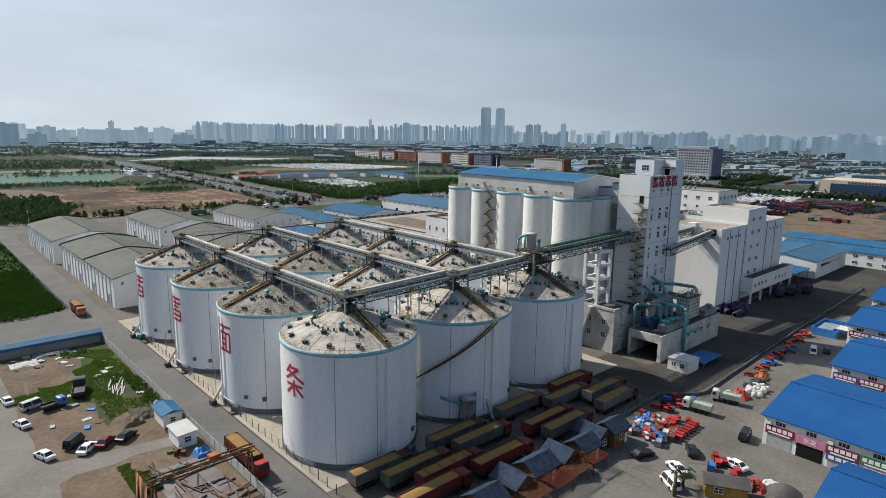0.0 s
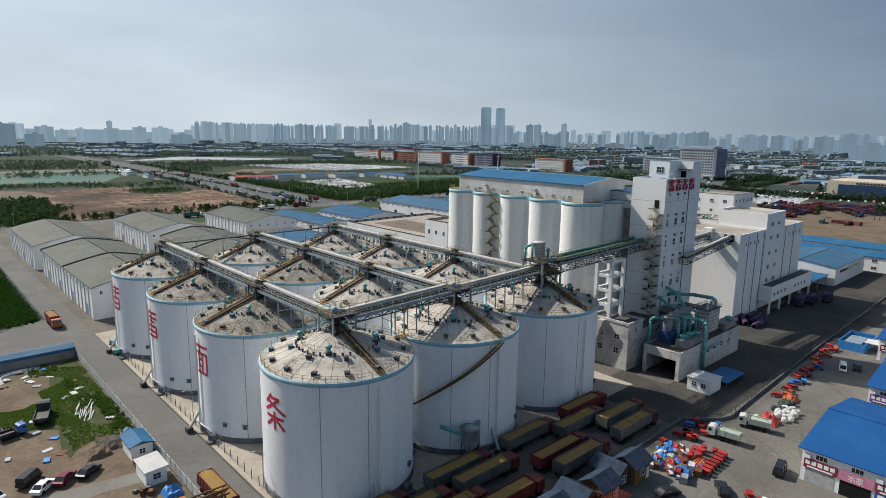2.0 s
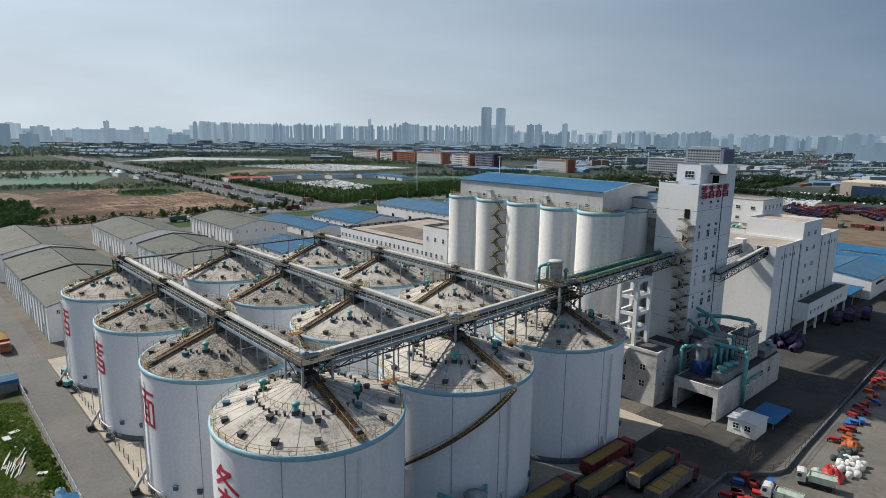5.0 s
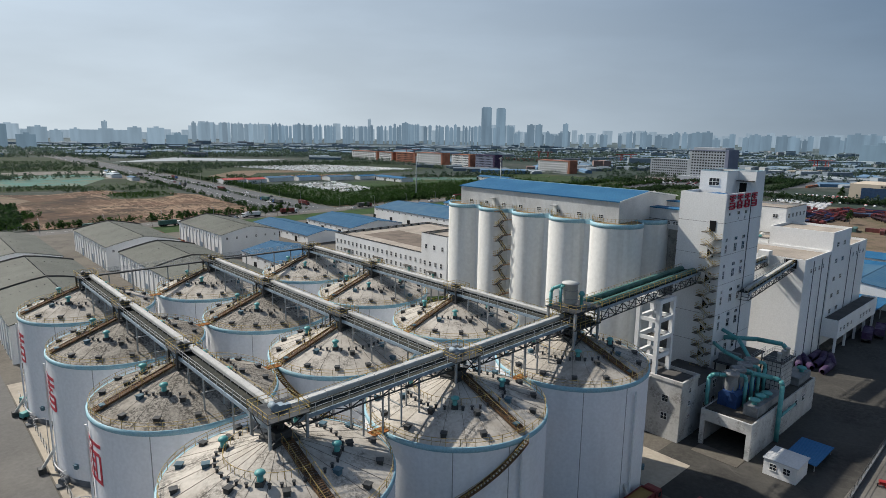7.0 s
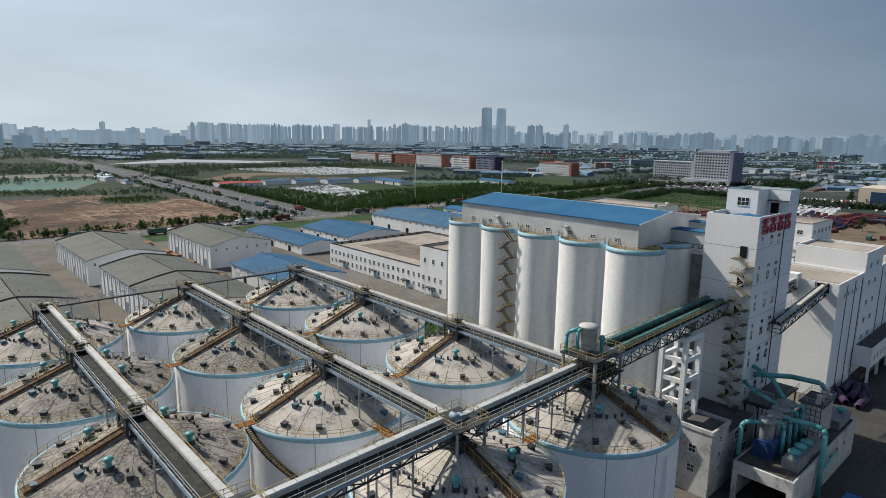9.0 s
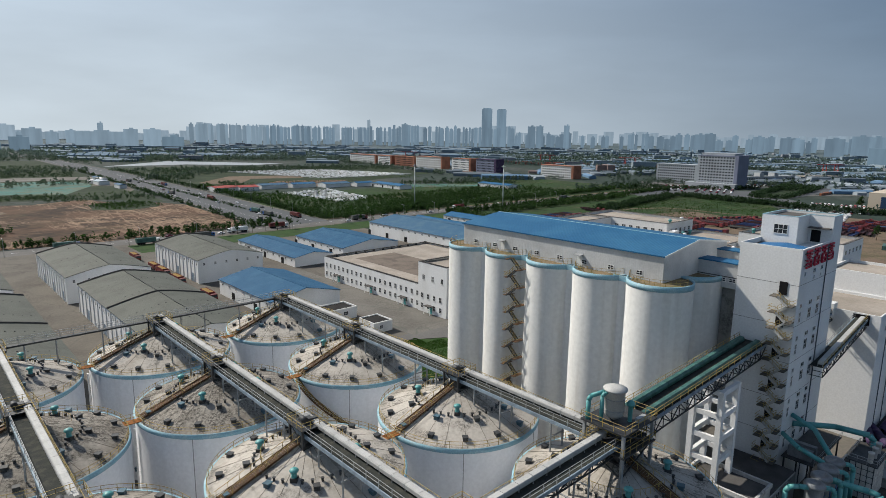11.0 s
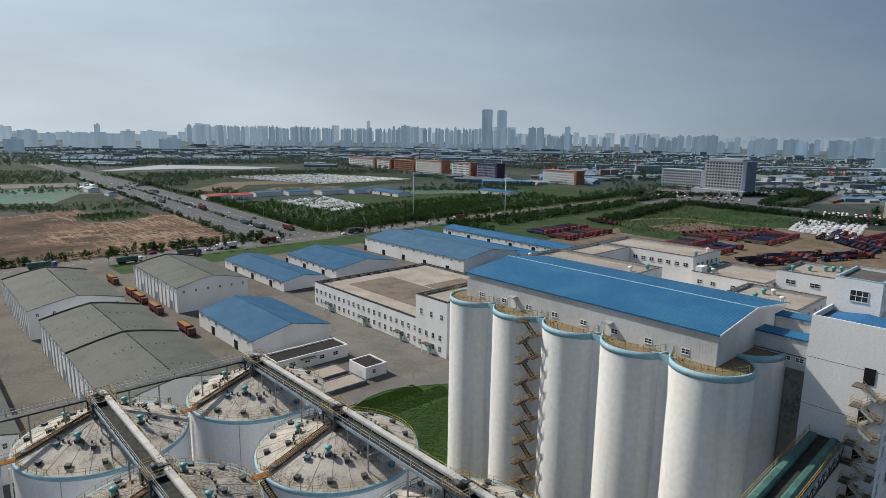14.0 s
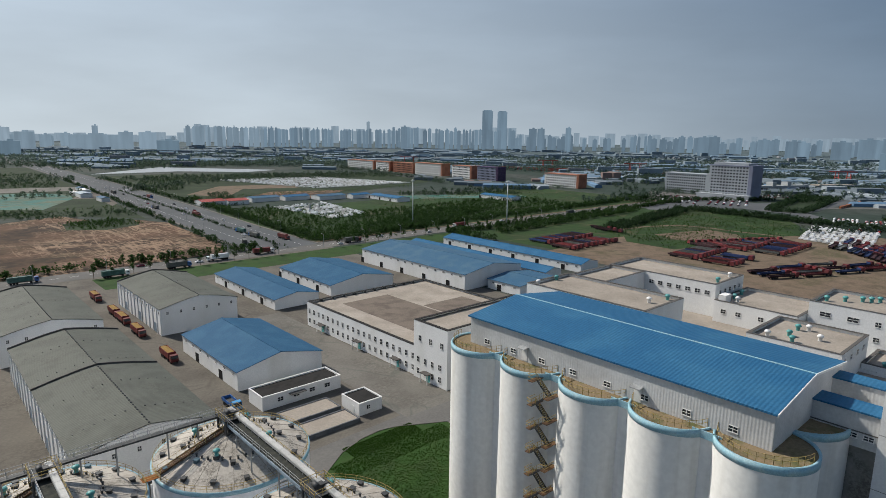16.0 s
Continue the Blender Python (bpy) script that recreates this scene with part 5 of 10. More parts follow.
for pts, r in ((((154.2, 83.6, 11.4), (153.0, 84.6, 11.6), (152.2, 85.6, 11.4), (151.9, 86.0, 10.6), (151.9, 86.0, 5.0)), 0.4),
               (((159.6, 82.0, 11.2), (160.6, 77.0, 11.2), (160.7, 75.6, 11.0), (160.6, 75.1, 10.2), (160.6, 75.1, GZ + 0.4)), 0.46),
               (((160.6, 75.0, 3.4), (170.0, 75.2, 3.4)), 0.26),
               (((163.0, 84.0, 12.0), (163.2, 88.0, 13.0), (166.0, 91.6, 13.4)), 0.4),
               (((166.4, 84.0, 12.0), (169.0, 87.5, 14.6), (170.0, 91.6, 15.6)), 0.42),
               (((171.0, 91.6, 13.6), (175.4, 86.0, 13.6), (176.6, 81.0, 13.5), (176.8, 80.2, 12.6), (176.8, 80.0, 7.0)), 0.5)):
    bm = bmesh.new()
    pipe(bm, pts, r, 14)
    part("duct", bm, TEAL, dk)
ct = thing("filter_rack", "dark steel rack stacked with pale filter boxes", "rack")
part("core", boxes((167.9, 78.0, GT - 0.1, 174.6, 81.6, 12.0)), DARK_STEEL, ct)
cell = mesh("filter_box", boxes((-0.08, -0.36, 0.08, 0.0, 0.36, 0.98)), COVER)
for lv in range(6):
    for k in range(8):
        put(ct, "filter_box", cell, (168.9 - 1.0 + k * 0.86 + 0.3, 78.0, GT + 0.5 + lv * 1.06), 90)
    for k in range(4):
        put(ct, "filter_box", cell, (167.9, 78.5 + k * 0.86, GT + 0.5 + lv * 1.06), 0)
part("top_deck", boxes((167.5, 77.6, 12.0, 175.0, 82.0, 12.12)), DARK_STEEL, ct)
for x in (168.8, 171.2, 173.6):
    bm = bmesh.new()
    lathe(bm, ((0.4, 0), (0.4, 1.6), (0.48, 1.65), (0.48, 1.85), (0, 1.95)), 14)
    part("stack", bm, COVER, ct).location = (x, 78.9, 12.12)
railing(ct, ((167.6, 77.7, 12.1), (174.9, 77.7, 12.1), (174.9, 81.9, 12.1), (167.6, 81.9, 12.1), (167.6, 77.7, 12.1)), step=1.6, mat=STEEL)
ft = thing("steel_platform", "dark steel access platform between tower and garage", "platform")
part("deck", boxes((166.0, 86.2, 9.0, 182.0, 91.4, 9.15)), DARK_STEEL, ft)
for x in (166.5, 174, 181.5):
    for y in (86.6, 91.0):
        part("post", boxes((x - 0.12, y - 0.12, GZ, x + 0.12, y + 0.12, 9.0)), DARK_STEEL, ft)
railing(ft, ((166.0, 86.2, 9.15), (182.0, 86.2, 9.15)), step=1.6, mat=STEEL)
for k, x in enumerate((185.2, 187.4)):
    part("tank", boxes((x - 18, 87.0, 9.15, x - 17, 90.8, 11.0)), CYCLONE_GREY, ft)


# ---- grey-roofed flat warehouses ----
def warehouse(name, label, x0, x1, y0, y1, eave, ridge, bays, fire=True, group="flat warehouses"):
    w = thing(name, label, "warehouse", group)
    xm = (x0 + x1) / 2
    part("wall", boxes((x0, y0 + 0.3, 0, x0 + 0.3, y1 - 0.3, eave)), WHITE, w)
    part("wall", boxes((x1 - 0.3, y0 + 0.3, 0, x1, y1 - 0.3, eave)), WHITE, w)
    prof = [(x0, 0), (x1, 0), (x1, eave)] + [(x1 + (x0 - x1) * k / 8, eave + (ridge - eave) * (1 - abs(k / 4 - 1) ** 1.25)) for k in range(1, 8)] + [(x0, eave)]
    for y in (y0, y1 - 0.3):
        bm = bmesh.new()
        prism(bm, prof, 1, y, y + 0.3)
        part("gable_wall", bm, WHITE, w)
    arc = [(x0 - 0.35 + (x1 - x0 + 0.7) * k / 8, eave + 0.06 + (ridge - eave) * (1 - abs(k / 4 - 1) ** 1.25)) for k in range(9)]
    bm = bmesh.new()
    lo = [[bm.verts.new((x, y, z)) for x, z in arc] for y in (y0 + 0.05, y1 - 0.05)]
    hi = [[bm.verts.new((x, y, z + 0.16)) for x, z in arc] for y in (y0 + 0.05, y1 - 0.05)]
    for k in range(8):
        bm.faces.new((hi[0][k], hi[0][k + 1], hi[1][k + 1], hi[1][k])), bm.faces.new((lo[0][k], lo[0][k + 1], lo[1][k + 1], lo[1][k]))
        for e in (0, 1):
            bm.faces.new((lo[e][k], lo[e][k + 1], hi[e][k + 1], hi[e][k]))
    for k in (0, 8):
        bm.faces.new((lo[0][k], lo[1][k], hi[1][k], hi[0][k]))
    part("roof", bm, GREY_ROOF, w, "curved grey-green sheet roof")
    for f in fire or ():
        bm = bmesh.new()
        prism(bm, [(x, z + 0.02) for x, z in arc] + [(x, z + 0.6) for x, z in reversed(arc)], 1, f - 0.2, f + 0.2)
        part("fire_wall", bm, FELT, w, "dark capped fire wall across the roof")
    pil = mesh("pilaster", boxes((-0.25, -0.22, 0, 0.0, 0.22, eave - 0.2)), WHITE)
    bm = bmesh.new()
    for i in range(int((y1 - y0) / 1.6)):
        y = y0 + 0.8 + i * 1.6
        box(bm, xm - 0.16, y - 0.16, ridge + 0.15, xm + 0.16, y + 0.16, ridge + 0.45)
        if i % 12 == 6:
            for q in range(1, 14):
                k = q / 14
                xx, zz = x0 + (x1 - x0) * k, eave + (ridge - eave) * (1 - abs(2 * k - 1) ** 1.25)
                box(bm, xx - 0.13, y - 0.13, zz + 0.1, xx + 0.13, y + 0.13, zz + 0.38)
    tagged(part("ridge_vents", bm, DARK_STEEL, w), kind="stuff")
    door = mesh("door", boxes((-0.08, -1.4, 0, 0.0, 1.4, 3.6)), material("grey_blue_door", (0.18, 0.24, 0.30), 0.6, vary=0.2) if "grey_blue_door" not in bpy.data.materials else bpy.data.materials["grey_blue_door"])
    step = (y1 - y0) / bays
    for i in range(bays + 1):
        y = min(max(y0 + i * step, y0 + 0.3), y1 - 0.3)
        put(w, "pilaster", pil, (x0, y, 0))
        if i < bays:
            window(w, (x0 - 0.02, y0 + (i + 0.5) * step, eave - 1.6), 0.9, 1.3, -90)
            if i % 4 == 1:
                put(w, "door", door, (x0, y0 + (i + 0.5) * step, 0))
    for i in range(6):
        window(w, (x0 + (x1 - x0) * (i + 0.5) / 6, y0 - 0.02, eave - 1.6), 0.9, 1.2, 0)
    return w


warehouse("warehouse", "long white grain warehouse with curved grey-green roof", 52.0, 81.5, 215.5, 294.5, 9.9, 13.0, 16, (254.5, 294.0))
warehouse("warehouse", "long white grain warehouse with curved grey-green roof", 50.8, 80.3, 304.0, 366.0, 9.9, 13.0, 13, ())
warehouse("warehouse", "long white grain warehouse with curved grey-green roof", 98.7, 128.2, 216.5, 299.5, 9.9, 13.0, 16, (260.5, 299.0))
warehouse("warehouse", "long white grain warehouse with curved grey-green roof", 97.6, 127.4, 313.0, 371.0, 9.9, 13.0, 13, (370.5,))
warehouse("warehouse", "white grain warehouse with curved grey-green roof", 146.3, 175.3, 313.4, 368.5, 9.9, 13.0, 12, (368.0,))


# ---- blue-roofed sheds ----
def shed(label, x0, x1, y0, y1, eave, ridge, roof, group="blue-roofed sheds", front=0, name="shed", along=1):
    """A gabled shed with its ridge along y (1) or x (0)."""
    s = thing(name, label, "shed", group)
    if along:
        xm = (x0 + x1) / 2
        for x in (x0, x1 - 0.2):
            part("wall", boxes((x, y0 + 0.2, 0, x + 0.2, y1 - 0.2, eave)), WHITE, s)
        for y in (y0, y1 - 0.2):
            bm = bmesh.new()
            prism(bm, ((x0, 0), (x1, 0), (x1, eave), (xm, ridge - 0.05), (x0, eave)), 1, y, y + 0.2)
            part("gable_wall", bm, WHITE, s)
        for sx in (-1, 1):
            e = x0 - 0.4 if sx < 0 else x1 + 0.4
            bm = bmesh.new()
            prism(bm, ((e, eave - 0.02), (xm, ridge), (xm, ridge + 0.18), (e, eave + 0.16)), 1, y0 - 0.3, y1 + 0.3)
            part("roof_slope", bm, roof, s)
        part("ridge_cap", boxes((xm - 0.3, y0 - 0.32, ridge + 0.1, xm + 0.3, y1 + 0.32, ridge + 0.28)), roof, s)
        n = max(2, int((y1 - y0) / 6))
        for i in range(n):
            window(s, (x0 - 0.02, y0 + (y1 - y0) * (i + 0.5) / n, eave - 1.3), 1.6, 0.9, -90)
            if i % 3 == 1:
                part("door", boxes((x0 - 0.1, y0 + (y1 - y0) * (i + 0.5) / n + 1.6, 0, x0, y0 + (y1 - y0) * (i + 0.5) / n + 4.2, 3.0)), DOOR_DARK, s)
    else:
        ym = (y0 + y1) / 2
        for y in (y0, y1 - 0.2):
            part("wall", boxes((x0 + 0.2, y, 0, x1 - 0.2, y + 0.2, eave)), WHITE, s)
        for x in (x0, x1 - 0.2):
            bm = bmesh.new()
            prism(bm, ((y0, 0), (y1, 0), (y1, eave), (ym, ridge - 0.05), (y0, eave)), 0, x, x + 0.2)
            part("gable_wall", bm, WHITE, s)
        for sy in (-1, 1):
            e = y0 - 0.4 if sy < 0 else y1 + 0.4
            bm = bmesh.new()
            prism(bm, ((e, eave - 0.02), (ym, ridge), (ym, ridge + 0.18), (e, eave + 0.16)), 0, x0 - 0.3, x1 + 0.3)
            part("roof_slope", bm, roof, s)
        part("ridge_cap", boxes((x0 - 0.32, ym - 0.3, ridge + 0.1, x1 + 0.32, ym + 0.3, ridge + 0.28)), roof, s)
    return s


shed("white shed with bright blue ribbed roof", 146.6, 174.6, 248.6, 292.6, 5.9, 9.0, SHED_BLUE)
shed("white shed with bright blue ribbed roof", 193.6, 214.8, 317.5, 381.0, 4.4, 6.4, SHED_BLUE)
shed("white shed with bright blue ribbed roof", 224.0, 260.0, 322.0, 371.5, 5.0, 8.0, SHED_BLUE)
shed("wide white shed with faded blue roof", 279.0, 320.0, 290.0, 376.0, 7.8, 11.0, FADED_ROOF)
shed("long narrow shed with bright blue roof", 325.0, 338.0, 277.0, 390.0, 4.6, 6.6, BLUE_ROOF_Y)
shed("long narrow shed with bright blue roof", 356.0, 372.0, 277.0, 390.0, 4.6, 6.6, BLUE_ROOF_Y)
shed("low shed with faded blue roof", 292.0, 322.0, 266.0, 287.0, 4.6, 6.2, FADED_ROOF)


# ---- office and flat-roofed blocks ----
def block(name, label, x0, x1, y0, y1, h, roof=FLAT_ROOF, rim=FELT, parapet=0.8, category="building", group="", tops=True):
    b = thing(name, label, category, group)
    part("wall", boxes((x0, y0, 0, x1, y1, h - parapet)), WHITE, b)
    t, wide = 0.35, {"black_coping_felt": 0.9, "white_window_frame": 0.02}.get(rim.name, 0.3)
    part("parapet", boxes((x0, y0, h - parapet, x1, y0 + t, h), (x0, y1 - t, h - parapet, x1, y1, h), (x0, y0 + t, h - parapet, x0 + t, y1 - t, h), (x1 - t, y0 + t, h - parapet, x1, y1 - t, h)), WHITE, b)
    part("coping", boxes((x0 - 0.06, y0 - 0.06, h, x1 + 0.06, y0 + t + wide, h + 0.1), (x0 - 0.06, y1 - t - wide, h, x1 + 0.06, y1 + 0.06, h + 0.1), (x0 - 0.06, y0 + t + wide, h, x0 + t + wide, y1 - t - wide, h + 0.1), (x1 - t - wide, y0 + t + wide, h, x1 + 0.06, y1 - t - wide, h + 0.1)), rim, b)
    part("roof", boxes((x0 + t, y0 + t, h - parapet, x1 - t, y1 - t, h - parapet + 0.08)), roof, b, "sun-bleached flat roof")
    return b


of = block("office_building", "long two-storey white office with rows of windows", 195.8, 256.0, 227.01, 293.6, 9.7, rim=BLACK_FELT)
WING_Y, WING_H = 227.0, 18.5
wg = block("office_wing", "higher white wing at the end of the office", 195.2, 242.0, 211.5, WING_Y, WING_H, rim=BLACK_FELT)
for r in ((206, 238, 228, 284), (229, 238, 250, 262)):
    part("roof_patch", boxes((r[0], r[1], 8.98, r[2], r[3], 9.0)), material("darker_roof_felt_patch", (0.17, 0.14, 0.115), 0.9, vary=0.3, scale=0.2, fine=2.0), of)
for i in range(24):
    y = 291.8 - i * 3.35
    for z in (2.4, 6.2):
        window(of, ((195.78 if y > 227 else 195.18), y, z), 1.3, 1.9, -90)
for y in (282, 258, 236, 220):
    x = 195.8 if y > 230 else 195.2
    part("porch", boxes((x - 2.0, y - 1.8, 3.0, x, y + 1.8, 3.25)), FELT, of)
    part("porch_post", boxes((x - 1.9, y - 1.7, 0, x - 1.7, y - 1.5, 3.0)), WHITE, of)
    part("porch_post", boxes((x - 1.9, y + 1.5, 0, x - 1.7, y + 1.7, 3.0)), WHITE, of)
    part("door", boxes((x - 0.08, y - 0.9, 0, x, y + 0.9, 2.4)), TEAL, of)
for i in range(10):
    part("roof_vent", boxes((201 + i * 5.2, 291.6, 9.0, 201.7 + i * 5.2, 292.3, 10.2)), DARK_STEEL, of)
for y in (224.0, 219.0, 214.0):
    window(wg, (195.18, y, 13.2), 1.3, 1.9, -90)
an = block("annex", "low white annex with dark felt roof", 147.6, 172.6, 234.0, 242.4, 4.0, BLACK_FELT, FRAME, 0.4)
for x in (153, 158, 163, 168):
    window(an, (x, 233.98, 2.2), 1.8, 1.3, 0)
part("porch", boxes((155.5, 232.4, 3.0, 160.5, 234.0, 3.2)), FELT, an)
ks = block("kiosk", "small white pump house with dark flat roof", 166.0, 173.6, 214.6, 223.2, 3.5, BLACK_FELT, FRAME, 0.3)
window(ks, (169.0, 214.58, 1.9), 1.2, 1.2, 0)
part("door", boxes((165.92, 217, 0, 166.0, 218.2, 2.2)), FRAME, ks)
for y0, y1 in ((212.0, 219.4), (221.4, 229.0)):
    tk = thing("settling_tank", "sunken concrete settling tank with brown cover", "tank", "settling tanks")
    part("rim", boxes((149.0, y0, 0, 164.6, y0 + 0.4, 1.1), (149.0, y1 - 0.4, 0, 164.6, y1, 1.1), (149.0, y0 + 0.4, 0, 149.4, y1 - 0.4, 1.1), (164.2, y0 + 0.4, 0, 164.6, y1 - 0.4, 1.1)), PLINTH, tk)
    part("cover", boxes((149.4, y0 + 0.4, 0, 164.2, y1 - 0.4, 0.9)), FLAT_ROOF, tk)
def wing(label, x0, x1, y0, y1, h, rim=FELT):
    return block("mill_wing", label, x0, x1, y0, y1, h, FLAT_ROOF, rim, group="mill wings")


b2 = wing("white mill wing with pale flat roof and dark coping", 241.5, 259.6, 155.4, 188.5, 36.5)
b3 = wing("white mill wing with pale flat roof and dark coping", 203.2, 221.2, 154.3, 189.2, 36.5)
wing("recessed white link with pale flat roof", 221.25, 241.45, 176.4, 188.2, 36.4)
b4 = wing("lower white mill wing with pale flat roof", 238.0, 259.0, 133.6, 154.0, 33.2, FELT)
b5 = wing("white mill wing with dark coping and windows", 243.6, 262.0, 105.4, 133.3, 36.5, FELT)
b6 = wing("white annex on the mill roof with teal ventilators", 215.4, 234.6, 118.4, 136.8, 33.5)
bs = wing("flat mill roof between the wings", 221.3, 243.4, 137.0, 176.2, 28.2, FELT)
bt = wing("flat mill roof between the wings", 230.4, 243.4, 105.2, 118.2, 28.2, FELT)
for i in range(7):
    window(b2, (241.48, 157.6 + i * 2.75, 33.9), 1.5, 1.2, -90)
for i in range(5):
    window(b2, (244.5 + i * 3.1, 155.38, 33.9), 1.2, 1.2, 0)
    window(b5, (246 + i * 3.4, 105.38, 34.0), 1.3, 1.4, 0)
for i, (y, w) in enumerate(((129.6, 2.4), (123.8, 2.4), (118.8, 1.3), (113.6, 1.6), (108.6, 1.6))):
    window(b5, (243.58, y, 33.8), w, 1.2, -90)
    if i > 1:
        window(b5, (243.58, y, 30.2), 1.3, 1.1, -90)
for y in (151.4, 147.6, 142.0):
    window(b4, (237.98, y, 30.6), 1.4, 1.2, -90)
for i in range(4):
    window(b6, (217.8 + i * 4.4, 118.38, 31.6), 1.3, 1.2, 0)
part("roof_hatch", boxes((239.0, 151.5, 32.5, 242.4, 153.4, 34.6)), WHITE, b4)
bm = bmesh.new()
lathe(bm, ((0.42, 0), (0.42, 0.85), (0.6, 0.95), (0.68, 1.2), (0.42, 1.5), (0, 1.58)), 14)
cowl = mesh("roof_ventilator", bm, TEAL)
bm = bmesh.new()
lathe(bm, ((0.42, 0), (0.42, 0.85), (0.6, 0.95), (0.68, 1.2), (0.42, 1.5), (0, 1.58)), 14)
cowl_w = mesh("roof_ventilator", bm, WHITE)
for x, y, z in ((218.6, 133.6, 32.7), (222.4, 130.4, 32.7), (228.4, 130.6, 32.7), (229.8, 128.8, 32.7), (224.0, 124.8, 32.7), (218.6, 128.6, 32.7), (252.4, 128.0, 35.7), (255.4, 125.0, 35.7), (256.6, 123.4, 35.7), (249.4, 131.2, 35.7), (258.4, 122.0, 35.7), (206.0, 187.6, 35.7), (214.2, 187.8, 35.7), (219.0, 157.4, 35.7), (213.0, 159.0, 35.7), (247.6, 157.6, 35.7), (256.8, 158.2, 35.7), (243.6, 150.2, 32.4), (246.0, 152.0, 32.4), (252.0, 152.6, 32.4), (233.2, 142.0, 27.4), (232.0, 108.4, 27.4), (233.6, 110.4, 27.4), (235.2, 112.4, 27.4), (232.6, 114.4, 27.4), (236.6, 109.4, 27.4)):
    v = tagged(new("roof_ventilator", cowl if (int(x) + int(y)) % 3 else cowl_w), "teal mushroom ventilator on a flat roof" if (int(x) + int(y)) % 3 else "white mushroom ventilator on a flat roof", "ventilator", "roof ventilators")
    v.location = (x, y, z)
LAWN_EDGE = ((137, 191), (145.5, 197), (152, 201.5), (159, 204), (165, 204.6), (170, 203.6), (182, 197), (184, 165))
kb = thing("lawn_kerb", "pale concrete kerb round the lawn", "kerb")
for (ax, ay), (bx, by) in zip(LAWN_EDGE, LAWN_EDGE[1:]):
    bm = bmesh.new()
    beam(bm, (ax, ay, 0.08), (bx, by, 0.08), 0.22, 0.16)
    part("kerb_stone", bm, PALE_CONCRETE, kb)
sheet("inner_road", ROAD_GREY, ((136, 160), (194.5, 160), (194.5, 232), (176, 232), (175, 208), (146, 207), (134, 200)), 0.015, "grey asphalt drive round the lawn", "road")
sheet("inner_road_2", PALE_CONCRETE, rect(175.5, 206, 195.1, 316), 0.026, "pale worn concrete drive before the office", "road")


# ---- vehicles ----
def wheel_mesh(r, w):
    bm = bmesh.new()
    tube(bm, (0, -w / 2, 0), (0, w / 2, 0), r, 14)
    tube(bm, (0, -w / 2 - 0.01, 0), (0, w / 2 + 0.01, 0), r * 0.45, 8)
    return mesh("wheel", bm, TYRE)


CAR_WHEEL, LORRY_WHEEL = wheel_mesh(0.33, 0.22), wheel_mesh(0.52, 0.35)
CAR_MESH = {}


def car(x, y, turn, paint, label, van=False, group="parked cars"):
    """A car that faces +x at turn 0."""
    c = thing("car" if not van else "van", label, "car", group, at=(x, y, 0.03), turn=turn)
    key = (paint.name, van)
    if key not in CAR_MESH:
        h = 0.45 if van else 0.0
        side = ((-2.2, 0.3), (2.2, 0.3), (2.25, 0.62), (2.05, 0.8), (1.15, 0.93), (-1.9, 0.98), (-2.22, 0.85))
        roof = ((-1.75, 0.95), (1.2, 0.92), (0.45, 1.42 + h), (-1.05, 1.45 + h)) if not van else ((-2.1, 0.95), (1.9, 0.92), (1.35, 1.85), (-2.05, 1.9))
        bm = bmesh.new()
        prism(bm, side, 1, -0.86, 0.86)
        bmesh.ops.bevel(bm, geom=[e for e in bm.edges if abs(e.verts[0].co.y - e.verts[1].co.y) < 0.01], offset=0.09, segments=1)
        body = mesh("body", bm, paint)
        bm = bmesh.new()
        lo, hi = [bm.verts.new((p[0], s * 0.78, p[1])) for s in (-1, 1) for p in roof[:2]], [bm.verts.new((p[0], s * 0.62, p[1])) for s in (-1, 1) for p in roof[2:]]
        a, b, cc, d = lo[0], lo[1], lo[3], lo[2]
        e, f, g, hh = hi[0], hi[1], hi[3], hi[2]
        for face in ((a, b, e, f), (d, cc, hh, g), (b, cc, hh, e), (a, d, g, f), (f, e, hh, g)):
            bm.faces.new(face)
        cab = mesh("windows", bm, GLASS)
        bm = bmesh.new()
        xs = (roof[3][0] - 0.03, roof[2][0] + 0.03)
        box(bm, xs[0], -0.63, roof[3][1] - 0.04, xs[1], 0.63, roof[3][1] + 0.03)
        for s in (-1, 1):
            for x0, x1, z1 in ((roof[0][0], roof[3][0], roof[3][1]), (roof[1][0], roof[2][0], roof[2][1]), (-0.35, -0.35, roof[3][1])):
                beam(bm, (x0, s * 0.79, 0.95), (x1, s * 0.63, z1), 0.1)
        CAR_MESH[key] = body, cab, mesh("roof", bm, paint)
    for nm, me in zip(("body", "windscreen", "roof"), CAR_MESH[key]):
        put(c, nm, me)
    for wx in (-1.35, 1.35):
        for wy in (-0.8, 0.8):
            put(c, "wheel", CAR_WHEEL, (wx, wy, 0.33))
    return c


LORRY = {}


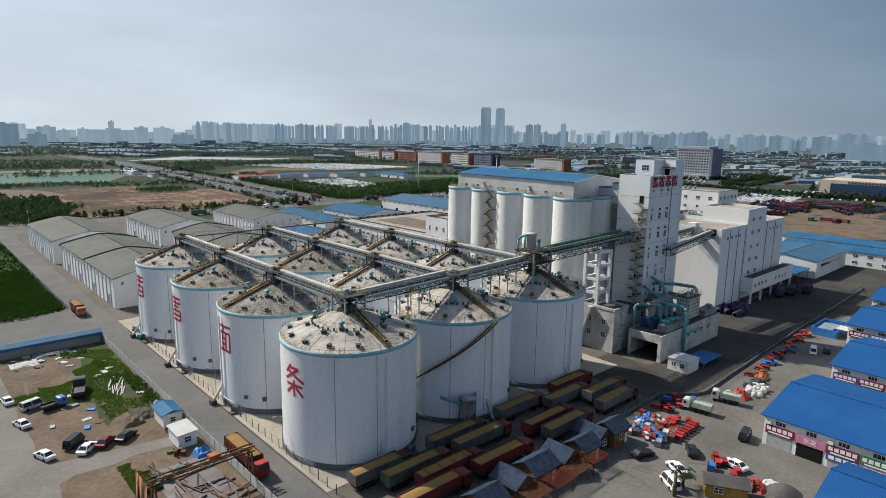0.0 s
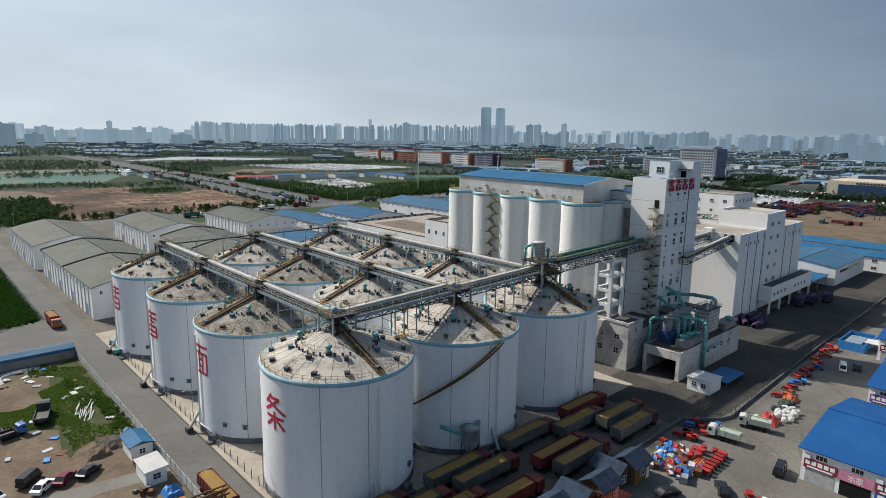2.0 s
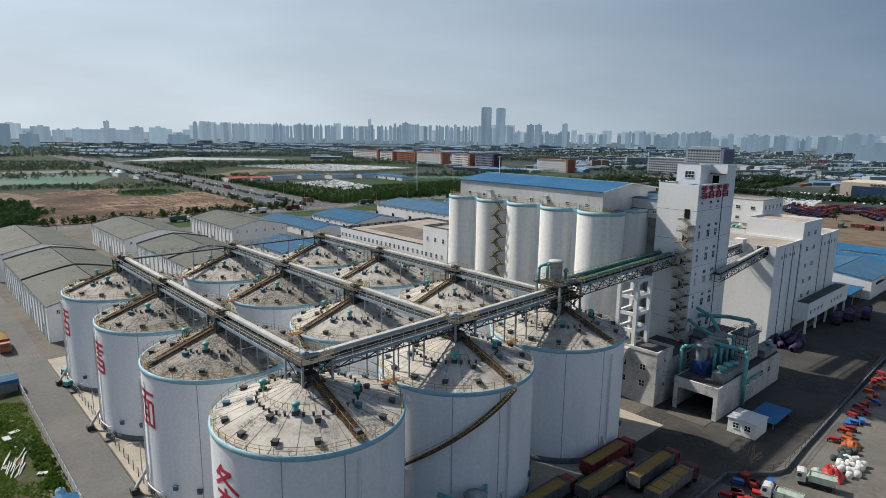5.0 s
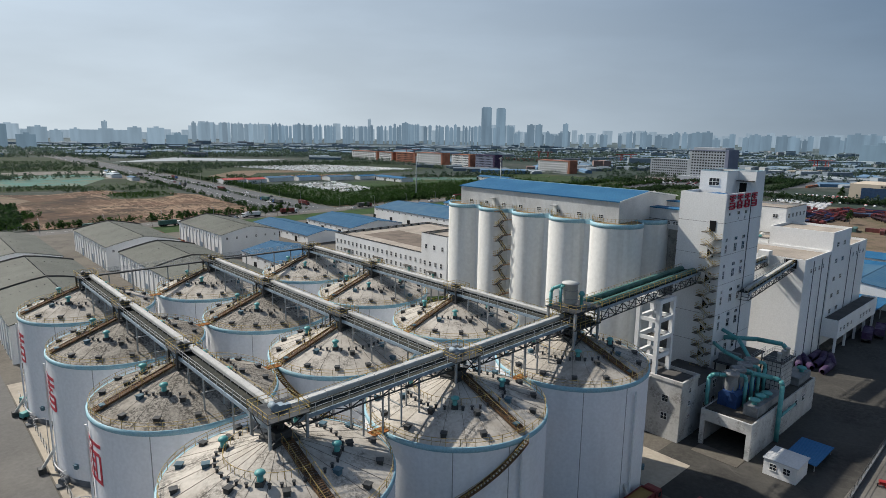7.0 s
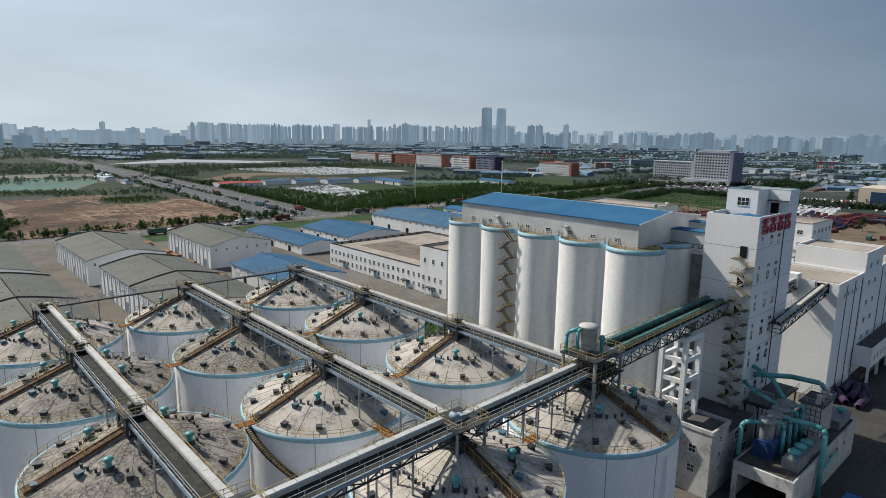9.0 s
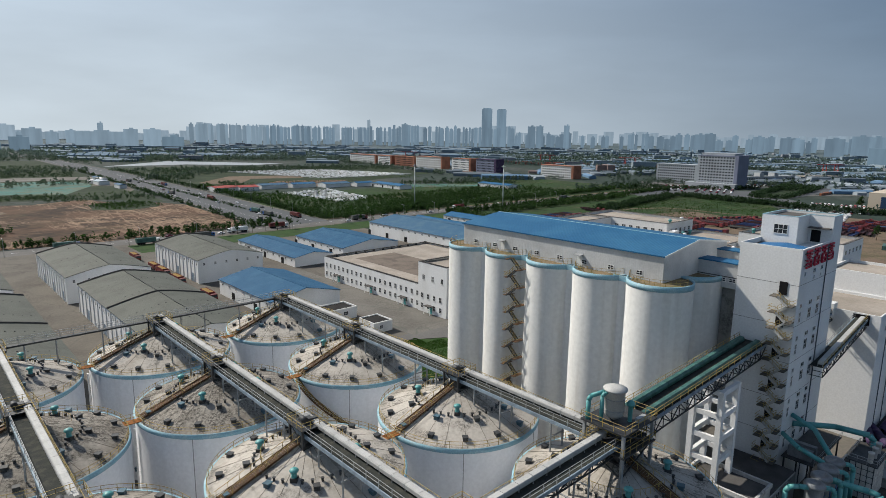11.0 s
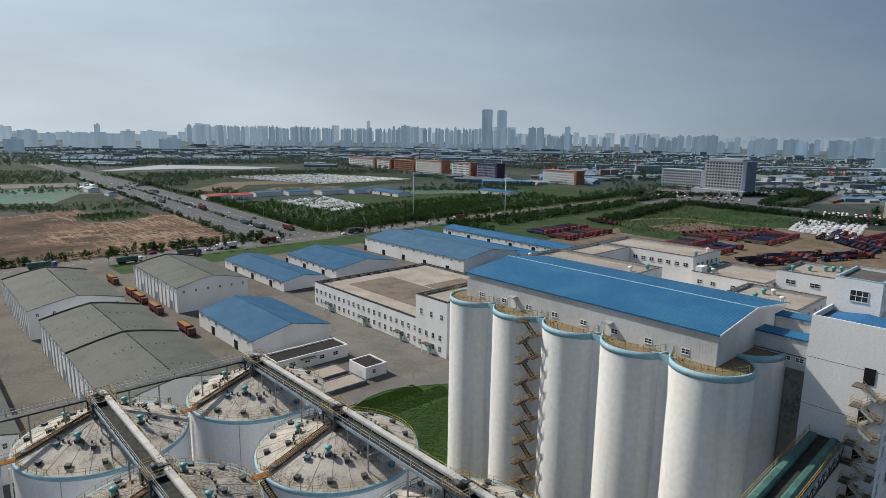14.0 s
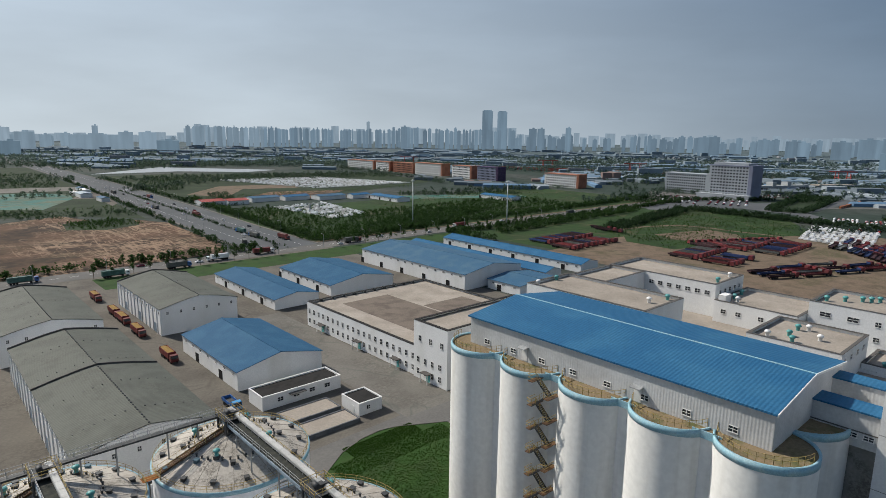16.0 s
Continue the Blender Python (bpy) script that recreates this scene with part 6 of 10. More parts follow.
def lorry(x, y, turn, box_mat, cab_mat, label, length=11.5, load=GRAIN, group="grain lorries", bars=False, sides=1.9, cat="lorry"):
    """A lorry whose body's middle is at the origin; its cab is at +x."""
    t = thing("lorry", label, cat, group, at=(x, y, 0.03), turn=turn)
    key = (length, box_mat.name, cab_mat.name, load.name if load else "", bars, sides)
    if key not in LORRY:
        a, b, z0, z1 = -length / 2, length / 2, 1.35, 1.35 + sides
        parts = []
        parts.append(("chassis", mesh("chassis", boxes((a + 0.2, -0.5, 0.75, b + 2.4, 0.5, 1.15), (a + 0.1, -1.2, 1.15, b - 0.1, 1.2, 1.35)), DARK_STEEL)))
        w = 1.25
        n = int(length / 1.3)
        for s in (-1, 1):
            pts = [(a, s * (w - 0.09)), (b, s * (w - 0.09))]
            for i in range(n, -1, -1):
                q = a + length * i / n
                pts += [(min(q + 0.07, b), s * w), (min(q + 0.06, b), s * (w + 0.05)), (max(q - 0.06, a), s * (w + 0.05)), (max(q - 0.07, a), s * w)]
            bm = bmesh.new()
            lo = [bm.verts.new((px, py, z0 - 0.05)) for px, py in pts]
            hi = [bm.verts.new((px, py, z1)) for px, py in pts]
            bm.faces.new(lo), bm.faces.new(hi)
            for i in range(len(pts)):
                j = (i + 1) % len(pts)
                bm.faces.new((lo[i], lo[j], hi[j], hi[i]))
            bmesh.ops.recalc_face_normals(bm, faces=bm.faces)
            parts.append(("side_board", mesh("side_board", bm, box_mat)))
        parts.append(("tailboard", mesh("tailboard", boxes((a, -w + 0.09, z0, a + 0.09, w - 0.09, z1)), box_mat)))
        parts.append(("headboard", mesh("headboard", boxes((b - 0.09, -w + 0.09, z0, b, w - 0.09, z1 + 0.15)), box_mat)))
        if load:
            bm = bmesh.new()
            m, k = 14, 6
            g = [[bm.verts.new((a + 0.1 + (length - 0.2) * i / m, -w + 0.1 + (2 * w - 0.2) * j / k, z1 - 0.22 + 0.38 * math.sin(math.pi * j / k) * (0.8 + 0.2 * math.sin(i * 2.1)) * math.sin(math.pi * min(1, max(0.08, i / m))) ** 0.3)) for j in range(k + 1)] for i in range(m + 1)]
            for i in range(m):
                for j in range(k):
                    f = bm.faces.new((g[i][j], g[i + 1][j], g[i + 1][j + 1], g[i][j + 1]))
                    f.smooth = True
            parts.append(("load", mesh("load", bm, load)))
        if bars:
            bm = bmesh.new()
            for i in range(1, n, 2):
                q = a + length * i / n
                beam(bm, (q, -w, z1 + 0.05), (q, w, z1 + 0.05), 0.07)
            parts.append(("cross_bars", mesh("cross_bars", bm, box_mat)))
        bm = bmesh.new()
        prism(bm, ((b + 0.5, 0.9), (b + 2.45, 0.7), (b + 2.5, 1.7), (b + 2.25, 2.85), (b + 1.0, 2.95), (b + 0.5, 2.7)), 1, -1.18, 1.18)
        bmesh.ops.bevel(bm, geom=bm.edges[:], offset=0.07, segments=1)
        parts.append(("cab", mesh("cab", bm, cab_mat)))
        bm = bmesh.new()
        prism(bm, ((b + 2.49, 1.75), (b + 2.53, 1.75), (b + 2.33, 2.65), (b + 2.29, 2.65)), 1, -1.05, 1.05)
        box(bm, b + 1.3, -1.2, 1.75, b + 2.1, -1.17, 2.5), box(bm, b + 1.3, 1.17, 1.75, b + 2.1, 1.2, 2.5)
        parts.append(("windscreen", mesh("windscreen", bm, GLASS)))
        LORRY[key] = parts
    for nm, me in LORRY[key]:
        put(t, nm, me)
    for wx in (-length / 2 + 1.2, -length / 2 + 2.5, -length / 2 + 3.8, length / 2 - 1.0, length / 2 + 1.4):
        for wy in (-1.0, 1.0):
            put(t, "wheel", LORRY_WHEEL, (wx, wy, 0.52))
    return t


TRUCK_GREEN = material("truck_green", (0.06, 0.085, 0.06), 0.65, vary=0.3)
for x0, x1, y, bm_, n in ((50.7, 60.6, 77.2, TRUCK_GREY, 0), (54.9, 66.2, 73.5, TRUCK_GREEN, 0), (58.4, 71.0, 69.7, TRUCK_RED, 1), (52.8, 64.1, 66.2, TRUCK_RED, 0), (68.2, 80.6, 66.3, TRUCK_RED, 0),
                          (68.0, 79.4, 77.4, TRUCK_GREY, 0), (69.6, 83.7, 73.6, TRUCK_GREY, 0), (86.7, 98.0, 77.8, TRUCK_GREY, 0), (86.0, 98.0, 69.9, TRUCK_RED, 0), (88.0, 98.8, 66.2, TRUCK_GREY, 0),
                          (98.5, 109.6, 74.4, TRUCK_GREY, 0), (104.7, 117.0, 78.3, TRUCK_RED, 0), (107.0, 120.0, 71.0, TRUCK_GREY, 0), (105.0, 118.0, 66.6, TRUCK_GREY, 1)):
    lorry((x0 + x1) / 2, y, 0, bm_, TRUCK_RED, "dusty lorry heaped with golden grain waiting beside the silos", 11.6 if x1 - x0 > 10.5 else 9.8, GRAIN, bars=bool(n))
lorry(41.5, 97.5, -90, TRUCK_RED, RED, "red lorry heaped with grain on the lane", 10.5)
lorry(41.6, 219.0, -90, TRUCK_RED, ORANGE, "lorry heaped with grain on the lane", 8.0)
for y in (383, 353, 341, 322, 289):
    lorry(140.3, y, -90, TRUCK_RED, TRUCK_RED, "lorry loaded with grain beside the warehouse", 8.6, GRAIN, "warehouse lorries")
lorry(141.0, 241, -90, BLUE, material("light_blue_cab", (0.06, 0.28, 0.55), 0.4, vary=0.2), "small bright blue lorry", 5.5, None, "warehouse lorries", sides=0.8)
random.seed(11)
for x, y, turn, mat in ((158, 424, 0, GREEN_SHEET), (190, 425, 0, TRUCK_GREY), (217, 432, 180, WHITE_PAINT), (244, 434, 0, TRUCK_RED), (268, 516, 92, GREEN_SHEET), (267, 492, 92, TRUCK_GREY), (280, 475, -88, TRUCK_RED),
                        (276, 627, -88, TRUCK_RED), (264, 696, 92, TRUCK_GREY), (250, 471, 70, TRUCK_GREY), (120, 436, 0, GREEN_SHEET), (290, 800, -88, TRUCK_RED), (272, 870, 92, TRUCK_GREY), (310, 434, 0, TRUCK_GREY), (420, 440, 180, TRUCK_RED), (560, 434, 0, TRUCK_GREY)):
    lorry(x, y, turn, mat, random.choice((TRUCK_RED, WHITE_PAINT, BLUE)), "covered goods lorry on the public road", 10.5, load=mat, group="road lorries", sides=2.3)
for x, y, turn in ((285, 540, -88), (270, 560, 92), (271, 600, 92), (287, 660, -88), (270, 740, 92), (289, 720, -88), (300, 432, 0), (340, 441, 180), (380, 433, 0), (470, 441, 180), (500, 433, 0), (620, 441, 180), (205, 432, 0), (176, 441, 180), (273, 780, 92)):
    car(x, y, turn, random.choice((WHITE_PAINT, BLACK_PAINT, WHITE_PAINT, MAROON_PAINT)), "car driving along the public road", group="road cars")
for x, y, turn, p, l, v in ((21.6, 119.5, 47, WHITE_PAINT, "white saloon parked on sandy ground", 0), (24.7, 120.0, 50, MAROON_PAINT, "maroon saloon parked on sandy ground", 0), (28.2, 119.8, 40, BLACK_PAINT, "black saloon parked on sandy ground", 0),
                            (20.2, 123.4, 48, BLACK_PAINT, "dark off-road car parked on sandy ground", 1), (15.2, 121.6, 110, WHITE_PAINT, "white off-road car on the concrete", 0), (14.2, 138.2, 105, WHITE_PAINT, "white saloon on the concrete", 0),
                            (13.6, 152.5, 95, WHITE_PAINT, "white saloon on the concrete", 0), (17.2, 146.4, 20, SACK, "beige van parked by the lorry", 1),
                            (106.6, 38.6, 78, WHITE_PAINT, "white saloon outside the shops", 0), (105.5, 46.0, 35, BLACK_PAINT, "black saloon outside the shops", 0), (97.6, 45.0, 60, WHITE_PAINT, "white hatchback outside the shops", 0),
                            (92.4, 43.4, 55, WHITE_PAINT, "white off-road car outside the shops", 1), (119.0, 41.8, 10, BLACK_PAINT, "dark van outside the shops", 1), (183.5, 49.4, 15, WHITE_PAINT, "white off-road car in the street", 1), (186.5, 47.0, 15, BLACK_PAINT, "dark saloon in the street", 0),
                            (97.5, 51.5, -20, BLACK_PAINT, "black saloon beside the wooden huts", 0)):
    car(x, y, turn, p, l, bool(v))
for y, side in ((470, 1), (505, 0), (585, 1), (640, 0), (680, 1), (760, 0), (820, 1), (850, 0), (900, 1), (940, 0)):
    s = (y - 446) / 1054
    car((278 if side else 263) + 36 * s, y, -88 if side else 92, random.choice((WHITE_PAINT, BLACK_PAINT, WHITE_PAINT)), "car driving along the public road", group="road cars")
pole, arm = bmesh.new(), bmesh.new()
tube(pole, (0, 0, 0), (0, 0, 9.0), 0.13, 8, 0.07)
beam(arm, (0, 0, 8.9), (2.2, 0, 9.3), 0.1), box(arm, 2.0, -0.15, 9.22, 2.9, 0.15, 9.4)
pole, arm = mesh("pole", pole, STEEL), mesh("lamp_arm", arm, STEEL)
for x, y, turn in [(252 + 44 * (y - 446) / 1054, y, 0) for y in range(480, 1000, 40)] + [(290 + 32 * (y - 446) / 1054, y, 180) for y in range(500, 1000, 40)] + [(x, 427.2, 90) for x in range(60, 560, 32)]:
    lp = thing("street_lamp", "slim grey street lamp with one arm", "street lamp", "street lamps", at=(x, y, 0), turn=turn)
    put(lp, "pole", pole), put(lp, "lamp_arm", arm)
old = lorry(19.6, 143.2, 15, DARK_STEEL, BLUE, "old blue flatbed lorry in the lot", 4.0, None, "lot lorries", sides=0.5)
old.scale = (0.75, 0.75, 0.75)
lorry(26.0, 147.0, 75, DARK_STEEL, DARK_STEEL, "black stripped lorry chassis in the lot", 5.0, None, "lot lorries", sides=0.4)

# ---- lane fence and the lot beside it ----
fence = thing("lane_fence", "pale panel fence between lane and sandy lot", "fence")
panel = mesh("fence_panel", boxes((-0.04, 0.06, 0.1, 0.04, 2.44, 2.0)), COVER)
fpost = mesh("fence_post", boxes((-0.08, -0.07, 0, 0.08, 0.07, 2.15)), BLUE_STEEL)
for i in range(50):
    put(fence, "fence_panel", panel, (39.3, 60 + i * 2.5, 0))
    put(fence, "fence_post", fpost, (39.3, 60 + i * 2.5, 0))
yf = thing("yard_fence", "low wire mesh fence round the silo yard", "fence")
ypost = mesh("fence_post", boxes((-0.05, -0.05, 0, 0.05, 0.05, 1.9)), DARK_STEEL)
for i in range(40):
    put(yf, "fence_post", ypost, (48.4, 78 + i * 2.8, 0))
bm = bmesh.new()
for z in (0.5, 1.15, 1.8):
    beam(bm, (48.4, 78, z), (48.4, 190, z), 0.035)
part("wire", bm, STEEL, yf)
kerb = thing("kerb", "pale concrete kerb along the silo yard", "kerb", kind="structure")
for i in range(38):
    part("kerb_stone", boxes((47.25, 76 + i * 3.0, 0, 47.5, 78.97 + i * 3.0, 0.16)), CONCRETE, kerb)
yd = sheet("silo_apron", material("silo_apron_concrete", (0.36, 0.32, 0.26), 0.9, vary=0.25, scale=0.1, fine=1.2, other=(0.27, 0.24, 0.2), bump=0.2), rect(47.5, 79.5, 134, 200), 0.06, "sandy pale concrete apron under the silos", "yard")
for y in (97.0, 128.0, 160.0):
    lp = thing("street_lamp", "slim grey street lamp by the lane", "street lamp", "street lamps", at=(48.9, y, 0))
    bm = bmesh.new()
    tube(bm, (0, 0, 0), (0, 0, 6.5), 0.09, 8, 0.06)
    part("pole", bm, STEEL, lp)
    bm = bmesh.new()
    tube(bm, (0, 0, 6.4), (-1.3, 0, 6.8), 0.05, 8), box(bm, -1.9, -0.15, 6.72, -1.2, 0.15, 6.86)
    part("lamp_arm", bm, STEEL, lp)
for x, y in ((48.2, 178.0), (49.4, 186.5)):
    mc = thing("blower_cart", "teal wheeled grain blower", "machine", "blower carts", at=(x, y, 0), turn=25)
    part("housing", boxes((-1.2, -0.6, 0.5, 0.6, 0.6, 1.5)), TEAL, mc)
    bm = bmesh.new()
    tube(bm, (0.9, -0.5, 1.0), (0.9, 0.5, 1.0), 0.8, 16)
    part("fan_case", bm, TEAL, mc)
    for wx in (-0.9, 0.5):
        for wy in (-0.7, 0.7):
            put(mc, "wheel", CAR_WHEEL, (wx, wy, 0.33))
# darker grey for the front wall only: its shade is put into the colour
SHADED_PANEL = material("dusty_wall_panel", (0.26, 0.265, 0.265), 0.7, vary=0.3, scale=0.3, other=(0.2, 0.2, 0.195))
ls = thing("lot_shed", "long low shed with pale blue roof edge", "shed")
part("wall", boxes((-80, 182.6, 0, 39.0, 182.9, 2.8)), SHADED_PANEL, ls)
part("wall", boxes((-80, 186.6, 0, 39.0, 186.9, 2.8)), COVER, ls)
part("end_wall", boxes((38.7, 182.9, 0, 39.0, 186.6, 2.8)), COVER, ls)
bm = bmesh.new()
prism(bm, ((182.2, 2.75), (184.7, 3.35), (187.2, 2.75), (187.2, 2.9), (184.7, 3.5), (182.2, 2.9)), 0, -80.2, 39.3)
part("roof", bm, FADED_ROOF, ls, "pale blue sheet roof")
part("eave_stripe", boxes((-80, 182.1, 2.2, 39.2, 182.2, 2.8)), BLUE_ROOF_X, ls, "deep blue eave stripe")
hut = thing("site_hut", "white site hut with bright blue roof", "hut")
part("body", boxes((34.9, 119.3, 0, 38.5, 124.9, 2.7)), WHITE, hut)
bm = bmesh.new()
prism(bm, ((34.5, 2.65), (36.7, 3.3), (38.8, 2.65), (38.8, 2.8), (36.7, 3.45), (34.5, 2.8)), 1, 118.9, 125.3)
part("roof", bm, BLUE_ROOF_Y, hut)
window(hut, (36.7, 119.28, 1.5), 1.1, 1.0, 0)
hut = thing("site_hut", "grey-white site hut with pale flat sheet roof", "hut")
part("body", boxes((34.3, 109.2, 0, 37.6, 114.6, 2.6)), WHITE, hut)
bm = bmesh.new()
prism(bm, ((34.0, 2.6), (37.9, 2.85), (37.9, 2.97), (34.0, 2.72)), 1, 108.9, 114.9)
part("roof", bm, COVER, hut)
window(hut, (36.0, 109.18, 1.5), 1.3, 1.1, 0)
gc = thing("gantry_crane", "rusty orange-brown gantry crane over the steel store", "crane")
bm = bmesh.new()
for y in (90.6, 91.6):
    for z in (5.4, 6.3):
        beam(bm, (23.6, y, z), (40.6, y, z), 0.2)
    for i in range(16):
        q = 24 + i * 1.03
        beam(bm, (q, y, 5.4 if i % 2 else 6.3), (q + 1.03, y, 6.3 if i % 2 else 5.4), 0.12)
for i in range(9):
    beam(bm, (24 + i * 2.05, 90.6, 6.3), (24 + i * 2.05, 91.6, 6.3), 0.09)
part("girder", bm, RUST, gc, "lattice girder")
for x in (24.6, 39.9):
    bm = bmesh.new()
    for sy in (-1, 1):
        beam(bm, (x, 91.1 + sy * 0.5, 5.4), (x, 91.1 + sy * 1.8, 0.3), 0.26)
        for k in range(3):
            beam(bm, (x, 91.1 - sy * (0.5 + 0.35 * k), 4.8 - 1.4 * k), (x, 91.1 + sy * (0.85 + 0.35 * k), 3.4 - 1.4 * k), 0.13)
    box(bm, x - 0.25, 88.8, 0, x + 0.25, 93.4, 0.4)
    part("leg_frame", bm, RUST, gc)
part("trolley", boxes((33.0, 90.5, 6.35, 34.6, 91.7, 7.0)), ORANGE, gc)
PLATE = material("steel_plate", (0.16, 0.155, 0.165), 0.6, 0.3, vary=0.35, scale=0.4, other=(0.13, 0.09, 0.07), spread=0.2)
for i in range(12):
    pl = solid("steel_plate", boxes((27.5 + (i % 3) * 3.2, 84 + (i // 3) * 5.1, 0.01 + 0.03 * (i % 2), 30.5 + (i % 3) * 3.2, 88.9 + (i // 3) * 5.1, 0.09 + 0.03 * (i % 2))), PLATE, "grey-purple steel plate lying on the ground", "steel plate", "steel plates")
random.seed(5)
for i in range(60):
    x, y = random.uniform(24.5, 38.6), random.choice((random.uniform(80, 106), random.uniform(82, 96)))
    bm = bmesh.new()
    L, a = random.uniform(2, 6), random.uniform(-0.4, 0.4) + random.choice((0, 1.57))
    z = random.uniform(0.15, 0.5)
    beam(bm, (x - L / 2 * math.cos(a), y - L / 2 * math.sin(a), z * 0.4), (x + L / 2 * math.cos(a), y + L / 2 * math.sin(a), z * 0.4 + 0.12), random.uniform(0.12, 0.3))
    solid("steel_section", bm, random.choice((RUST, RUST, RUST, DARK_STEEL, DARK_STEEL, PLATE)), "rusty steel section lying in the store", "steel beam", "steel store")
for i in range(9):
    bm = bmesh.new()
    y = 98 + i * 0.7
    beam(bm, (23.6 + 0.2 * (i % 3), y - 5, 0.2), (25.4, y, 1.6), 0.22)
    solid("steel_section", bm, random.choice((RUST, RUST, ORANGE)), "rusty steel section leaning in a stack", "steel beam", "steel store")


def tarp(x, y, sx, sy, h, mat, label, name="tarpaulin"):
    """A crumpled cover over a heap."""
    bm = bmesh.new()
    n = 9
    g = [[bm.verts.new((x + sx * (i / n - 0.5), y + sy * (j / n - 0.5), 0.02 + h * (math.sin(math.pi * i / n) * math.sin(math.pi * j / n)) ** 0.45 * (0.75 + 0.5 * noise.noise((x + i * 0.6, y + j * 0.6, h))))) for j in range(n + 1)] for i in range(n + 1)]
    for i in range(n):
        for j in range(n):
            bm.faces.new((g[i][j], g[i + 1][j], g[i + 1][j + 1], g[i][j + 1]))
    return solid(name, bm, mat, label, "tarpaulin" if name == "tarpaulin" else "mound", "mounds")


BLUE_TARP = material("blue_tarpaulin", (0.03, 0.19, 0.50), 0.5, vary=0.25, scale=1.2)
tarp(37.0, 105.0, 3.0, 3.4, 1.7, BLUE_TARP, "blue tarpaulin over a heap by the fence")
tarp(38.0, 127.5, 1.6, 2.2, 1.3, BLUE_TARP, "blue tarpaulin by the fence")
tarp(37.6, 131.5, 1.6, 2.0, 1.2, material("pale_blue_tarpaulin", (0.2, 0.36, 0.5), 0.5, vary=0.25, scale=1.2), "pale blue sheet by the fence")
tarp(31.0, 126.5, 4.5, 5.0, 1.5, SAND, "sandy heap of soil", "earth_mound")
tarp(34.0, 128.5, 4.0, 5.5, 1.2, material("dark_earth", (0.09, 0.08, 0.065), 0.95, vary=0.3), "dark heap of earth", "earth_mound")
tarp(20.0, 176.0, 6.0, 4.0, 0.6, SACK, "pale heap of rubble", "earth_mound")
tarp(27.0, 180.0, 9.0, 3.0, 0.7, material("mixed_rubble", (0.25, 0.27, 0.30), 0.9, vary=0.5, scale=1.5), "heap of scrap and rubble", "earth_mound")
for i in range(16):
    bm = bmesh.new()
    x, y, a = 33.5 + random.uniform(-1.5, 1.5), 147 + random.uniform(-4, 4), 1.2 + random.uniform(-0.12, 0.12)
    beam(bm, (x - 2 * math.cos(a), y - 2 * math.sin(a), 0.1), (x + 2 * math.cos(a), y + 2 * math.sin(a), 0.2 + 0.1 * (i % 4)), 0.14)
    solid("timber_pole", bm, SACK, "pale timber pole lying in the weeds", "pole", "timber poles")
for i in range(26):
    x, y = random.uniform(18, 38), random.uniform(128, 180)
    q = random.uniform(0.3, 1.0)
    bm = boxes((-q, -q * 0.6, 0, q, q * 0.6, random.uniform(0.08, 0.35)))
    ob = solid("scrap_board", bm, random.choice((SACK, BLUE_STEEL, SAND, COVER, WOOD, BLUE_TARP)), "scrap board lying on the ground", "board", "scrap boards")
    ob.matrix_world = pose(x, y, 0.0, 0, 0, random.uniform(0, 180))
for i in range(40):
    x, y = random.uniform(6, 33), random.uniform(171, 181.5)
    q = random.uniform(0.25, 0.9)
    ob = solid("scrap_board", boxes((-q, -q * random.uniform(0.2, 0.7), 0, q, q * 0.4, random.uniform(0.06, 0.5))), random.choice((SACK, BLUE_STEEL, DARK_STEEL, COVER, WOOD, STEEL, DARK_STEEL)), "scrap board lying along the shed wall", "board", "scrap boards")
    ob.matrix_world = pose(x, y, 0.0, 0, 0, random.uniform(0, 180))
for i in range(26):
    x, y = random.choice(((36.6, 116.8), (34.0, 107.6), (33.2, 102.0), (28.0, 100.5)))
    q = random.uniform(0.2, 0.7)
    ob = solid("scrap_crate", boxes((-q, -q, 0, q, q * 0.6, random.uniform(0.3, 1.1))), random.choice((GREEN_SHEET, DARK_STEEL, RUST, WOOD, PLATE)), "grimy crate of scrap beside the hut", "crate", "scrap crates")
    ob.matrix_world = pose(x + random.uniform(-1.6, 1.6), y + random.uniform(-1.6, 1.6), 0.0, 0, 0, random.uniform(0, 180))
sheet("weeds_patch", WEEDY, ((14.6, 152.1), (17.7, 153.3), (23.5, 155.8), (28.3, 158.8), (30.0, 163.5), (30.8, 168.4), (32.0, 174), (34.2, 178.8), (38.6, 183.5), (38.9, 166.3), (38.9, 148.2), (38.8, 137.9), (36.3, 133.6), (34.2, 126.7), (31.8, 127.4), (31.6, 133.2), (29.5, 131.5), (27.0, 127.5), (26.4, 132.0), (27.7, 141.0), (24.7, 143.5), (20.6, 144.8), (19.6, 148.7), (15.8, 148.9)), 0.02, "patch of green weeds", "weeds")
TRACK_CONCRETE = grimy(tracked(material("dusty_track_concrete", (0.195, 0.186, 0.165), 0.9, vary=0.25, scale=0.07, fine=1.4, other=(0.155, 0.147, 0.13), bump=0.2), (0.14, 0.13, 0.11), (0.03, 0.06), 0.4), (0.12, 0.11, 0.09), 0.4, 0.05, 0.9)
sheet("concrete_track", TRACK_CONCRETE, ((-30, 60), (12, 60), (14.4, 95), (14.9, 105.6), (15.5, 110.5), (18.1, 111.9), (23.4, 111.3), (28.2, 112.3), (39, 110.5), (39, 115.0), (34.9, 115.1), (22.6, 117.2), (16.2, 118.4), (14.2, 122.2), (14.8, 129.4), (14.3, 141.1), (14.6, 158.4), (14.3, 184), (-30, 184)), 0.03, "pale concrete track and parking", "yard")


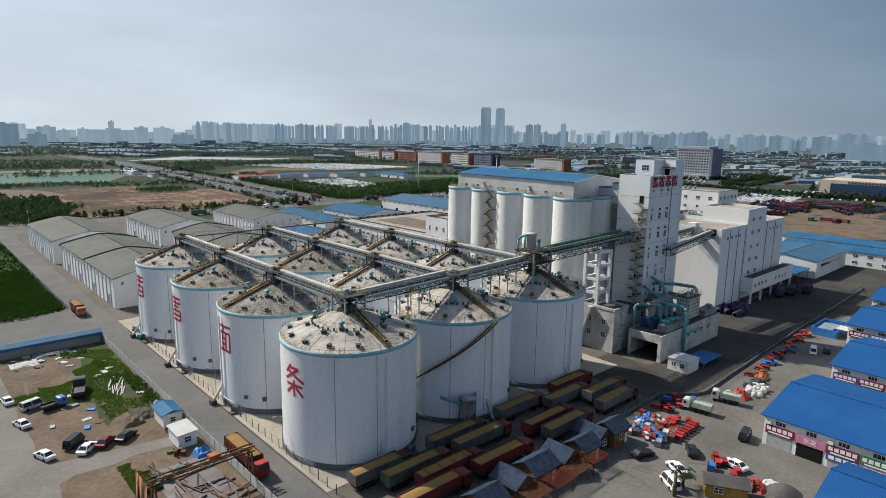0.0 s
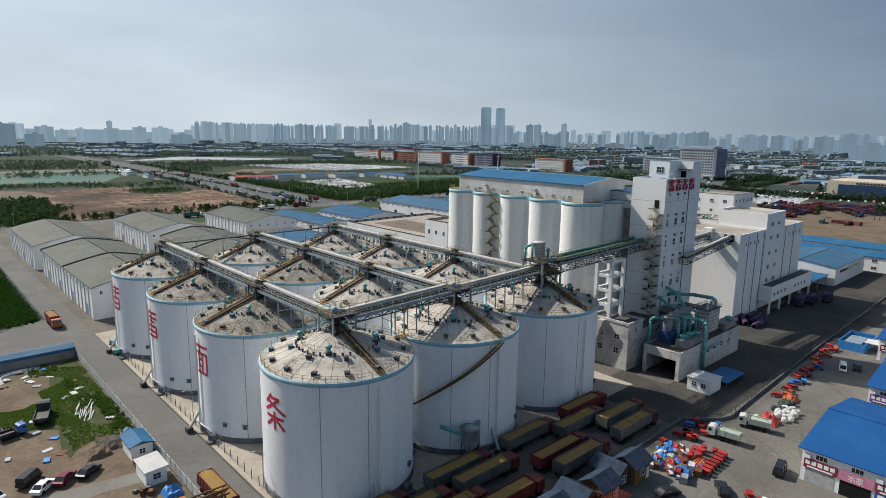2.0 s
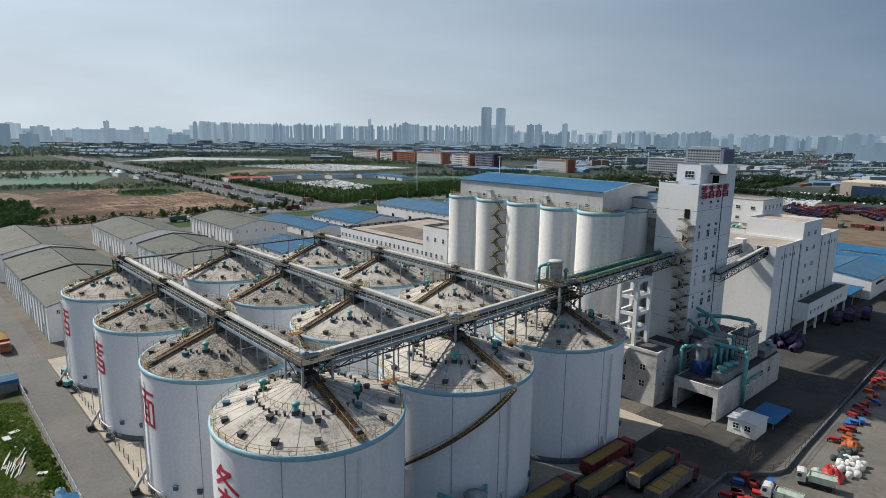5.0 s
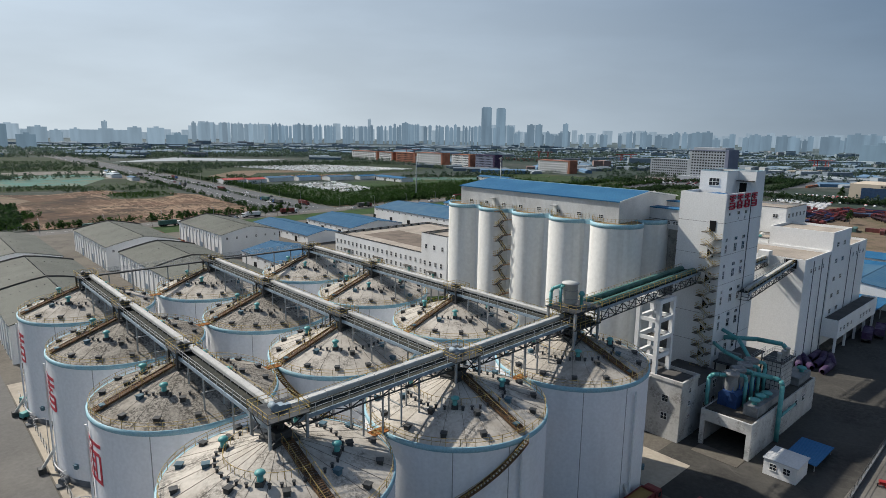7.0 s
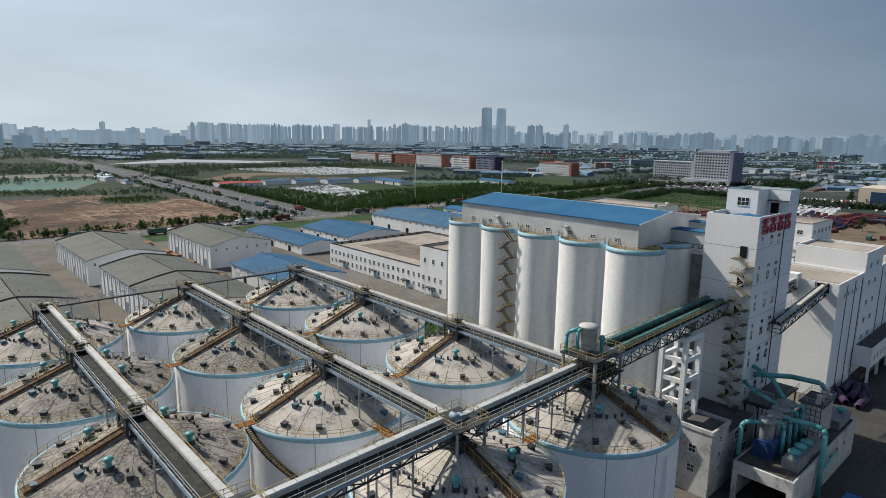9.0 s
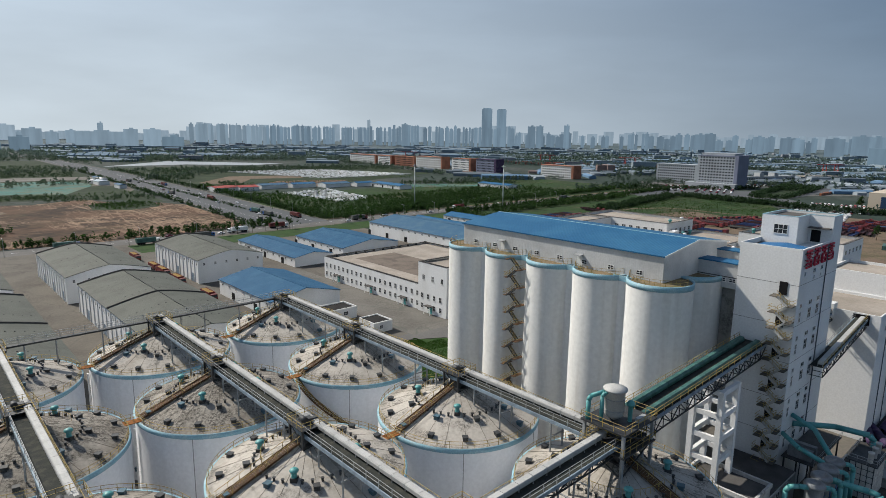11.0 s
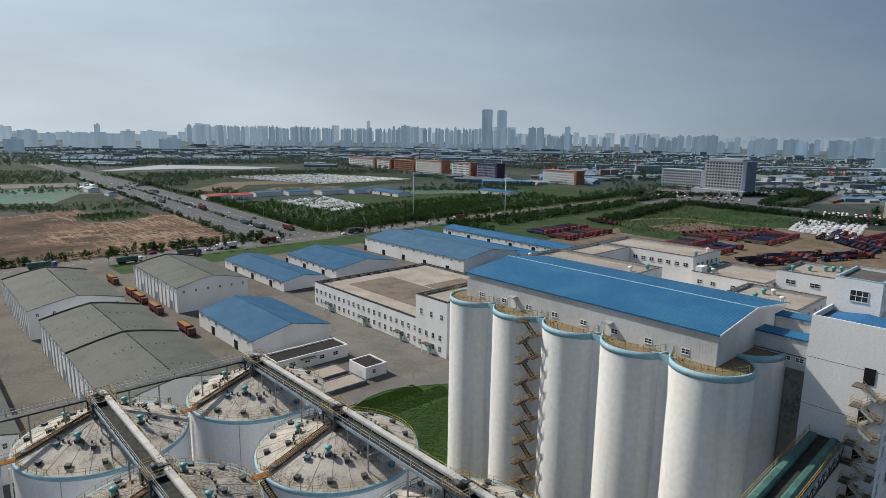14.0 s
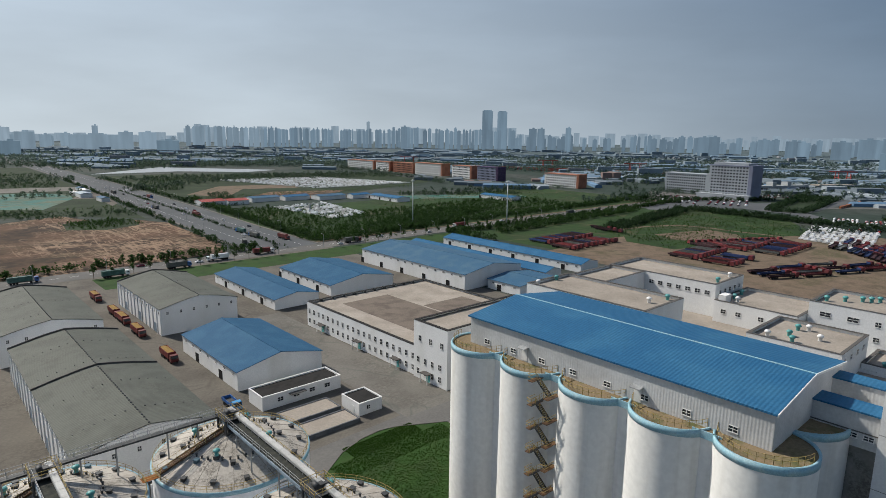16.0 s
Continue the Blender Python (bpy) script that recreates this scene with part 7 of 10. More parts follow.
def tufts(name, label, areas, count, size, mat, seed, even=False):
    """Many small leaf blades and clumps as one object."""
    rnd = random.Random(seed)
    vs, fs = [], []
    for _ in range(count):
        x0, y0, x1, y1 = areas[rnd.randrange(len(areas))]
        x, y = rnd.uniform(x0, x1), rnd.uniform(y0, y1)
        if noise.noise((x * 0.09, y * 0.09, seed)) < -0.05 and not even:
            continue
        h = size * rnd.uniform(0.4, 1.3)
        for k in range(4):
            a = rnd.uniform(0, 6.28)
            c, s = math.cos(a) * h, math.sin(a) * h
            ox, oy = rnd.uniform(-h, h), rnd.uniform(-h, h)
            i = len(vs)
            vs += [(x + ox - c * 0.5, y + oy - s * 0.5, 0.0), (x + ox + c * 0.5, y + oy + s * 0.5, 0.0), (x + ox + c * 0.35 - s * 0.3, y + oy + s * 0.35 + c * 0.3, h * rnd.uniform(0.6, 1.2)), (x + ox - c * 0.3 - s * 0.25, y + oy - s * 0.3 + c * 0.25, h)]
            fs.append((i, i + 1, i + 2, i + 3))
    me = bpy.data.meshes.new(name)
    me.from_pydata(vs, [], fs)
    me.materials.append(mat)
    return tagged(new(name, me), label, "plants", kind="stuff")


tufts("weeds", "clumps of weeds in the lot and along the fence", ((29, 142, 38.8, 160), (15, 148, 30, 155), (31.5, 160, 38.9, 182), (28, 130, 38.8, 146), (21, 144, 30, 150), (20, 154, 28, 157), (28, 155, 33, 166), (24, 98, 28, 110)), 15000, 0.2, leafy("weed_leaves", (0.062, 0.105, 0.024), (0.095, 0.122, 0.038), 0.15, 1.0), 3)
tufts("rank_weeds", "tall rank weeds along the fence", ((33, 150, 38.9, 182), (36, 130, 38.9, 150), (28, 168, 36, 181)), 900, 0.42, leafy("rank_leaves", (0.035, 0.068, 0.016), (0.055, 0.085, 0.024), 0.15, 1.0), 4)

tufts("plot_grass", "thick uneven grass of the plot beside the lane", ((-20, 223, 38, 300), (10, 224, 38.6, 262), (10, 262, 38.6, 300), (-20, 300, 38.6, 398)), 15000, 0.5, leafy("plot_blades", (0.014, 0.040, 0.007), (0.030, 0.058, 0.013), 0.1, 0.8), 19, True)

tufts("lawn_grass", "short uneven grass of the lawn behind the silos", ((137.5, 165.5, 183, 191), (137.5, 166, 183, 190), (146, 191, 180, 197.5), (153, 197.5, 174, 203)), 26000, 0.13, leafy("grass_blades", (0.026, 0.062, 0.013), (0.04, 0.07, 0.02), 0.2, 1.5), 9, True)

# ---- wooden huts, pergolas and wall before the lorries ----
RED_WOOD = material("red_stained_wood", (0.13, 0.028, 0.018), 0.7, vary=0.35)
OCHRE = material("ochre_stain", (0.24, 0.12, 0.04), 0.7, vary=0.35, scale=1.5)
for x, y, w, d, h, turn in ((93.9, 59.9, 5.0, 4.2, 3.0, 90), (98.2, 58.6, 4.8, 4.2, 3.2, 0), (88.8, 58.7, 4.6, 4.2, 2.8, 0), (83.0, 59.3, 4.8, 4.4, 2.9, 90), (76.6, 59.6, 5.8, 4.6, 3.0, 0), (70.6, 59.6, 5.0, 4.4, 2.8, 90), (63.4, 58.9, 5.0, 4.4, 2.8, 0)):
    hh = thing("wooden_hut", "wooden garden hut with slate blue shingle roof", "hut", "wooden huts", at=(x, y, 0), turn=turn)
    part("body", boxes((-w / 2, -d / 2, 0, w / 2, d / 2, h)), (WOOD, RED_WOOD, OCHRE, DARK_STEEL)[int(x * 1.7) % 4], hh)
    for s in (-1, 1):
        bm = bmesh.new()
        prism(bm, ((s * (d / 2 + 0.5), h - 0.25), (0, h + 1.4), (0, h + 1.55), (s * (d / 2 + 0.5), h - 0.1)), 0, -w / 2 - 0.5, w / 2 + 0.5)
        part("roof_slope", bm, SLATE, hh, "slate blue shingles")
    bm = bmesh.new()
    prism(bm, ((-d / 2, h), (d / 2, h), (0, h + 1.4)), 0, -w / 2, w / 2)
    part("gable", bm, WOOD, hh)
    window(hh, (-w / 2 - 0.02, 0, h * 0.55), 1.2, 1.2, -90)
    window(hh, (0, -d / 2 - 0.02, h * 0.55), 1.2, 1.2, 0)
    part("door", boxes((w / 4, -d / 2 - 0.06, 0, w / 4 + 0.9, -d / 2, 2.0)), FRAME, hh)
for x, y, mat in ((81.4, 54.9, WOOD), (76.4, 54.6, RED_WOOD), (70.6, 54.9, WOOD), (87.0, 55.1, RED_WOOD)):
    pg = thing("pergola", "slatted garden pergola on posts", "pergola", "pergolas", at=(x, y, 0))
    for px in (-2.0, 2.0):
        for py in (-1.4, 1.4):
            part("post", boxes((px - 0.08, py - 0.08, 0, px + 0.08, py + 0.08, 2.4)), mat, pg)
    slat = mesh("slat", boxes((-0.06, -1.8, 2.5, 0.06, 1.8, 2.62)), mat)
    for i in range(11):
        put(pg, "slat", slat, (-2.3 + i * 0.46, 0, 0))
    part("beam", boxes((-2.4, -1.46, 2.36, 2.4, -1.34, 2.5)), mat, pg)
    part("beam", boxes((-2.4, 1.34, 2.36, 2.4, 1.46, 2.5)), mat, pg)
dw = thing("depot_wall", "dark depot fence with low wall and rails", "fence")
line = ((55, 62.2), (104, 62.7), (124.8, 62.9), (131.0, 57.6), (134.0, 56.6), (146.0, 57.2), (209.0, 59.4), (280.0, 61.0))
for (ax, ay), (bx, by) in zip(line, line[1:]):
    bm = bmesh.new()
    beam(bm, (ax, ay, 0.35), (bx, by, 0.35), 0.3, 0.7)
    part("low_wall", bm, PLINTH, dw)
    railing(dw, ((ax, ay, 0.7), (bx, by, 0.7)), h=1.3, step=2.5, mat=DARK_STEEL)

# ---- market goods ----
def farm_machine(x, y, turn, mat, label):
    """A seed drill: frame, hopper, wheels and coulters."""
    m = thing("farm_machine", label, "farm machine", "farm machines", at=(x, y, 0), turn=turn)
    part("frame", boxes((-1.1, -0.08, 0.5, 1.1, 0.08, 0.65), (-1.1, 0.5, 0.5, 1.1, 0.62, 0.65), (-0.06, -0.7, 0.5, 0.06, 1.2, 0.62)), mat, m)
    bm = bmesh.new()
    prism(bm, ((-0.25, 0.7), (0.55, 0.7), (0.8, 1.35), (-0.5, 1.35)), 0, -1.0, 1.0)
    part("hopper", bm, mat, m)
    m.scale = (0.85, 0.8, 0.75)
    for wx in (-1.2, 1.2):
        put(m, "wheel", CAR_WHEEL, (wx, 0.3, 0.36), 90)
    bm = bmesh.new()
    for i in range(6):
        beam(bm, (-0.9 + i * 0.36, 0.6, 0.55), (-0.9 + i * 0.36, 1.0, 0.02), 0.06)
    part("coulters", bm, DARK_STEEL, m)


DRUM = bmesh.new()
lathe(DRUM, ((0.42, 0), (0.45, 0.05), (0.45, 0.5), (0.62, 0.75), (0.62, 1.05), (0.5, 1.1), (0, 1.1)), 12)
DRUM = mesh("hopper_drum", DRUM, RED)
PALE_TARP = material("pale_green_tarpaulin", (0.36, 0.42, 0.36), 0.8, vary=0.25, scale=1.0)
DARK_BAG = material("dark_green_bags", (0.06, 0.08, 0.075), 0.8, vary=0.3, scale=1.5)
NAMES = {"red_machine_paint": "red seed drill standing in the market", "orange_paint": "orange seed drill standing in the market", "blue_machine_paint": "blue seed drill standing in the market"}


def crate(x, y, turn, w, d, h, mat):
    """An open crate: base, four boards and corner posts."""
    c = thing("crate", "open crate of goods in the market", "crate", "market crates", at=(x, y, 0), turn=turn)
    part("tray", boxes((-w / 2, -d / 2, 0, w / 2, d / 2, 0.15)), WOOD, c)
    part("board", boxes((-w / 2, -d / 2, 0.15, w / 2, -d / 2 + 0.05, h)), mat, c)
    part("board", boxes((-w / 2, d / 2 - 0.05, 0.15, w / 2, d / 2, h)), mat, c)
    part("goods_block", boxes((-w / 2 + 0.02, -d / 2 + 0.06, 0.15, w / 2 - 0.02, d / 2 - 0.06, h - 0.12)), random.choice((BLUE, WOOD, RED, STEEL, SACK)), c)


random.seed(21)
for i in range(7):  # tight row of red drills
    farm_machine(108.6 + i * 1.36, 50.4 + i * 0.06 + random.uniform(-0.2, 0.2), 90, RED, NAMES[RED.name])
for i in range(12):  # machines beside the fence
    farm_machine(random.uniform(118, 131), random.uniform(56.2, 60.5), random.choice((0, 25, 80, 110)), random.choice((RED, RED, RED, BLUE)), "red or blue seed drill beside the fence")
for i in range(26):
    x = 153 + i * 1.9
    m = random.choice((RED, RED, RED, ORANGE, BLUE))
    farm_machine(x, 52.0 + (x - 137) * 0.07 + random.uniform(-1.5, 1.4), random.choice((0, 20, 70, 90, 110)), m, NAMES[m.name])
for x, y in ((105.0, 40.8), (107.2, 42.2), (103.0, 37.2), (104.8, 37.4), (106.2, 40.2)):
    farm_machine(x, y, 30, RED, NAMES[RED.name])
for i in range(9):
    d = tagged(new("hopper_drum", DRUM), "red steel hopper drum in the market", "drum", "hopper drums")
    d.location = (random.uniform(111.5, 117), random.uniform(52.2, 55.6), 0)
for i in range(22):
    crate(random.uniform(103, 114), random.uniform(51.5, 61.0), random.uniform(0, 90), random.uniform(0.9, 1.8), random.uniform(0.7, 1.2), random.uniform(0.5, 1.2), random.choice((BLUE, BLUE_STEEL, WOOD, RED, SAND)))
for i in range(26):
    x, y = random.uniform(103, 114), random.uniform(53.5, 61.4)
    tarp(x, y, random.uniform(1.0, 2.4), random.uniform(1.0, 2.2), random.uniform(0.4, 1.1), random.choice((BLUE_TARP, BLUE_TARP, SACK, SAND, RED, WOOD, PALE_TARP)), "covered bundle of goods in the market")
for x, y in ((103.4, 51.6), (105.0, 52.3), (107.2, 51.0), (108.0, 52.6), (104.4, 53.0), (102.6, 41.0)):
    crate(x, y, 20, 1.7, 1.3, 1.3, BLUE)
for i in range(7):  # long orange beams
    bm = bmesh.new()
    y = 52.6 + i * 0.35
    beam(bm, (109.0 + 0.3 * i, y, 0.25 + 0.1 * (i % 3)), (113.6 + 0.3 * i, y + 0.5, 0.25 + 0.1 * (i % 3)), 0.2)
    solid("machine_beam", bm, ORANGE, "orange steel machine beam on the ground", "beam", "machine beams")
for i in range(44):
    dark = i % 3 == 2
    x, y = (random.uniform(145, 151), random.uniform(50, 52.6)) if dark else (random.uniform(140.5, 148), random.uniform(47.6, 51))
    bm = bmesh.new()
    lathe(bm, ((0.45, 0), (0.6, 0.3), (0.55, 0.9), (0.2, 1.1), (0, 1.1)), 10)
    ob = solid("bulk_bag", bm, DARK_BAG if dark else SACK, "full dark green bulk bag" if dark else "full white bulk bag", "bag", "bulk bags")
    ob.location = (x, y, 0)
tarp(138.4, 50.6, 3.6, 3.6, 2.4, RED, "red tarpaulin over goods")
tarp(153.0, 51.6, 4.5, 3.0, 1.6, ORANGE, "orange tarpaulin over goods")
tarp(103.2, 33.6, 4.2, 3.4, 1.3, RED, "red tarpaulin over goods")
tarp(105.2, 32.0, 3.0, 3.0, 1.1, SACK, "pale tarpaulin over goods")
tarp(137.0, 52.5, 3.0, 2.4, 1.5, PALE_TARP, "pale tarpaulin over goods")
for x, y, turn in ((123.6, 52.6, 98), (133.2, 50.6, 105)):
    lr = lorry(x, y, turn, PALE_TARP, SACK, "small white lorry with pale green tarpaulin", 5.0, PALE_TARP, "market lorries", sides=1.3)
    lr.scale = (0.8, 0.85, 0.85)
palm = thing("palm_tree", "small palm with a tuft of drooping fronds", "palm", at=(93.6, 41.8, 0))
bm = bmesh.new()
tube(bm, (0, 0, 0), (0.1, 0, 2.6), 0.28, 9, 0.2)
part("trunk", bm, BARK, palm)
for k in range(16):
    a = k * 2.4
    bm = bmesh.new()
    c, s = math.cos(a), math.sin(a)
    lift = 0.9 if k % 2 else 0.35
    for q in range(9):
        r0 = 0.25 + q * 0.2
        z = 2.6 + lift * math.sin(q / 8 * 2.6) - 0.05 * q
        for e in (-1, 1):
            vs = [bm.verts.new(p) for p in ((c * r0, s * r0, z), (c * (r0 + 0.16), s * (r0 + 0.16), z), (c * (r0 + 0.3) - e * s * 0.45, s * (r0 + 0.3) + e * c * 0.45, z - 0.22))]
            bm.faces.new(vs)
    part("frond", bm, LEAF, palm)
tp = thing("trunk_post", "rough brown tree trunk post", "post", at=(90.0, 41.4, 0))
bm = bmesh.new()
tube(bm, (0, 0, 0), (0.1, 0.1, 3.6), 0.32, 9, 0.26)
part("trunk", bm, BARK, tp)
bc = thing("blue_compound", "blue sheet fence round a small store", "fence")
for r in ((203, 50.5, 216, 50.7), (203, 56.8, 216, 57.0), (203, 50.7, 203.2, 56.8), (215.8, 50.7, 216, 56.8)):
    part("fence_sheet", boxes((r[0], r[1], 0, r[2], r[3], 2.4)), BLUE_TARP, bc)
part("cover", boxes((206, 47.0, 2.3, 211, 51.5, 2.42)), SACK, bc)
part("store_box", boxes((204.5, 52.0, 0, 213, 56.0, 1.9)), BLUE_STEEL, bc)
yh = thing("ochre_hut", "small ochre hut with grey tiled roof", "hut", at=(96.8, 36.2, 0), turn=-59)
part("body", boxes((-3.2, -1.6, 0, 3.2, 1.6, 2.4)), material("ochre_paint", (0.36, 0.21, 0.05), 0.7), yh)
bm = bmesh.new()
prism(bm, ((-2.1, 2.3), (0, 3.3), (2.1, 2.3), (2.1, 2.45), (0, 3.45), (-2.1, 2.45)), 0, -3.6, 3.6)
part("roof", bm, FELT, yh)
window(yh, (-1.2, -1.62, 1.4), 1.4, 1.0, 0)
um = thing("thatched_parasol", "round thatched parasol on a post", "parasol", at=(101.0, 28.6, 0))
bm = bmesh.new()
lathe(bm, ((2.6, 2.1), (2.6, 2.25), (1.2, 3.2), (0.1, 3.7), (0, 3.7)), 20)
part("canopy", bm, FELT, um)
bm = bmesh.new()
tube(bm, (0, 0, 0), (0, 0, 2.8), 0.1, 8)
part("post", bm, WOOD, um)


# ---- shop rows ----
SIGN = {n: material("sign_" + n, c, 0.5, vary=0.12, bump=0.0) for n, c in (("maroon", (0.20, 0.02, 0.04)), ("pink", (0.52, 0.20, 0.30)), ("blue", (0.03, 0.10, 0.33)), ("green", (0.03, 0.18, 0.07)), ("yellow", (0.6, 0.42, 0.03)), ("purple", (0.16, 0.05, 0.26)))}
LETTER = material("pale_lettering", (0.75, 0.74, 0.72), 0.5, vary=0.05, bump=0.0)
SHUTTER = material("grey_shutter", (0.36, 0.37, 0.38), 0.6, vary=0.2, scale=1.0)


def shop_row(x0, x1, y0, y1, signs, group):
    s = thing("shop_row", "two-storey white shop row with bright blue sheet roof", "shop building", group)
    ym = (y0 + y1) / 2
    part("facade", boxes((x0, y0, 0, x0 + 0.3, y1 - 0.3, 6.0)), WHITE, s)
    part("side_wall", boxes((x0, y1 - 0.3, 0, x1, y1, 6.0)), WHITE, s)
    part("back_wall", boxes((x1 - 0.3, y0, 0, x1, y1 - 0.3, 6.0)), WHITE, s)
    xm = (x0 + x1) / 2
    bm = bmesh.new()
    prism(bm, ((x0 + 0.3, 6.0), (x1 - 0.3, 6.0), (xm, 8.2)), 1, y1 - 0.3, y1)
    part("gable", bm, WHITE, s)
    for e in (x0 - 0.7, x1 + 0.7):
        bm = bmesh.new()
        prism(bm, ((e, 5.95), (xm, 8.3), (xm, 8.48), (e, 6.13)), 1, y0, y1 + 0.6)
        part("roof_slope", bm, SHOP_BLUE, s, "bright blue ribbed sheet")
    part("ridge_cap", boxes((xm - 0.3, y0, 8.4, xm + 0.3, y1 + 0.62, 8.58)), SHOP_BLUE, s)
    for i, name in enumerate(signs):
        a = y1 - 0.4 - i * 5.2
        if a - 5.0 < y0:
            break
        f = part("fascia_sign", boxes((x0 - 0.25, a - 5.0, 2.7, x0, a, 4.35)), SIGN[name], s, name + " fascia sign with pale bars")
        if name == "pink":
            cu = bpy.data.curves.new("lettering", "FONT")
            cu.body, cu.size, cu.extrude, cu.align_x = "\u6c34\u6cf5", 1.15, 0.02, "CENTER"
            tmp = new("lettering_source", cu)
            dg = bpy.context.evaluated_depsgraph_get()
            me = bpy.data.meshes.new_from_object(tmp.evaluated_get(dg))
            bpy.data.objects.remove(tmp)
            me.materials.clear()
            me.materials.append(LETTER)
            ob = put(s, "lettering", me, label="pale lettering")
            ob.matrix_local = pose(x0 - 0.28, a - 2.5, 3.1, 90, 0, -90)
        else:
            for k in range(5):
                part("sign_bar", boxes((x0 - 0.29, a - 0.95 - k * 0.93, 3.4, x0 - 0.25, a - 0.25 - k * 0.93, 4.1)), LETTER, s)
            part("sign_bar", boxes((x0 - 0.29, a - 4.4, 2.85, x0 - 0.25, a - 0.6, 3.1)), LETTER, s)
        part("shutter", boxes((x0 - 0.06, a - 4.7, 0, x0, a - 0.3, 2.8)), DOOR_DARK if i % 3 == 1 else SHUTTER, s)
        if i >= 2:
            low = ("blue", "maroon", "blue", "pink")[i % 4]
            part("fascia_sign", boxes((x0 - 0.2, a - 5.0, 1.5, x0 - 0.062, a, 2.66)), SIGN[low], s, low + " lower sign with pale bars")
            for k in range(4):
                part("sign_bar", boxes((x0 - 0.23, a - 1.3 - k * 1.15, 1.75, x0 - 0.2, a - 0.4 - k * 1.15, 2.4)), LETTER, s)
        if i % 2 == 0:
            part("air_conditioner", boxes((x0 - 0.5, a - 0.9, 4.5, x0 - 0.02, a - 0.1, 5.1)), FRAME, s)
        window(s, (x0 - 0.02, a - 2.5, 5.0), 1.8, 0.9, -90, 3, 1)
    return s


shop_row(121.0, 150.0, -12.0, 40.2, ("maroon", "pink", "maroon", "green", "blue", "maroon"), "shop rows")
shop_row(161.0, 190.0, -12.0, 40.0, ("purple", "maroon", "yellow", "maroon", "blue"), "shop rows")
shop_row(200.5, 228.0, -12.0, 47.0, ("maroon", "blue", "maroon", "green", "maroon", "blue"), "shop rows")
shop_row(238.0, 262.0, -12.0, 50.0, ("blue", "maroon", "blue", "purple", "maroon"), "shop rows")
shop_row(272.0, 296.0, -12.0, 50.0, ("blue", "maroon", "blue"), "shop rows")
shop_row(95.2, 112.0, -20.0, 23.8, ("blue", "maroon", "green"), "shop rows")

# ---- sheds east of the mill ----
for i in range(9):
    x, y = 201 + (i % 3) * 4 + random.uniform(-1, 1), 78 + (i // 3) * 2.6
    bm = bmesh.new()
    lathe(bm, ((0.5, 0), (0.9, 0.4), (0.9, 6.8), (0.5, 7.2), (0, 7.2)), 14)
    ob = solid("wrapped_roll", bm, PURPLE, "purple wrapped roll of sheeting lying by the mill", "roll", "wrapped rolls")
    ob.matrix_world = pose(x, y, 0.9 + 0.02 * i, 0, 90, 10 * (i % 4))
for x, y in ((243, 79.5), (250, 78.0), (257, 75.0)):
    lorry(x, y, 10, PURPLE, PURPLE, "lorry with purple tarpaulin at the mill dock", 8.0, PURPLE, "mill lorries")
cy = thing("cone_filter", "pale steel hopper filter with teal duct beside the silo", "filter", at=(80.5, 80.5, 0))
bm = bmesh.new()
lathe(bm, ((0.2, 1.2), (1.6, 3.6), (1.6, 6.4), (1.75, 6.45), (0.2, 7.0), (0, 7.0)), 20)
part("body", bm, STEEL, cy)
for a in (45, 135, 225, 315):
    bm = bmesh.new()
    q, w = 1.5 * math.cos(radians(a)), 1.5 * math.sin(radians(a))
    beam(bm, (q, w, 0), (q, w, 3.8), 0.14)
    part("leg", bm, DARK_STEEL, cy)
bm = bmesh.new()
pipe(bm, ((-1.6, 0.4, 5.6), (-4.6, 3.0, 7.0)), 0.35, 10), pipe(bm, ((2.6, 0.4, 0), (2.6, 0.4, 6.8)), 0.3, 10)
part("duct", bm, TEAL, cy, "teal duct")


# ---- trees and green belts ----
def clump(vs, fs, rnd, x, y, z, rx, rz, count, leaf):
    """Leaf blades scattered through an uneven crown."""
    for _ in range(count):
        while True:
            p = Vector((rnd.uniform(-1, 1), rnd.uniform(-1, 1), rnd.uniform(-1, 1)))
            if 0.25 < p.length < 1 and noise.noise((x + p.x * 2, y + p.y * 2, p.z * 2)) > -0.25:
                break
        c = Vector((x + p.x * rx * (1.1 - 0.3 * p.z), y + p.y * rx * (1.1 - 0.3 * p.z), z + p.z * rz))
        u = Vector((rnd.gauss(0, 1), rnd.gauss(0, 1), rnd.gauss(0, 0.6))).normalized() * leaf * rnd.uniform(0.6, 1.2)
        w = u.cross(Vector((rnd.gauss(0, 1), rnd.gauss(0, 1), rnd.gauss(0, 1)))).normalized() * leaf * rnd.uniform(0.4, 0.8)
        i = len(vs)
        vs += [c - u - w * 0.4, c + u * 0.2 - w, c + u + w * 0.3, c - u * 0.3 + w]
        fs.append((i, i + 1, i + 2, i + 3))


def leaves(name, vs, fs, mat):
    me = bpy.data.meshes.new(name)
    me.from_pydata([tuple(v) for v in vs], [], fs)
    me.materials.append(mat)
    return me


TREES = []
for k in range(3):
    rnd = random.Random(40 + k)
    vs, fs = [], []
    for q in range(5):
        clump(vs, fs, rnd, rnd.uniform(-0.9, 0.9), rnd.uniform(-0.9, 0.9), 3.6 + q * 0.55, 1.25 - 0.1 * q, 0.9, 42, 0.34)
    bm = bmesh.new()
    tube(bm, (0, 0, 0), (0, 0, 3.2), 0.14, 7, 0.08)
    for q in range(4):
        a = q * 1.57 + k
        tube(bm, (0, 0, 2.0 + 0.3 * q), (math.cos(a) * 0.9, math.sin(a) * 0.9, 3.4 + 0.3 * q), 0.06, 5, 0.03)
    TREES.append((mesh("trunk", bm, BARK), leaves("crown", vs, fs, LEAF)))


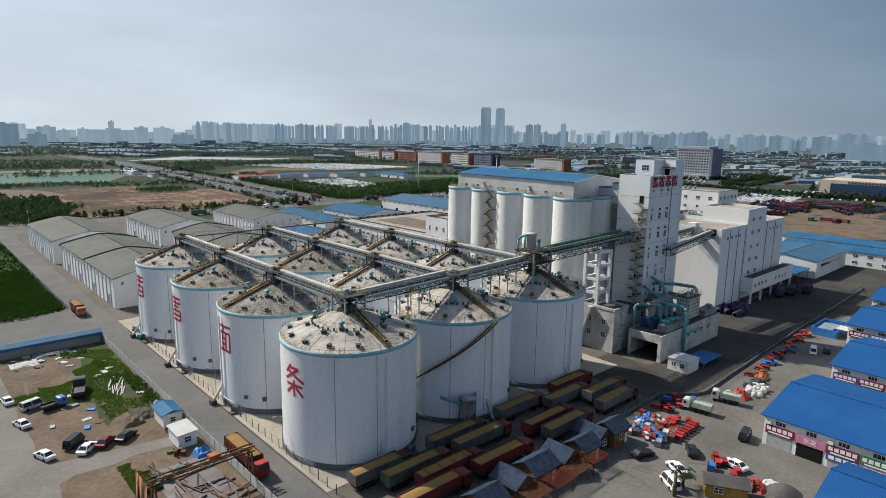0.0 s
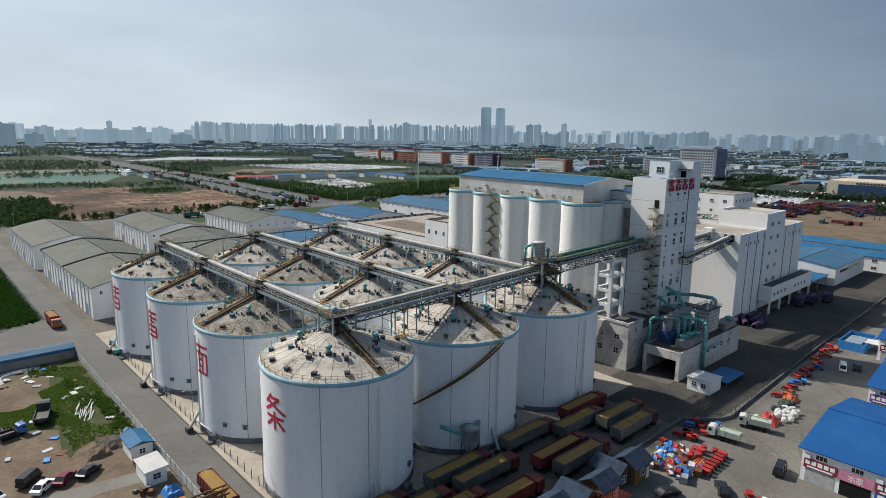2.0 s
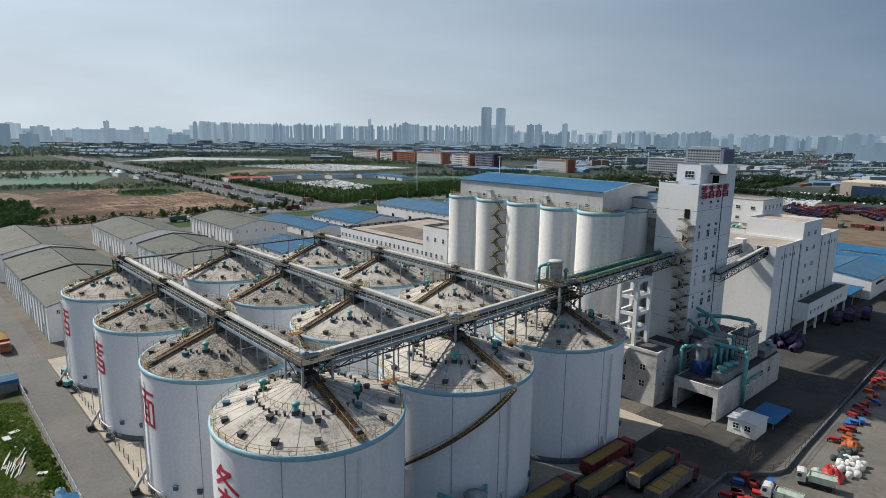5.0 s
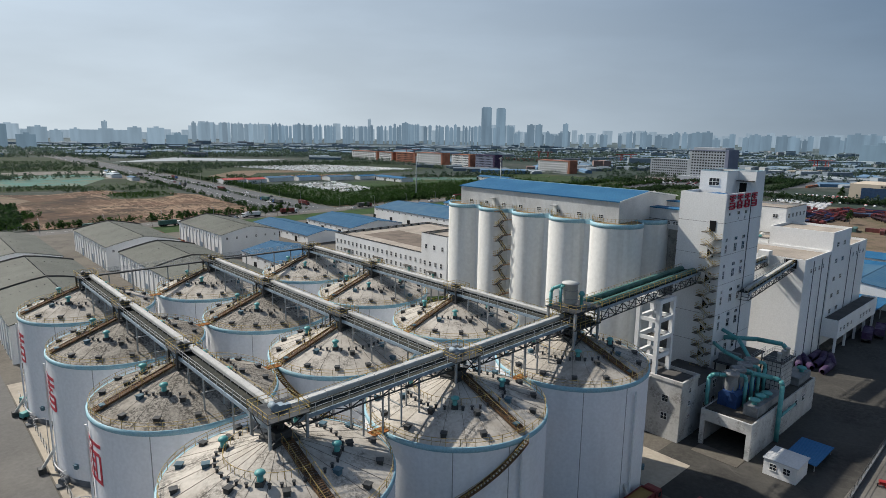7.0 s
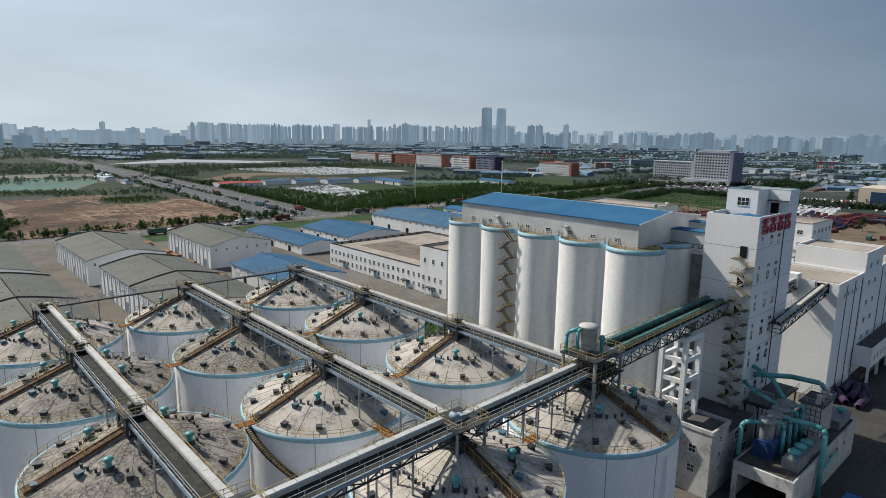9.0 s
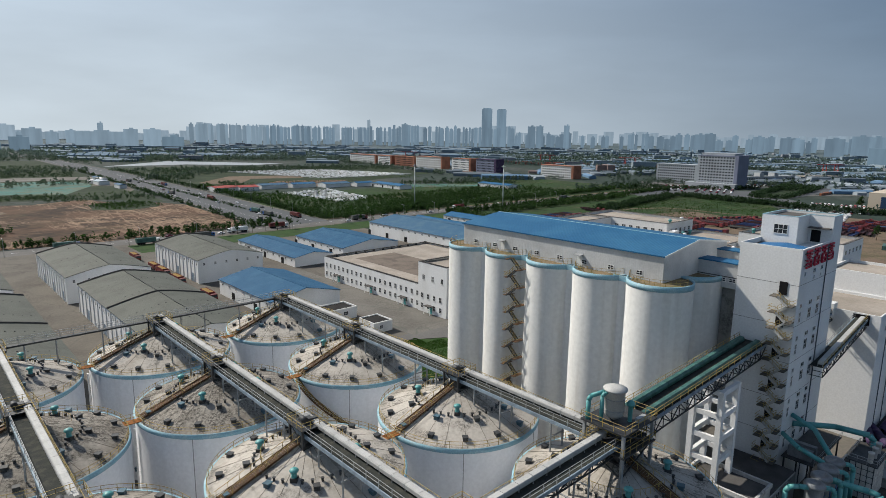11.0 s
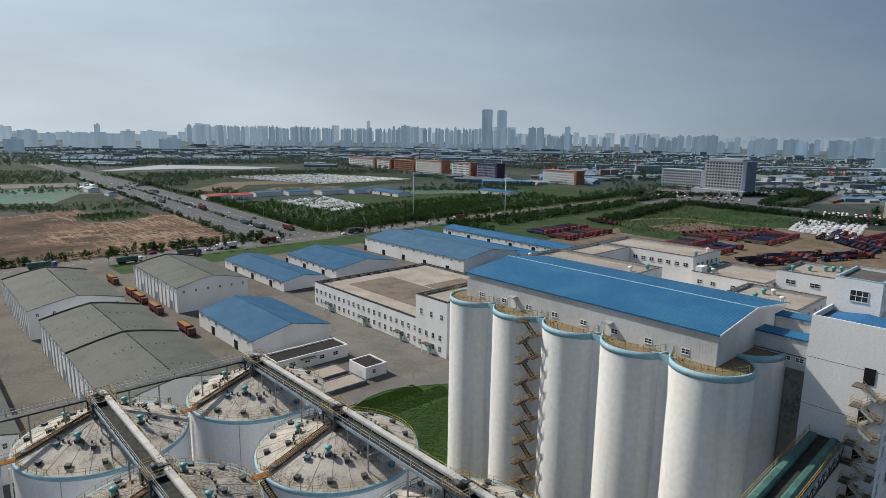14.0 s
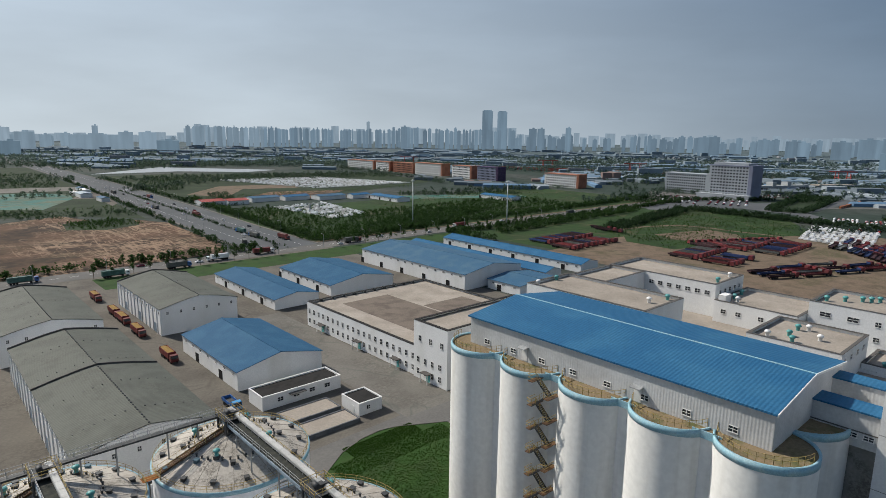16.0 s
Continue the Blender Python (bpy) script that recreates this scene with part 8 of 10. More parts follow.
def tree(x, y, size, k, rnd):
    t = thing("tree", "young leafy roadside tree with slim trunk", "tree", "roadside trees", at=(x, y, -0.05), turn=rnd.uniform(0, 360))
    t.scale = (size, size, size * rnd.uniform(0.85, 1.15))
    put(t, "trunk", TREES[k % 3][0])
    put(t, "crown", TREES[k % 3][1])
    return t


rnd = random.Random(8)
k = 0
for x in list(range(150, 252, 9)) + list(range(294, 500, 11)):
    tree(x + rnd.uniform(-1, 1), 425.5, rnd.uniform(0.8, 1.15), k, rnd)
    k += 1
for x in list(range(64, 250, 13)):
    tree(x + rnd.uniform(-2, 2), 449.5, rnd.uniform(0.7, 1.0), k, rnd)
    k += 1
tree(98.8, 32.6, 0.5, 2, rnd)
bare = thing("bare_tree", "small bare tree beside the depot fence", "tree", at=(129.0, 60.6, 0))
rb = random.Random(5)
bm = bmesh.new()
tube(bm, (0, 0, 0), (0.1, 0, 2.2), 0.13, 7, 0.08)
for q in range(9):
    a, z = q * 2.4, 1.4 + 0.12 * q
    tip = (math.cos(a) * 1.1, math.sin(a) * 1.1, z + 1.5)
    tube(bm, (0.05, 0, z), tip, 0.05, 5, 0.025)
    for w in range(4):
        b = a + rb.uniform(-0.9, 0.9)
        tube(bm, tip, (tip[0] + math.cos(b) * 0.7, tip[1] + math.sin(b) * 0.7, tip[2] + rb.uniform(0.2, 0.9)), 0.022, 4, 0.01)
part("trunk", bm, BARK, bare)


def belt(name, label, lines, count, height, seed, mat=LEAF):
    """Rows of small trees and bushes as one object; each line is x0, y0, x1, y1, width."""
    r = random.Random(seed)
    vs, fs = [], []
    total = sum(math.hypot(l[2] - l[0], l[3] - l[1]) * math.sqrt(l[4]) for l in lines)
    for x0, y0, x1, y1, w in lines:
        n = int(count * math.hypot(x1 - x0, y1 - y0) * math.sqrt(w) / total)
        for _ in range(n):
            s, o = r.random(), r.uniform(-0.5, 0.5) * w
            dx, dy = x1 - x0, y1 - y0
            d = math.hypot(dx, dy)
            x, y = x0 + dx * s - dy / d * o, y0 + dy * s + dx / d * o
            h = height * r.uniform(0.55, 1.25)
            clump(vs, fs, r, x, y, h * 0.55, h * 0.34, h * 0.5, 26, h * 0.16)
    return tagged(new(name, leaves(name, vs, fs, mat)), label, "trees", kind="stuff")


belt("tree_belt", "dense belt of young trees along the wide road", ((300, 456, 520, 520, 40), (296, 455, 760, 470, 14), (392, 418, 760, 424, 8), (292, 452, 320, 760, 8), (420, 400, 640, 412, 14), (50, 440, 96, 520, 26), (60, 452, 250, 452, 5), (392, 380, 396, 425, 12)), 3000, 4.2, 51)
belt("hedge", "rough bushes on the waste ground", ((470, 300, 612, 260, 50), (480, 330, 620, 320, 50), (540, 370, 640, 380, 40), (176, 618, 226, 624, 44), (180, 600, 215, 640, 22), (300, 480, 700, 620, 120), (-60, 700, 260, 740, 26), (300, 760, 640, 760, 30), (60, 455, 90, 470, 14)), 2600, 1.5, 52, leafy("bush_leaves", (0.035, 0.07, 0.022), (0.06, 0.085, 0.032), 0.05, 0.5))
belt("nursery", "rows of dark young trees in the field", [(300, 462 + i * 13, 640, 470 + i * 14, 7) for i in range(8)] + [(300, 570 + i * 14, 355, 575 + i * 14, 8) for i in range(6)], 2600, 3.0, 54)
belt("plot_hedge", "low clipped hedge round the green plot", ((-60, 220.5, 30, 221.5, 1.5), (30, 221.5, 38.5, 226, 1.5), (39.0, 226, 39.0, 400, 1.2)), 420, 1.3, 55)
belt("mound_scrub", "thick scrub over the mound of earth", ((178, 612, 222, 624, 40), (182, 630, 216, 640, 20)), 260, 2.2, 56)
# far_leaves carries distance haze in its paler, bluish green
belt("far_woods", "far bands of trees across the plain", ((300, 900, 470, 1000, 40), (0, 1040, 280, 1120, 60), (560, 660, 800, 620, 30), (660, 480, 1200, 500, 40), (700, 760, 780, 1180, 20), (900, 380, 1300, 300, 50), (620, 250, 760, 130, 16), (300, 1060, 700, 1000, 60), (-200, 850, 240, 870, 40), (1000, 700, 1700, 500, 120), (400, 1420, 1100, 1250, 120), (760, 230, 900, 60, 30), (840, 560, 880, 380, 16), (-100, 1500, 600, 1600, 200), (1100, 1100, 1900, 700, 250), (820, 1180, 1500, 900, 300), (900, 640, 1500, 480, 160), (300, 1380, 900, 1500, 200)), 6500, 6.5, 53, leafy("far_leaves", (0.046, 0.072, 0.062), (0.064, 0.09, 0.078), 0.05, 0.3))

# ---- fields, lots and sites beyond the road ----
NET = grimy(material("green_netting", (0.048, 0.15, 0.128), 0.85, vary=0.5, scale=0.04, fine=0.4, other=(0.12, 0.15, 0.11), mix=(0.42, 0.6), bump=0.4), (0.03, 0.06, 0.04), 0.7, 0.02, 0.2, 0.45)
PLASTIC = material("white_plastic_sheet", (0.29, 0.32, 0.345), 0.5, vary=0.2, scale=0.05, fine=0.4)
sheet("scrub_1", SCRUB, ((305, 720), (460, 710), (700, 800), (760, 1000), (440, 1170), (318, 1160)), 0.0, "dark green scrubland", "field")
sheet("dark_mound", SCRUB, ((172, 604), (196, 588), (222, 600), (228, 640), (200, 652), (176, 640)), 0.05, "dark scrub on a mound of earth", "mound")
sheet("netted_strip", NET, ((500, 640), (650, 560), (665, 590), (505, 690)), 0.02, "green netting over spoil", "site")
sheet("plastic_tunnels", PLASTIC, ((325, 1215), (480, 1365), (640, 1180), (560, 1150), (470, 1225)), 0.05, "white plastic growing tunnels", "field")
sheet("bare_strip", SOIL, ((340, 720), (440, 700), (520, 760), (430, 790)), 0.03, "strip of bare reddish soil", "field")
sheet("side_road", ROAD_GREY, ((632, 446), (646, 446), (900, 250), (890, 240)), 0.06, "side road towards the hotels", "road")
sheet("hotel_forecourt", ROAD_GREY, ((770, 470), (860, 520), (860, 400), (800, 380)), 0.04, "pale forecourt with parked cars", "yard")
sheet("footpath", SAND, rect(292, 447.5, 760, 451), 0.07, "sandy path beside the wide road", "path")


def rows_of_cars(name, label, outline, step, seed, mats, across=1.05, turned=False, base=0.0):
    """Closely parked vehicles as one object for each colour."""
    r = random.Random(seed)
    (ax, ay), (bx, by), (cx, cy_), (dx, dy) = outline
    n, m = int(math.hypot(bx - ax, by - ay) / step), int(math.hypot(dx - ax, dy - ay) / (step * across))
    bms = [bmesh.new() for _ in mats]
    for i in range(n):
        for j in range(m):
            if r.random() < 0.18 or (j % 7 == 6):
                continue
            s, q = (i + r.uniform(0.3, 0.7)) / n, (j + 0.5) / m
            x = (ax * (1 - s) + bx * s) * (1 - q) + (dx * (1 - s) + cx * s) * q
            y = (ay * (1 - s) + by * s) * (1 - q) + (dy * (1 - s) + cy_ * s) * q
            bm = bms[r.randrange(len(mats))]
            c, e = (0, 1) if turned else (1, 0)
            for pts, f in (((-1.9, -0.85, 0.25), (1.9, -0.85, 0.25), (1.9, 0.85, 0.25), (-1.9, 0.85, 0.25), (-1.9, -0.85, 0.9), (1.9, -0.85, 0.9), (1.9, 0.85, 0.9), (-1.9, 0.85, 0.9)), 0), (((-1.5, -0.8, 0.9), (1.0, -0.8, 0.9), (1.0, 0.8, 0.9), (-1.5, 0.8, 0.9), (-1.1, -0.65, 1.45), (0.4, -0.65, 1.45), (0.4, 0.65, 1.45), (-1.1, 0.65, 1.45)), 1):
                v = [bm.verts.new((x + p[0] * c - p[1] * e, y + p[0] * e + p[1] * c, p[2] + base)) for p in pts]
                for g in ((4, 5, 6, 7), (0, 1, 5, 4), (1, 2, 6, 5), (2, 3, 7, 6), (3, 0, 4, 7)):
                    bm.faces.new([v[q] for q in g])
    for bm, mt in zip(bms, mats):
        solid(name, bm, mt, label, "cars", kind="stuff")


rows_of_cars("parked_fleet", "packed lot of white parked vehicles", ((444, 1000), (602, 971), (664, 800), (499, 797)), 6.6, 1, (WHITE_PAINT, SACK), 0.6)
rows_of_cars("parked_fleet", "packed lot of white parked vehicles in the field", ((355, 642), (421, 654), (407, 552), (361, 538)), 6.4, 2, (WHITE_PAINT, SACK), 0.6)
rows_of_cars("parked_fleet", "packed lot of new white cars", ((584, 241), (556, 190), (664, 206), (664, 256)), 5.0, 3, (WHITE_PAINT, WHITE_PAINT, SACK), 0.5, True)
rows_of_cars("parked_fleet", "cars parked before the hotels", ((730, 440), (820, 470), (850, 380), (770, 350)), 7.0, 4, (WHITE_PAINT, BLACK_PAINT, MAROON_PAINT))
rows_of_cars("parked_fleet", "cars parked before the hall", ((660, 230), (700, 240), (718, 150), (676, 140)), 6.0, 5, (WHITE_PAINT, BLACK_PAINT, RED))
TRAILER = {}
DULL_RED = material("dull_red_paint", (0.16, 0.022, 0.025), 0.6, vary=0.35, spread=0.35)
DULL_BED = material("dull_maroon_bed", (0.055, 0.028, 0.032), 0.7, vary=0.4, spread=0.4)
DULL_BLUE = material("dull_blue_bed", (0.03, 0.05, 0.13), 0.7, vary=0.35, spread=0.3)


def trailer(x, y, turn, mat):
    if mat.name not in TRAILER:
        bm = bmesh.new()
        box(bm, -6.5, -1.25, 1.1, 6.5, 1.25, 1.45), box(bm, -6.5, -1.25, 1.45, 6.5, -1.15, 1.9), box(bm, -6.5, 1.15, 1.45, 6.5, 1.25, 1.9), box(bm, 6.3, -1.2, 1.45, 6.5, 1.2, 2.6)
        bed = mesh("bed", bm, mat)
        bm = bmesh.new()
        prism(bm, ((7.0, 0.8), (9.0, 0.7), (9.0, 1.8), (8.7, 2.9), (7.0, 2.9)), 1, -1.2, 1.2)
        cab = mesh("cab", bm, BLUE if mat is BLUE else DULL_RED)
        bm = bmesh.new()
        for q in (-5.0, -3.7, -2.4, 6.0, 8.2):
            tube(bm, (q, -1.15, 0.5), (q, -0.8, 0.5), 0.5, 10), tube(bm, (q, 0.8, 0.5), (q, 1.15, 0.5), 0.5, 10)
        box(bm, -6.3, -0.5, 0.75, 8.6, 0.5, 1.1)
        TRAILER[mat.name] = bed, cab, mesh("running_gear", bm, TYRE)
    t = thing("flatbed_lorry", "parked blue flatbed lorry" if mat is DULL_BLUE else "parked grey flatbed lorry" if mat is TRUCK_GREY else "parked dull red flatbed lorry", "lorry", "parked flatbeds", at=(x, y, 0.03), turn=turn)
    for nm, me in zip(("bed", "cab", "running_gear"), TRAILER[mat.name]):
        put(t, nm, me)
    t.scale = (1.25, 1.1, 1.1)
    return t


rnd = random.Random(77)
ROWS = [(x, 330, x + 3, 353, 2, -90) for x in range(409, 464, 5)] + [(x, 240, x + 3, 263, 2, -90) for x in range(440, 484, 5)] + [(x, 233, x - 2, 255, 2, -90) for x in range(500, 552, 5)]
ROWS += [(430, 200, 436, 213, 3, -26), (452, 190, 460, 206, 5, -26), (474, 180, 482, 197, 5, -26), (496, 172, 500, 186, 4, -26), (498, 350, 504, 364, 3, -90), (556, 200, 562, 212, 3, 2), (580, 198, 590, 210, 3, 2), (551, 178, 553, 196, 4, 2)]
for x0, y0, x1, y1, n, turn in ROWS:
    for i in range(n):
        s = i / max(1, n - 1)
        if rnd.random() < 0.93:
            trailer(x0 + (x1 - x0) * s + rnd.uniform(-1.5, 1.5), y0 + (y1 - y0) * s + rnd.uniform(-0.3, 0.3), turn + rnd.uniform(-3, 3), rnd.choice((DULL_BED, DULL_BED, DULL_BED, DULL_RED, DULL_BLUE, TRUCK_GREY)))

# ---- named buildings beyond ----
BLUEGREY = material("blue_grey_facade", (0.20, 0.22, 0.30), 0.8, vary=0.15, scale=0.05)
GREY_WALL = material("grey_stone_facade", (0.34, 0.37, 0.40), 0.8, vary=0.15, scale=0.05)


def slab_block(name, label, x, y0, y1, depth, h, floors, bays, wall, end, category="building"):
    """A long building whose windowed face looks to -x, with a coloured end wall to -y."""
    b = thing(name, label, category, "far blocks")
    part("wall", boxes((x, y0 + 4.0, 0, x + depth, y1, h)), wall, b)
    part("end_bay", boxes((x - 0.8, y0, 0, x + depth + 0.8, y0 + 4.0, h + 1.6)), end, b)
    part("roof", boxes((x - 0.4, y0 + 4.0, h, x + depth + 0.4, y1 + 0.4, h + 0.9)), end, b)
    fh = h / floors
    for f in range(floors):
        bm = bmesh.new()
        n = bays
        for i in range(n):
            a = y0 + 5.5 + (y1 - y0 - 7.0) * i / n
            box(bm, x - 0.06, a, f * fh + fh * 0.3, x + 0.1, a + (y1 - y0 - 7.0) / n * 0.6, f * fh + fh * 0.78)
        tagged(part("window_band", bm, GLASS, b), kind="stuff")
    return b


for y0, y1, wall, end, h in ((1085, 1179, WHITE, BRICK, 17), (1032, 1078, WHITE, BRICK, 17), (962, 1022, BRICK, BRICK, 18), (882, 956, WHITE, BRICK, 20), (809, 857, WHITE, BRICK, 20), (750, 796, BLUEGREY, PURPLE, 21), (595, 656, WHITE, BRICK, 18)):
    slab_block("apartment_block", "pale block with brick-red end walls", 800, y0, y1, 18, h, 5, 14, wall, end)
slab_block("hotel", "wide grey hotel block with rows of windows", 880, 446, 508, 20, 25, 7, 18, GREY_WALL, GREY_WALL)
hb = slab_block("hotel_tower", "tall grey hotel tower with rows of windows", 842, 378, 430, 30, 40, 11, 12, GREY_WALL, BLUEGREY)
part("crown", boxes((844, 384, 40.9, 870, 426, 44)), GREY_WALL, hb)
part("podium", boxes((832, 376, 0, 842, 440, 6)), GREY_WALL, hb)
ex = thing("exhibition_hall", "beige hall with a wide dark blue glass front", "building")
BEIGE = material("beige_stone", (0.52, 0.45, 0.36), 0.8, vary=0.12, scale=0.05)
part("wall", boxes((724, 128, 0, 780, 210, 16)), BEIGE, ex)
part("glass_front", boxes((723.6, 134, 2, 724, 200, 12.5)), material("blue_glass", (0.03, 0.06, 0.12), 0.15, vary=0.2, bump=0), ex)
for i in range(12):
    part("sign_bar", boxes((723.5, 150 + i * 3.0, 13.4, 723.9, 151.8 + i * 3.0, 15.0)), DARK_STEEL, ex)
for x, y in ((399.2, 476.0), (458.3, 424.0)):
    mst = thing("mast", "tall white lighting mast", "mast", "masts", at=(x, y, 0))
    bm = bmesh.new()
    tube(bm, (0, 0, 0), (0, 0, 37), 0.55, 10, 0.3)
    part("pole", bm, WHITE, mst)
    bm = bmesh.new()
    tube(bm, (0, 0, 35.5), (0, 0, 36.2), 1.6, 12)
    part("lamp_ring", bm, STEEL, mst)
RED_ROOF = material("red_roof_sheet", (0.34, 0.07, 0.06), 0.7, vary=0.25, scale=0.1)
for x0, x1, y0, y1, mat in ((306, 330, 690, 712, RED_ROOF), (330, 352, 684, 704, RED_ROOF), (360, 392, 694, 712, FADED_ROOF), (395, 425, 688, 704, BLUE_ROOF_Y), (428, 462, 672, 690, FADED_ROOF), (466, 490, 664, 676, BLUE_ROOF_Y), (486, 504, 608, 660, BLUE_ROOF_Y), (596, 612, 540, 590, BLUE_ROOF_Y)):
    shed("low site building with coloured sheet roof", x0, x1, y0, y1, 4.2, 5.6, mat, "site buildings", along=1 if y1 - y0 > x1 - x0 else 0)
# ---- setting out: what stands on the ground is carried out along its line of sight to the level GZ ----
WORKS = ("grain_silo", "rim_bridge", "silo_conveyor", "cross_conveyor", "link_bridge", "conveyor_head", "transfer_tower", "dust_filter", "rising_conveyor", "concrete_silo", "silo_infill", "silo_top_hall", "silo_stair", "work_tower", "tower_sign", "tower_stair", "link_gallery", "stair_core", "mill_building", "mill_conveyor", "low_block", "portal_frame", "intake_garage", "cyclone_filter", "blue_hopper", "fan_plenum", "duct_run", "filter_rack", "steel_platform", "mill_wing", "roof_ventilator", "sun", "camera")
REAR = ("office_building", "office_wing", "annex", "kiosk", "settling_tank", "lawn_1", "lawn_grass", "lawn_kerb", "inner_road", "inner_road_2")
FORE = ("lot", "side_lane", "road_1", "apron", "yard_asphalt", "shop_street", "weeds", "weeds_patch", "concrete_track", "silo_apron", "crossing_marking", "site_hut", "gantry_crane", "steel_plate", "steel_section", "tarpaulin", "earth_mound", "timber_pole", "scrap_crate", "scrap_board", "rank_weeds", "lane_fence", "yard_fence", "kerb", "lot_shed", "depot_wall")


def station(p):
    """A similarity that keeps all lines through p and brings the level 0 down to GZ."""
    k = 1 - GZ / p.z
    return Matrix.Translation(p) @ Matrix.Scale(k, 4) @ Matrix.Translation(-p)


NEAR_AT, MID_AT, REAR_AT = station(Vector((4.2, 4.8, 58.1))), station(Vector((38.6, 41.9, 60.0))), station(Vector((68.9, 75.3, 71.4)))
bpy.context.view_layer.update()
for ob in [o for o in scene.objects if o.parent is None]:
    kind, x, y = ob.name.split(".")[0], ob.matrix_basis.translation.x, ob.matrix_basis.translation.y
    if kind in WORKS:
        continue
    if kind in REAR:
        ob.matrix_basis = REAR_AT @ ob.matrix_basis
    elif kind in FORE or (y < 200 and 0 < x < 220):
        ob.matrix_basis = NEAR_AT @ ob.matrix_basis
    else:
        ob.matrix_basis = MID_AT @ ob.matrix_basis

# ---- the plain beyond: roads, fields and sites ----
def plain(name, mat, outline, lift, label, category):
    return sheet(name, mat, outline, GZ + lift, label, category)


MAIN_ASPHALT = material("bluish_grey_asphalt", (0.085, 0.092, 0.098), 0.9, vary=0.2, scale=0.03, fine=0.5, other=(0.105, 0.11, 0.115), bump=0.1)
LEFT_KERB = ((248, 452), (250, 520), (254, 588), (261, 729), (270, 914), (279, 1136), (284, 1449), (281, 1850), (266, 2250))
RIGHT_KERB = ((299, 458), (302, 561), (308, 667), (313, 806), (318, 950), (323, 1134), (325, 1468), (318, 1801), (302, 2250))
plain("main_road", MAIN_ASPHALT, LEFT_KERB + RIGHT_KERB[::-1], 0.12, "straight dual main road with traffic running to the city", "road")
bm = bmesh.new()
for (a, b), (c, d), (e, f), (g, h) in zip(LEFT_KERB, LEFT_KERB[1:], RIGHT_KERB, RIGHT_KERB[1:]):
    for k, w in ((0.0, 2.2), (1.0, 2.2)):
        p, q = Vector((a + (e - a) * k, b + (f - b) * k, GZ + 0.2)), Vector((c + (g - c) * k, d + (h - d) * k, GZ + 0.2))
        beam(bm, p, q, w, 0.2)
solid("footway", bm, PALE_CONCRETE, "pale paved footways beside the main road", "pavement", kind="structure")
bm = bmesh.new()
for i in range(150):
    y = 462 + i * 8
    for k in (0.25, 0.75):
        lx, rx = 249 + 35 * (y - 452) / 1000, 300 + 25 * (y - 458) / 1010
        x = lx + (rx - lx) * k
        box(bm, x - 0.12, y, GZ + 0.12, x + 0.12, y + 4, GZ + 0.145)
solid("lane_marking", bm, WHITE, "worn white lane dashes on the main road", "road marking", kind="stuff")
plain("building_land", SOIL, ((142, 690), (189, 714), (206, 664), (238, 650), (250, 620), (246, 500), (236, 466), (145, 458), (92, 466), (98, 600), (60, 640), (0, 700), (60, 735)), 0.04, "bare reddish building land scored by tracks", "field")
plain("pale_sand", SAND, ((0, 700), (60, 640), (98, 606), (120, 640), (110, 690), (60, 735)), 0.07, "pale sandy corner of the building land", "field")
plain("scrubland", SCRUB, ((-300, 735), (60, 740), (189, 716), (244, 655), (262, 900), (282, 1500), (-300, 1900)), 0.03, "dark green scrubland", "field")
plain("netted_site", NET, ((60, 800), (155, 794), (186, 772), (230, 864), (236, 914), (207, 956), (174, 957), (60, 965)), 0.08, "building site under green dust netting", "site")
plain("site_track", PALE_CONCRETE, ((60, 1010), (183, 1036), (266, 1018), (262, 962), (60, 985)), 0.1, "pale dusty track past the netted site", "road")
plain("wayside_yard", CONCRETE, ((228, 860), (262, 960), (266, 880), (256, 790), (246, 770), (250, 850)), 0.11, "dusty yard beside the main road", "yard")
plain("far_scrub", SCRUB, ((330, 840), (430, 870), (700, 830), (780, 1060), (460, 1190), (330, 1190)), 0.05, "dark green scrubland behind the vehicle lot", "field")
plain("bare_patch", SAND, ((345, 839), (370, 782), (430, 871), (500, 850), (520, 900), (423, 930)), 0.09, "bare sandy patch before the vehicle lot", "field")
plain("crossing_road", MAIN_ASPHALT, ((680, 420), (693, 402), (777, 366), (765, 308), (740, 280), (756, 270), (790, 300), (1000, 300), (1010, 318), (850, 372), (843, 445), (712, 450)), 0.1, "wide grey junction before the hotels", "road")
# aerial haze put into the ground colour of the farthest plain
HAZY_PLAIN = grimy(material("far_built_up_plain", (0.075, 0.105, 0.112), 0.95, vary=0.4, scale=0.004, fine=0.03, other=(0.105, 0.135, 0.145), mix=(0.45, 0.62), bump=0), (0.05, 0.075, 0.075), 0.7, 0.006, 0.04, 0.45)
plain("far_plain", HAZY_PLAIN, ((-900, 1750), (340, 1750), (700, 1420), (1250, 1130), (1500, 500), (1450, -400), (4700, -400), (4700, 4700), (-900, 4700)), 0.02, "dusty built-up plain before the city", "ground")


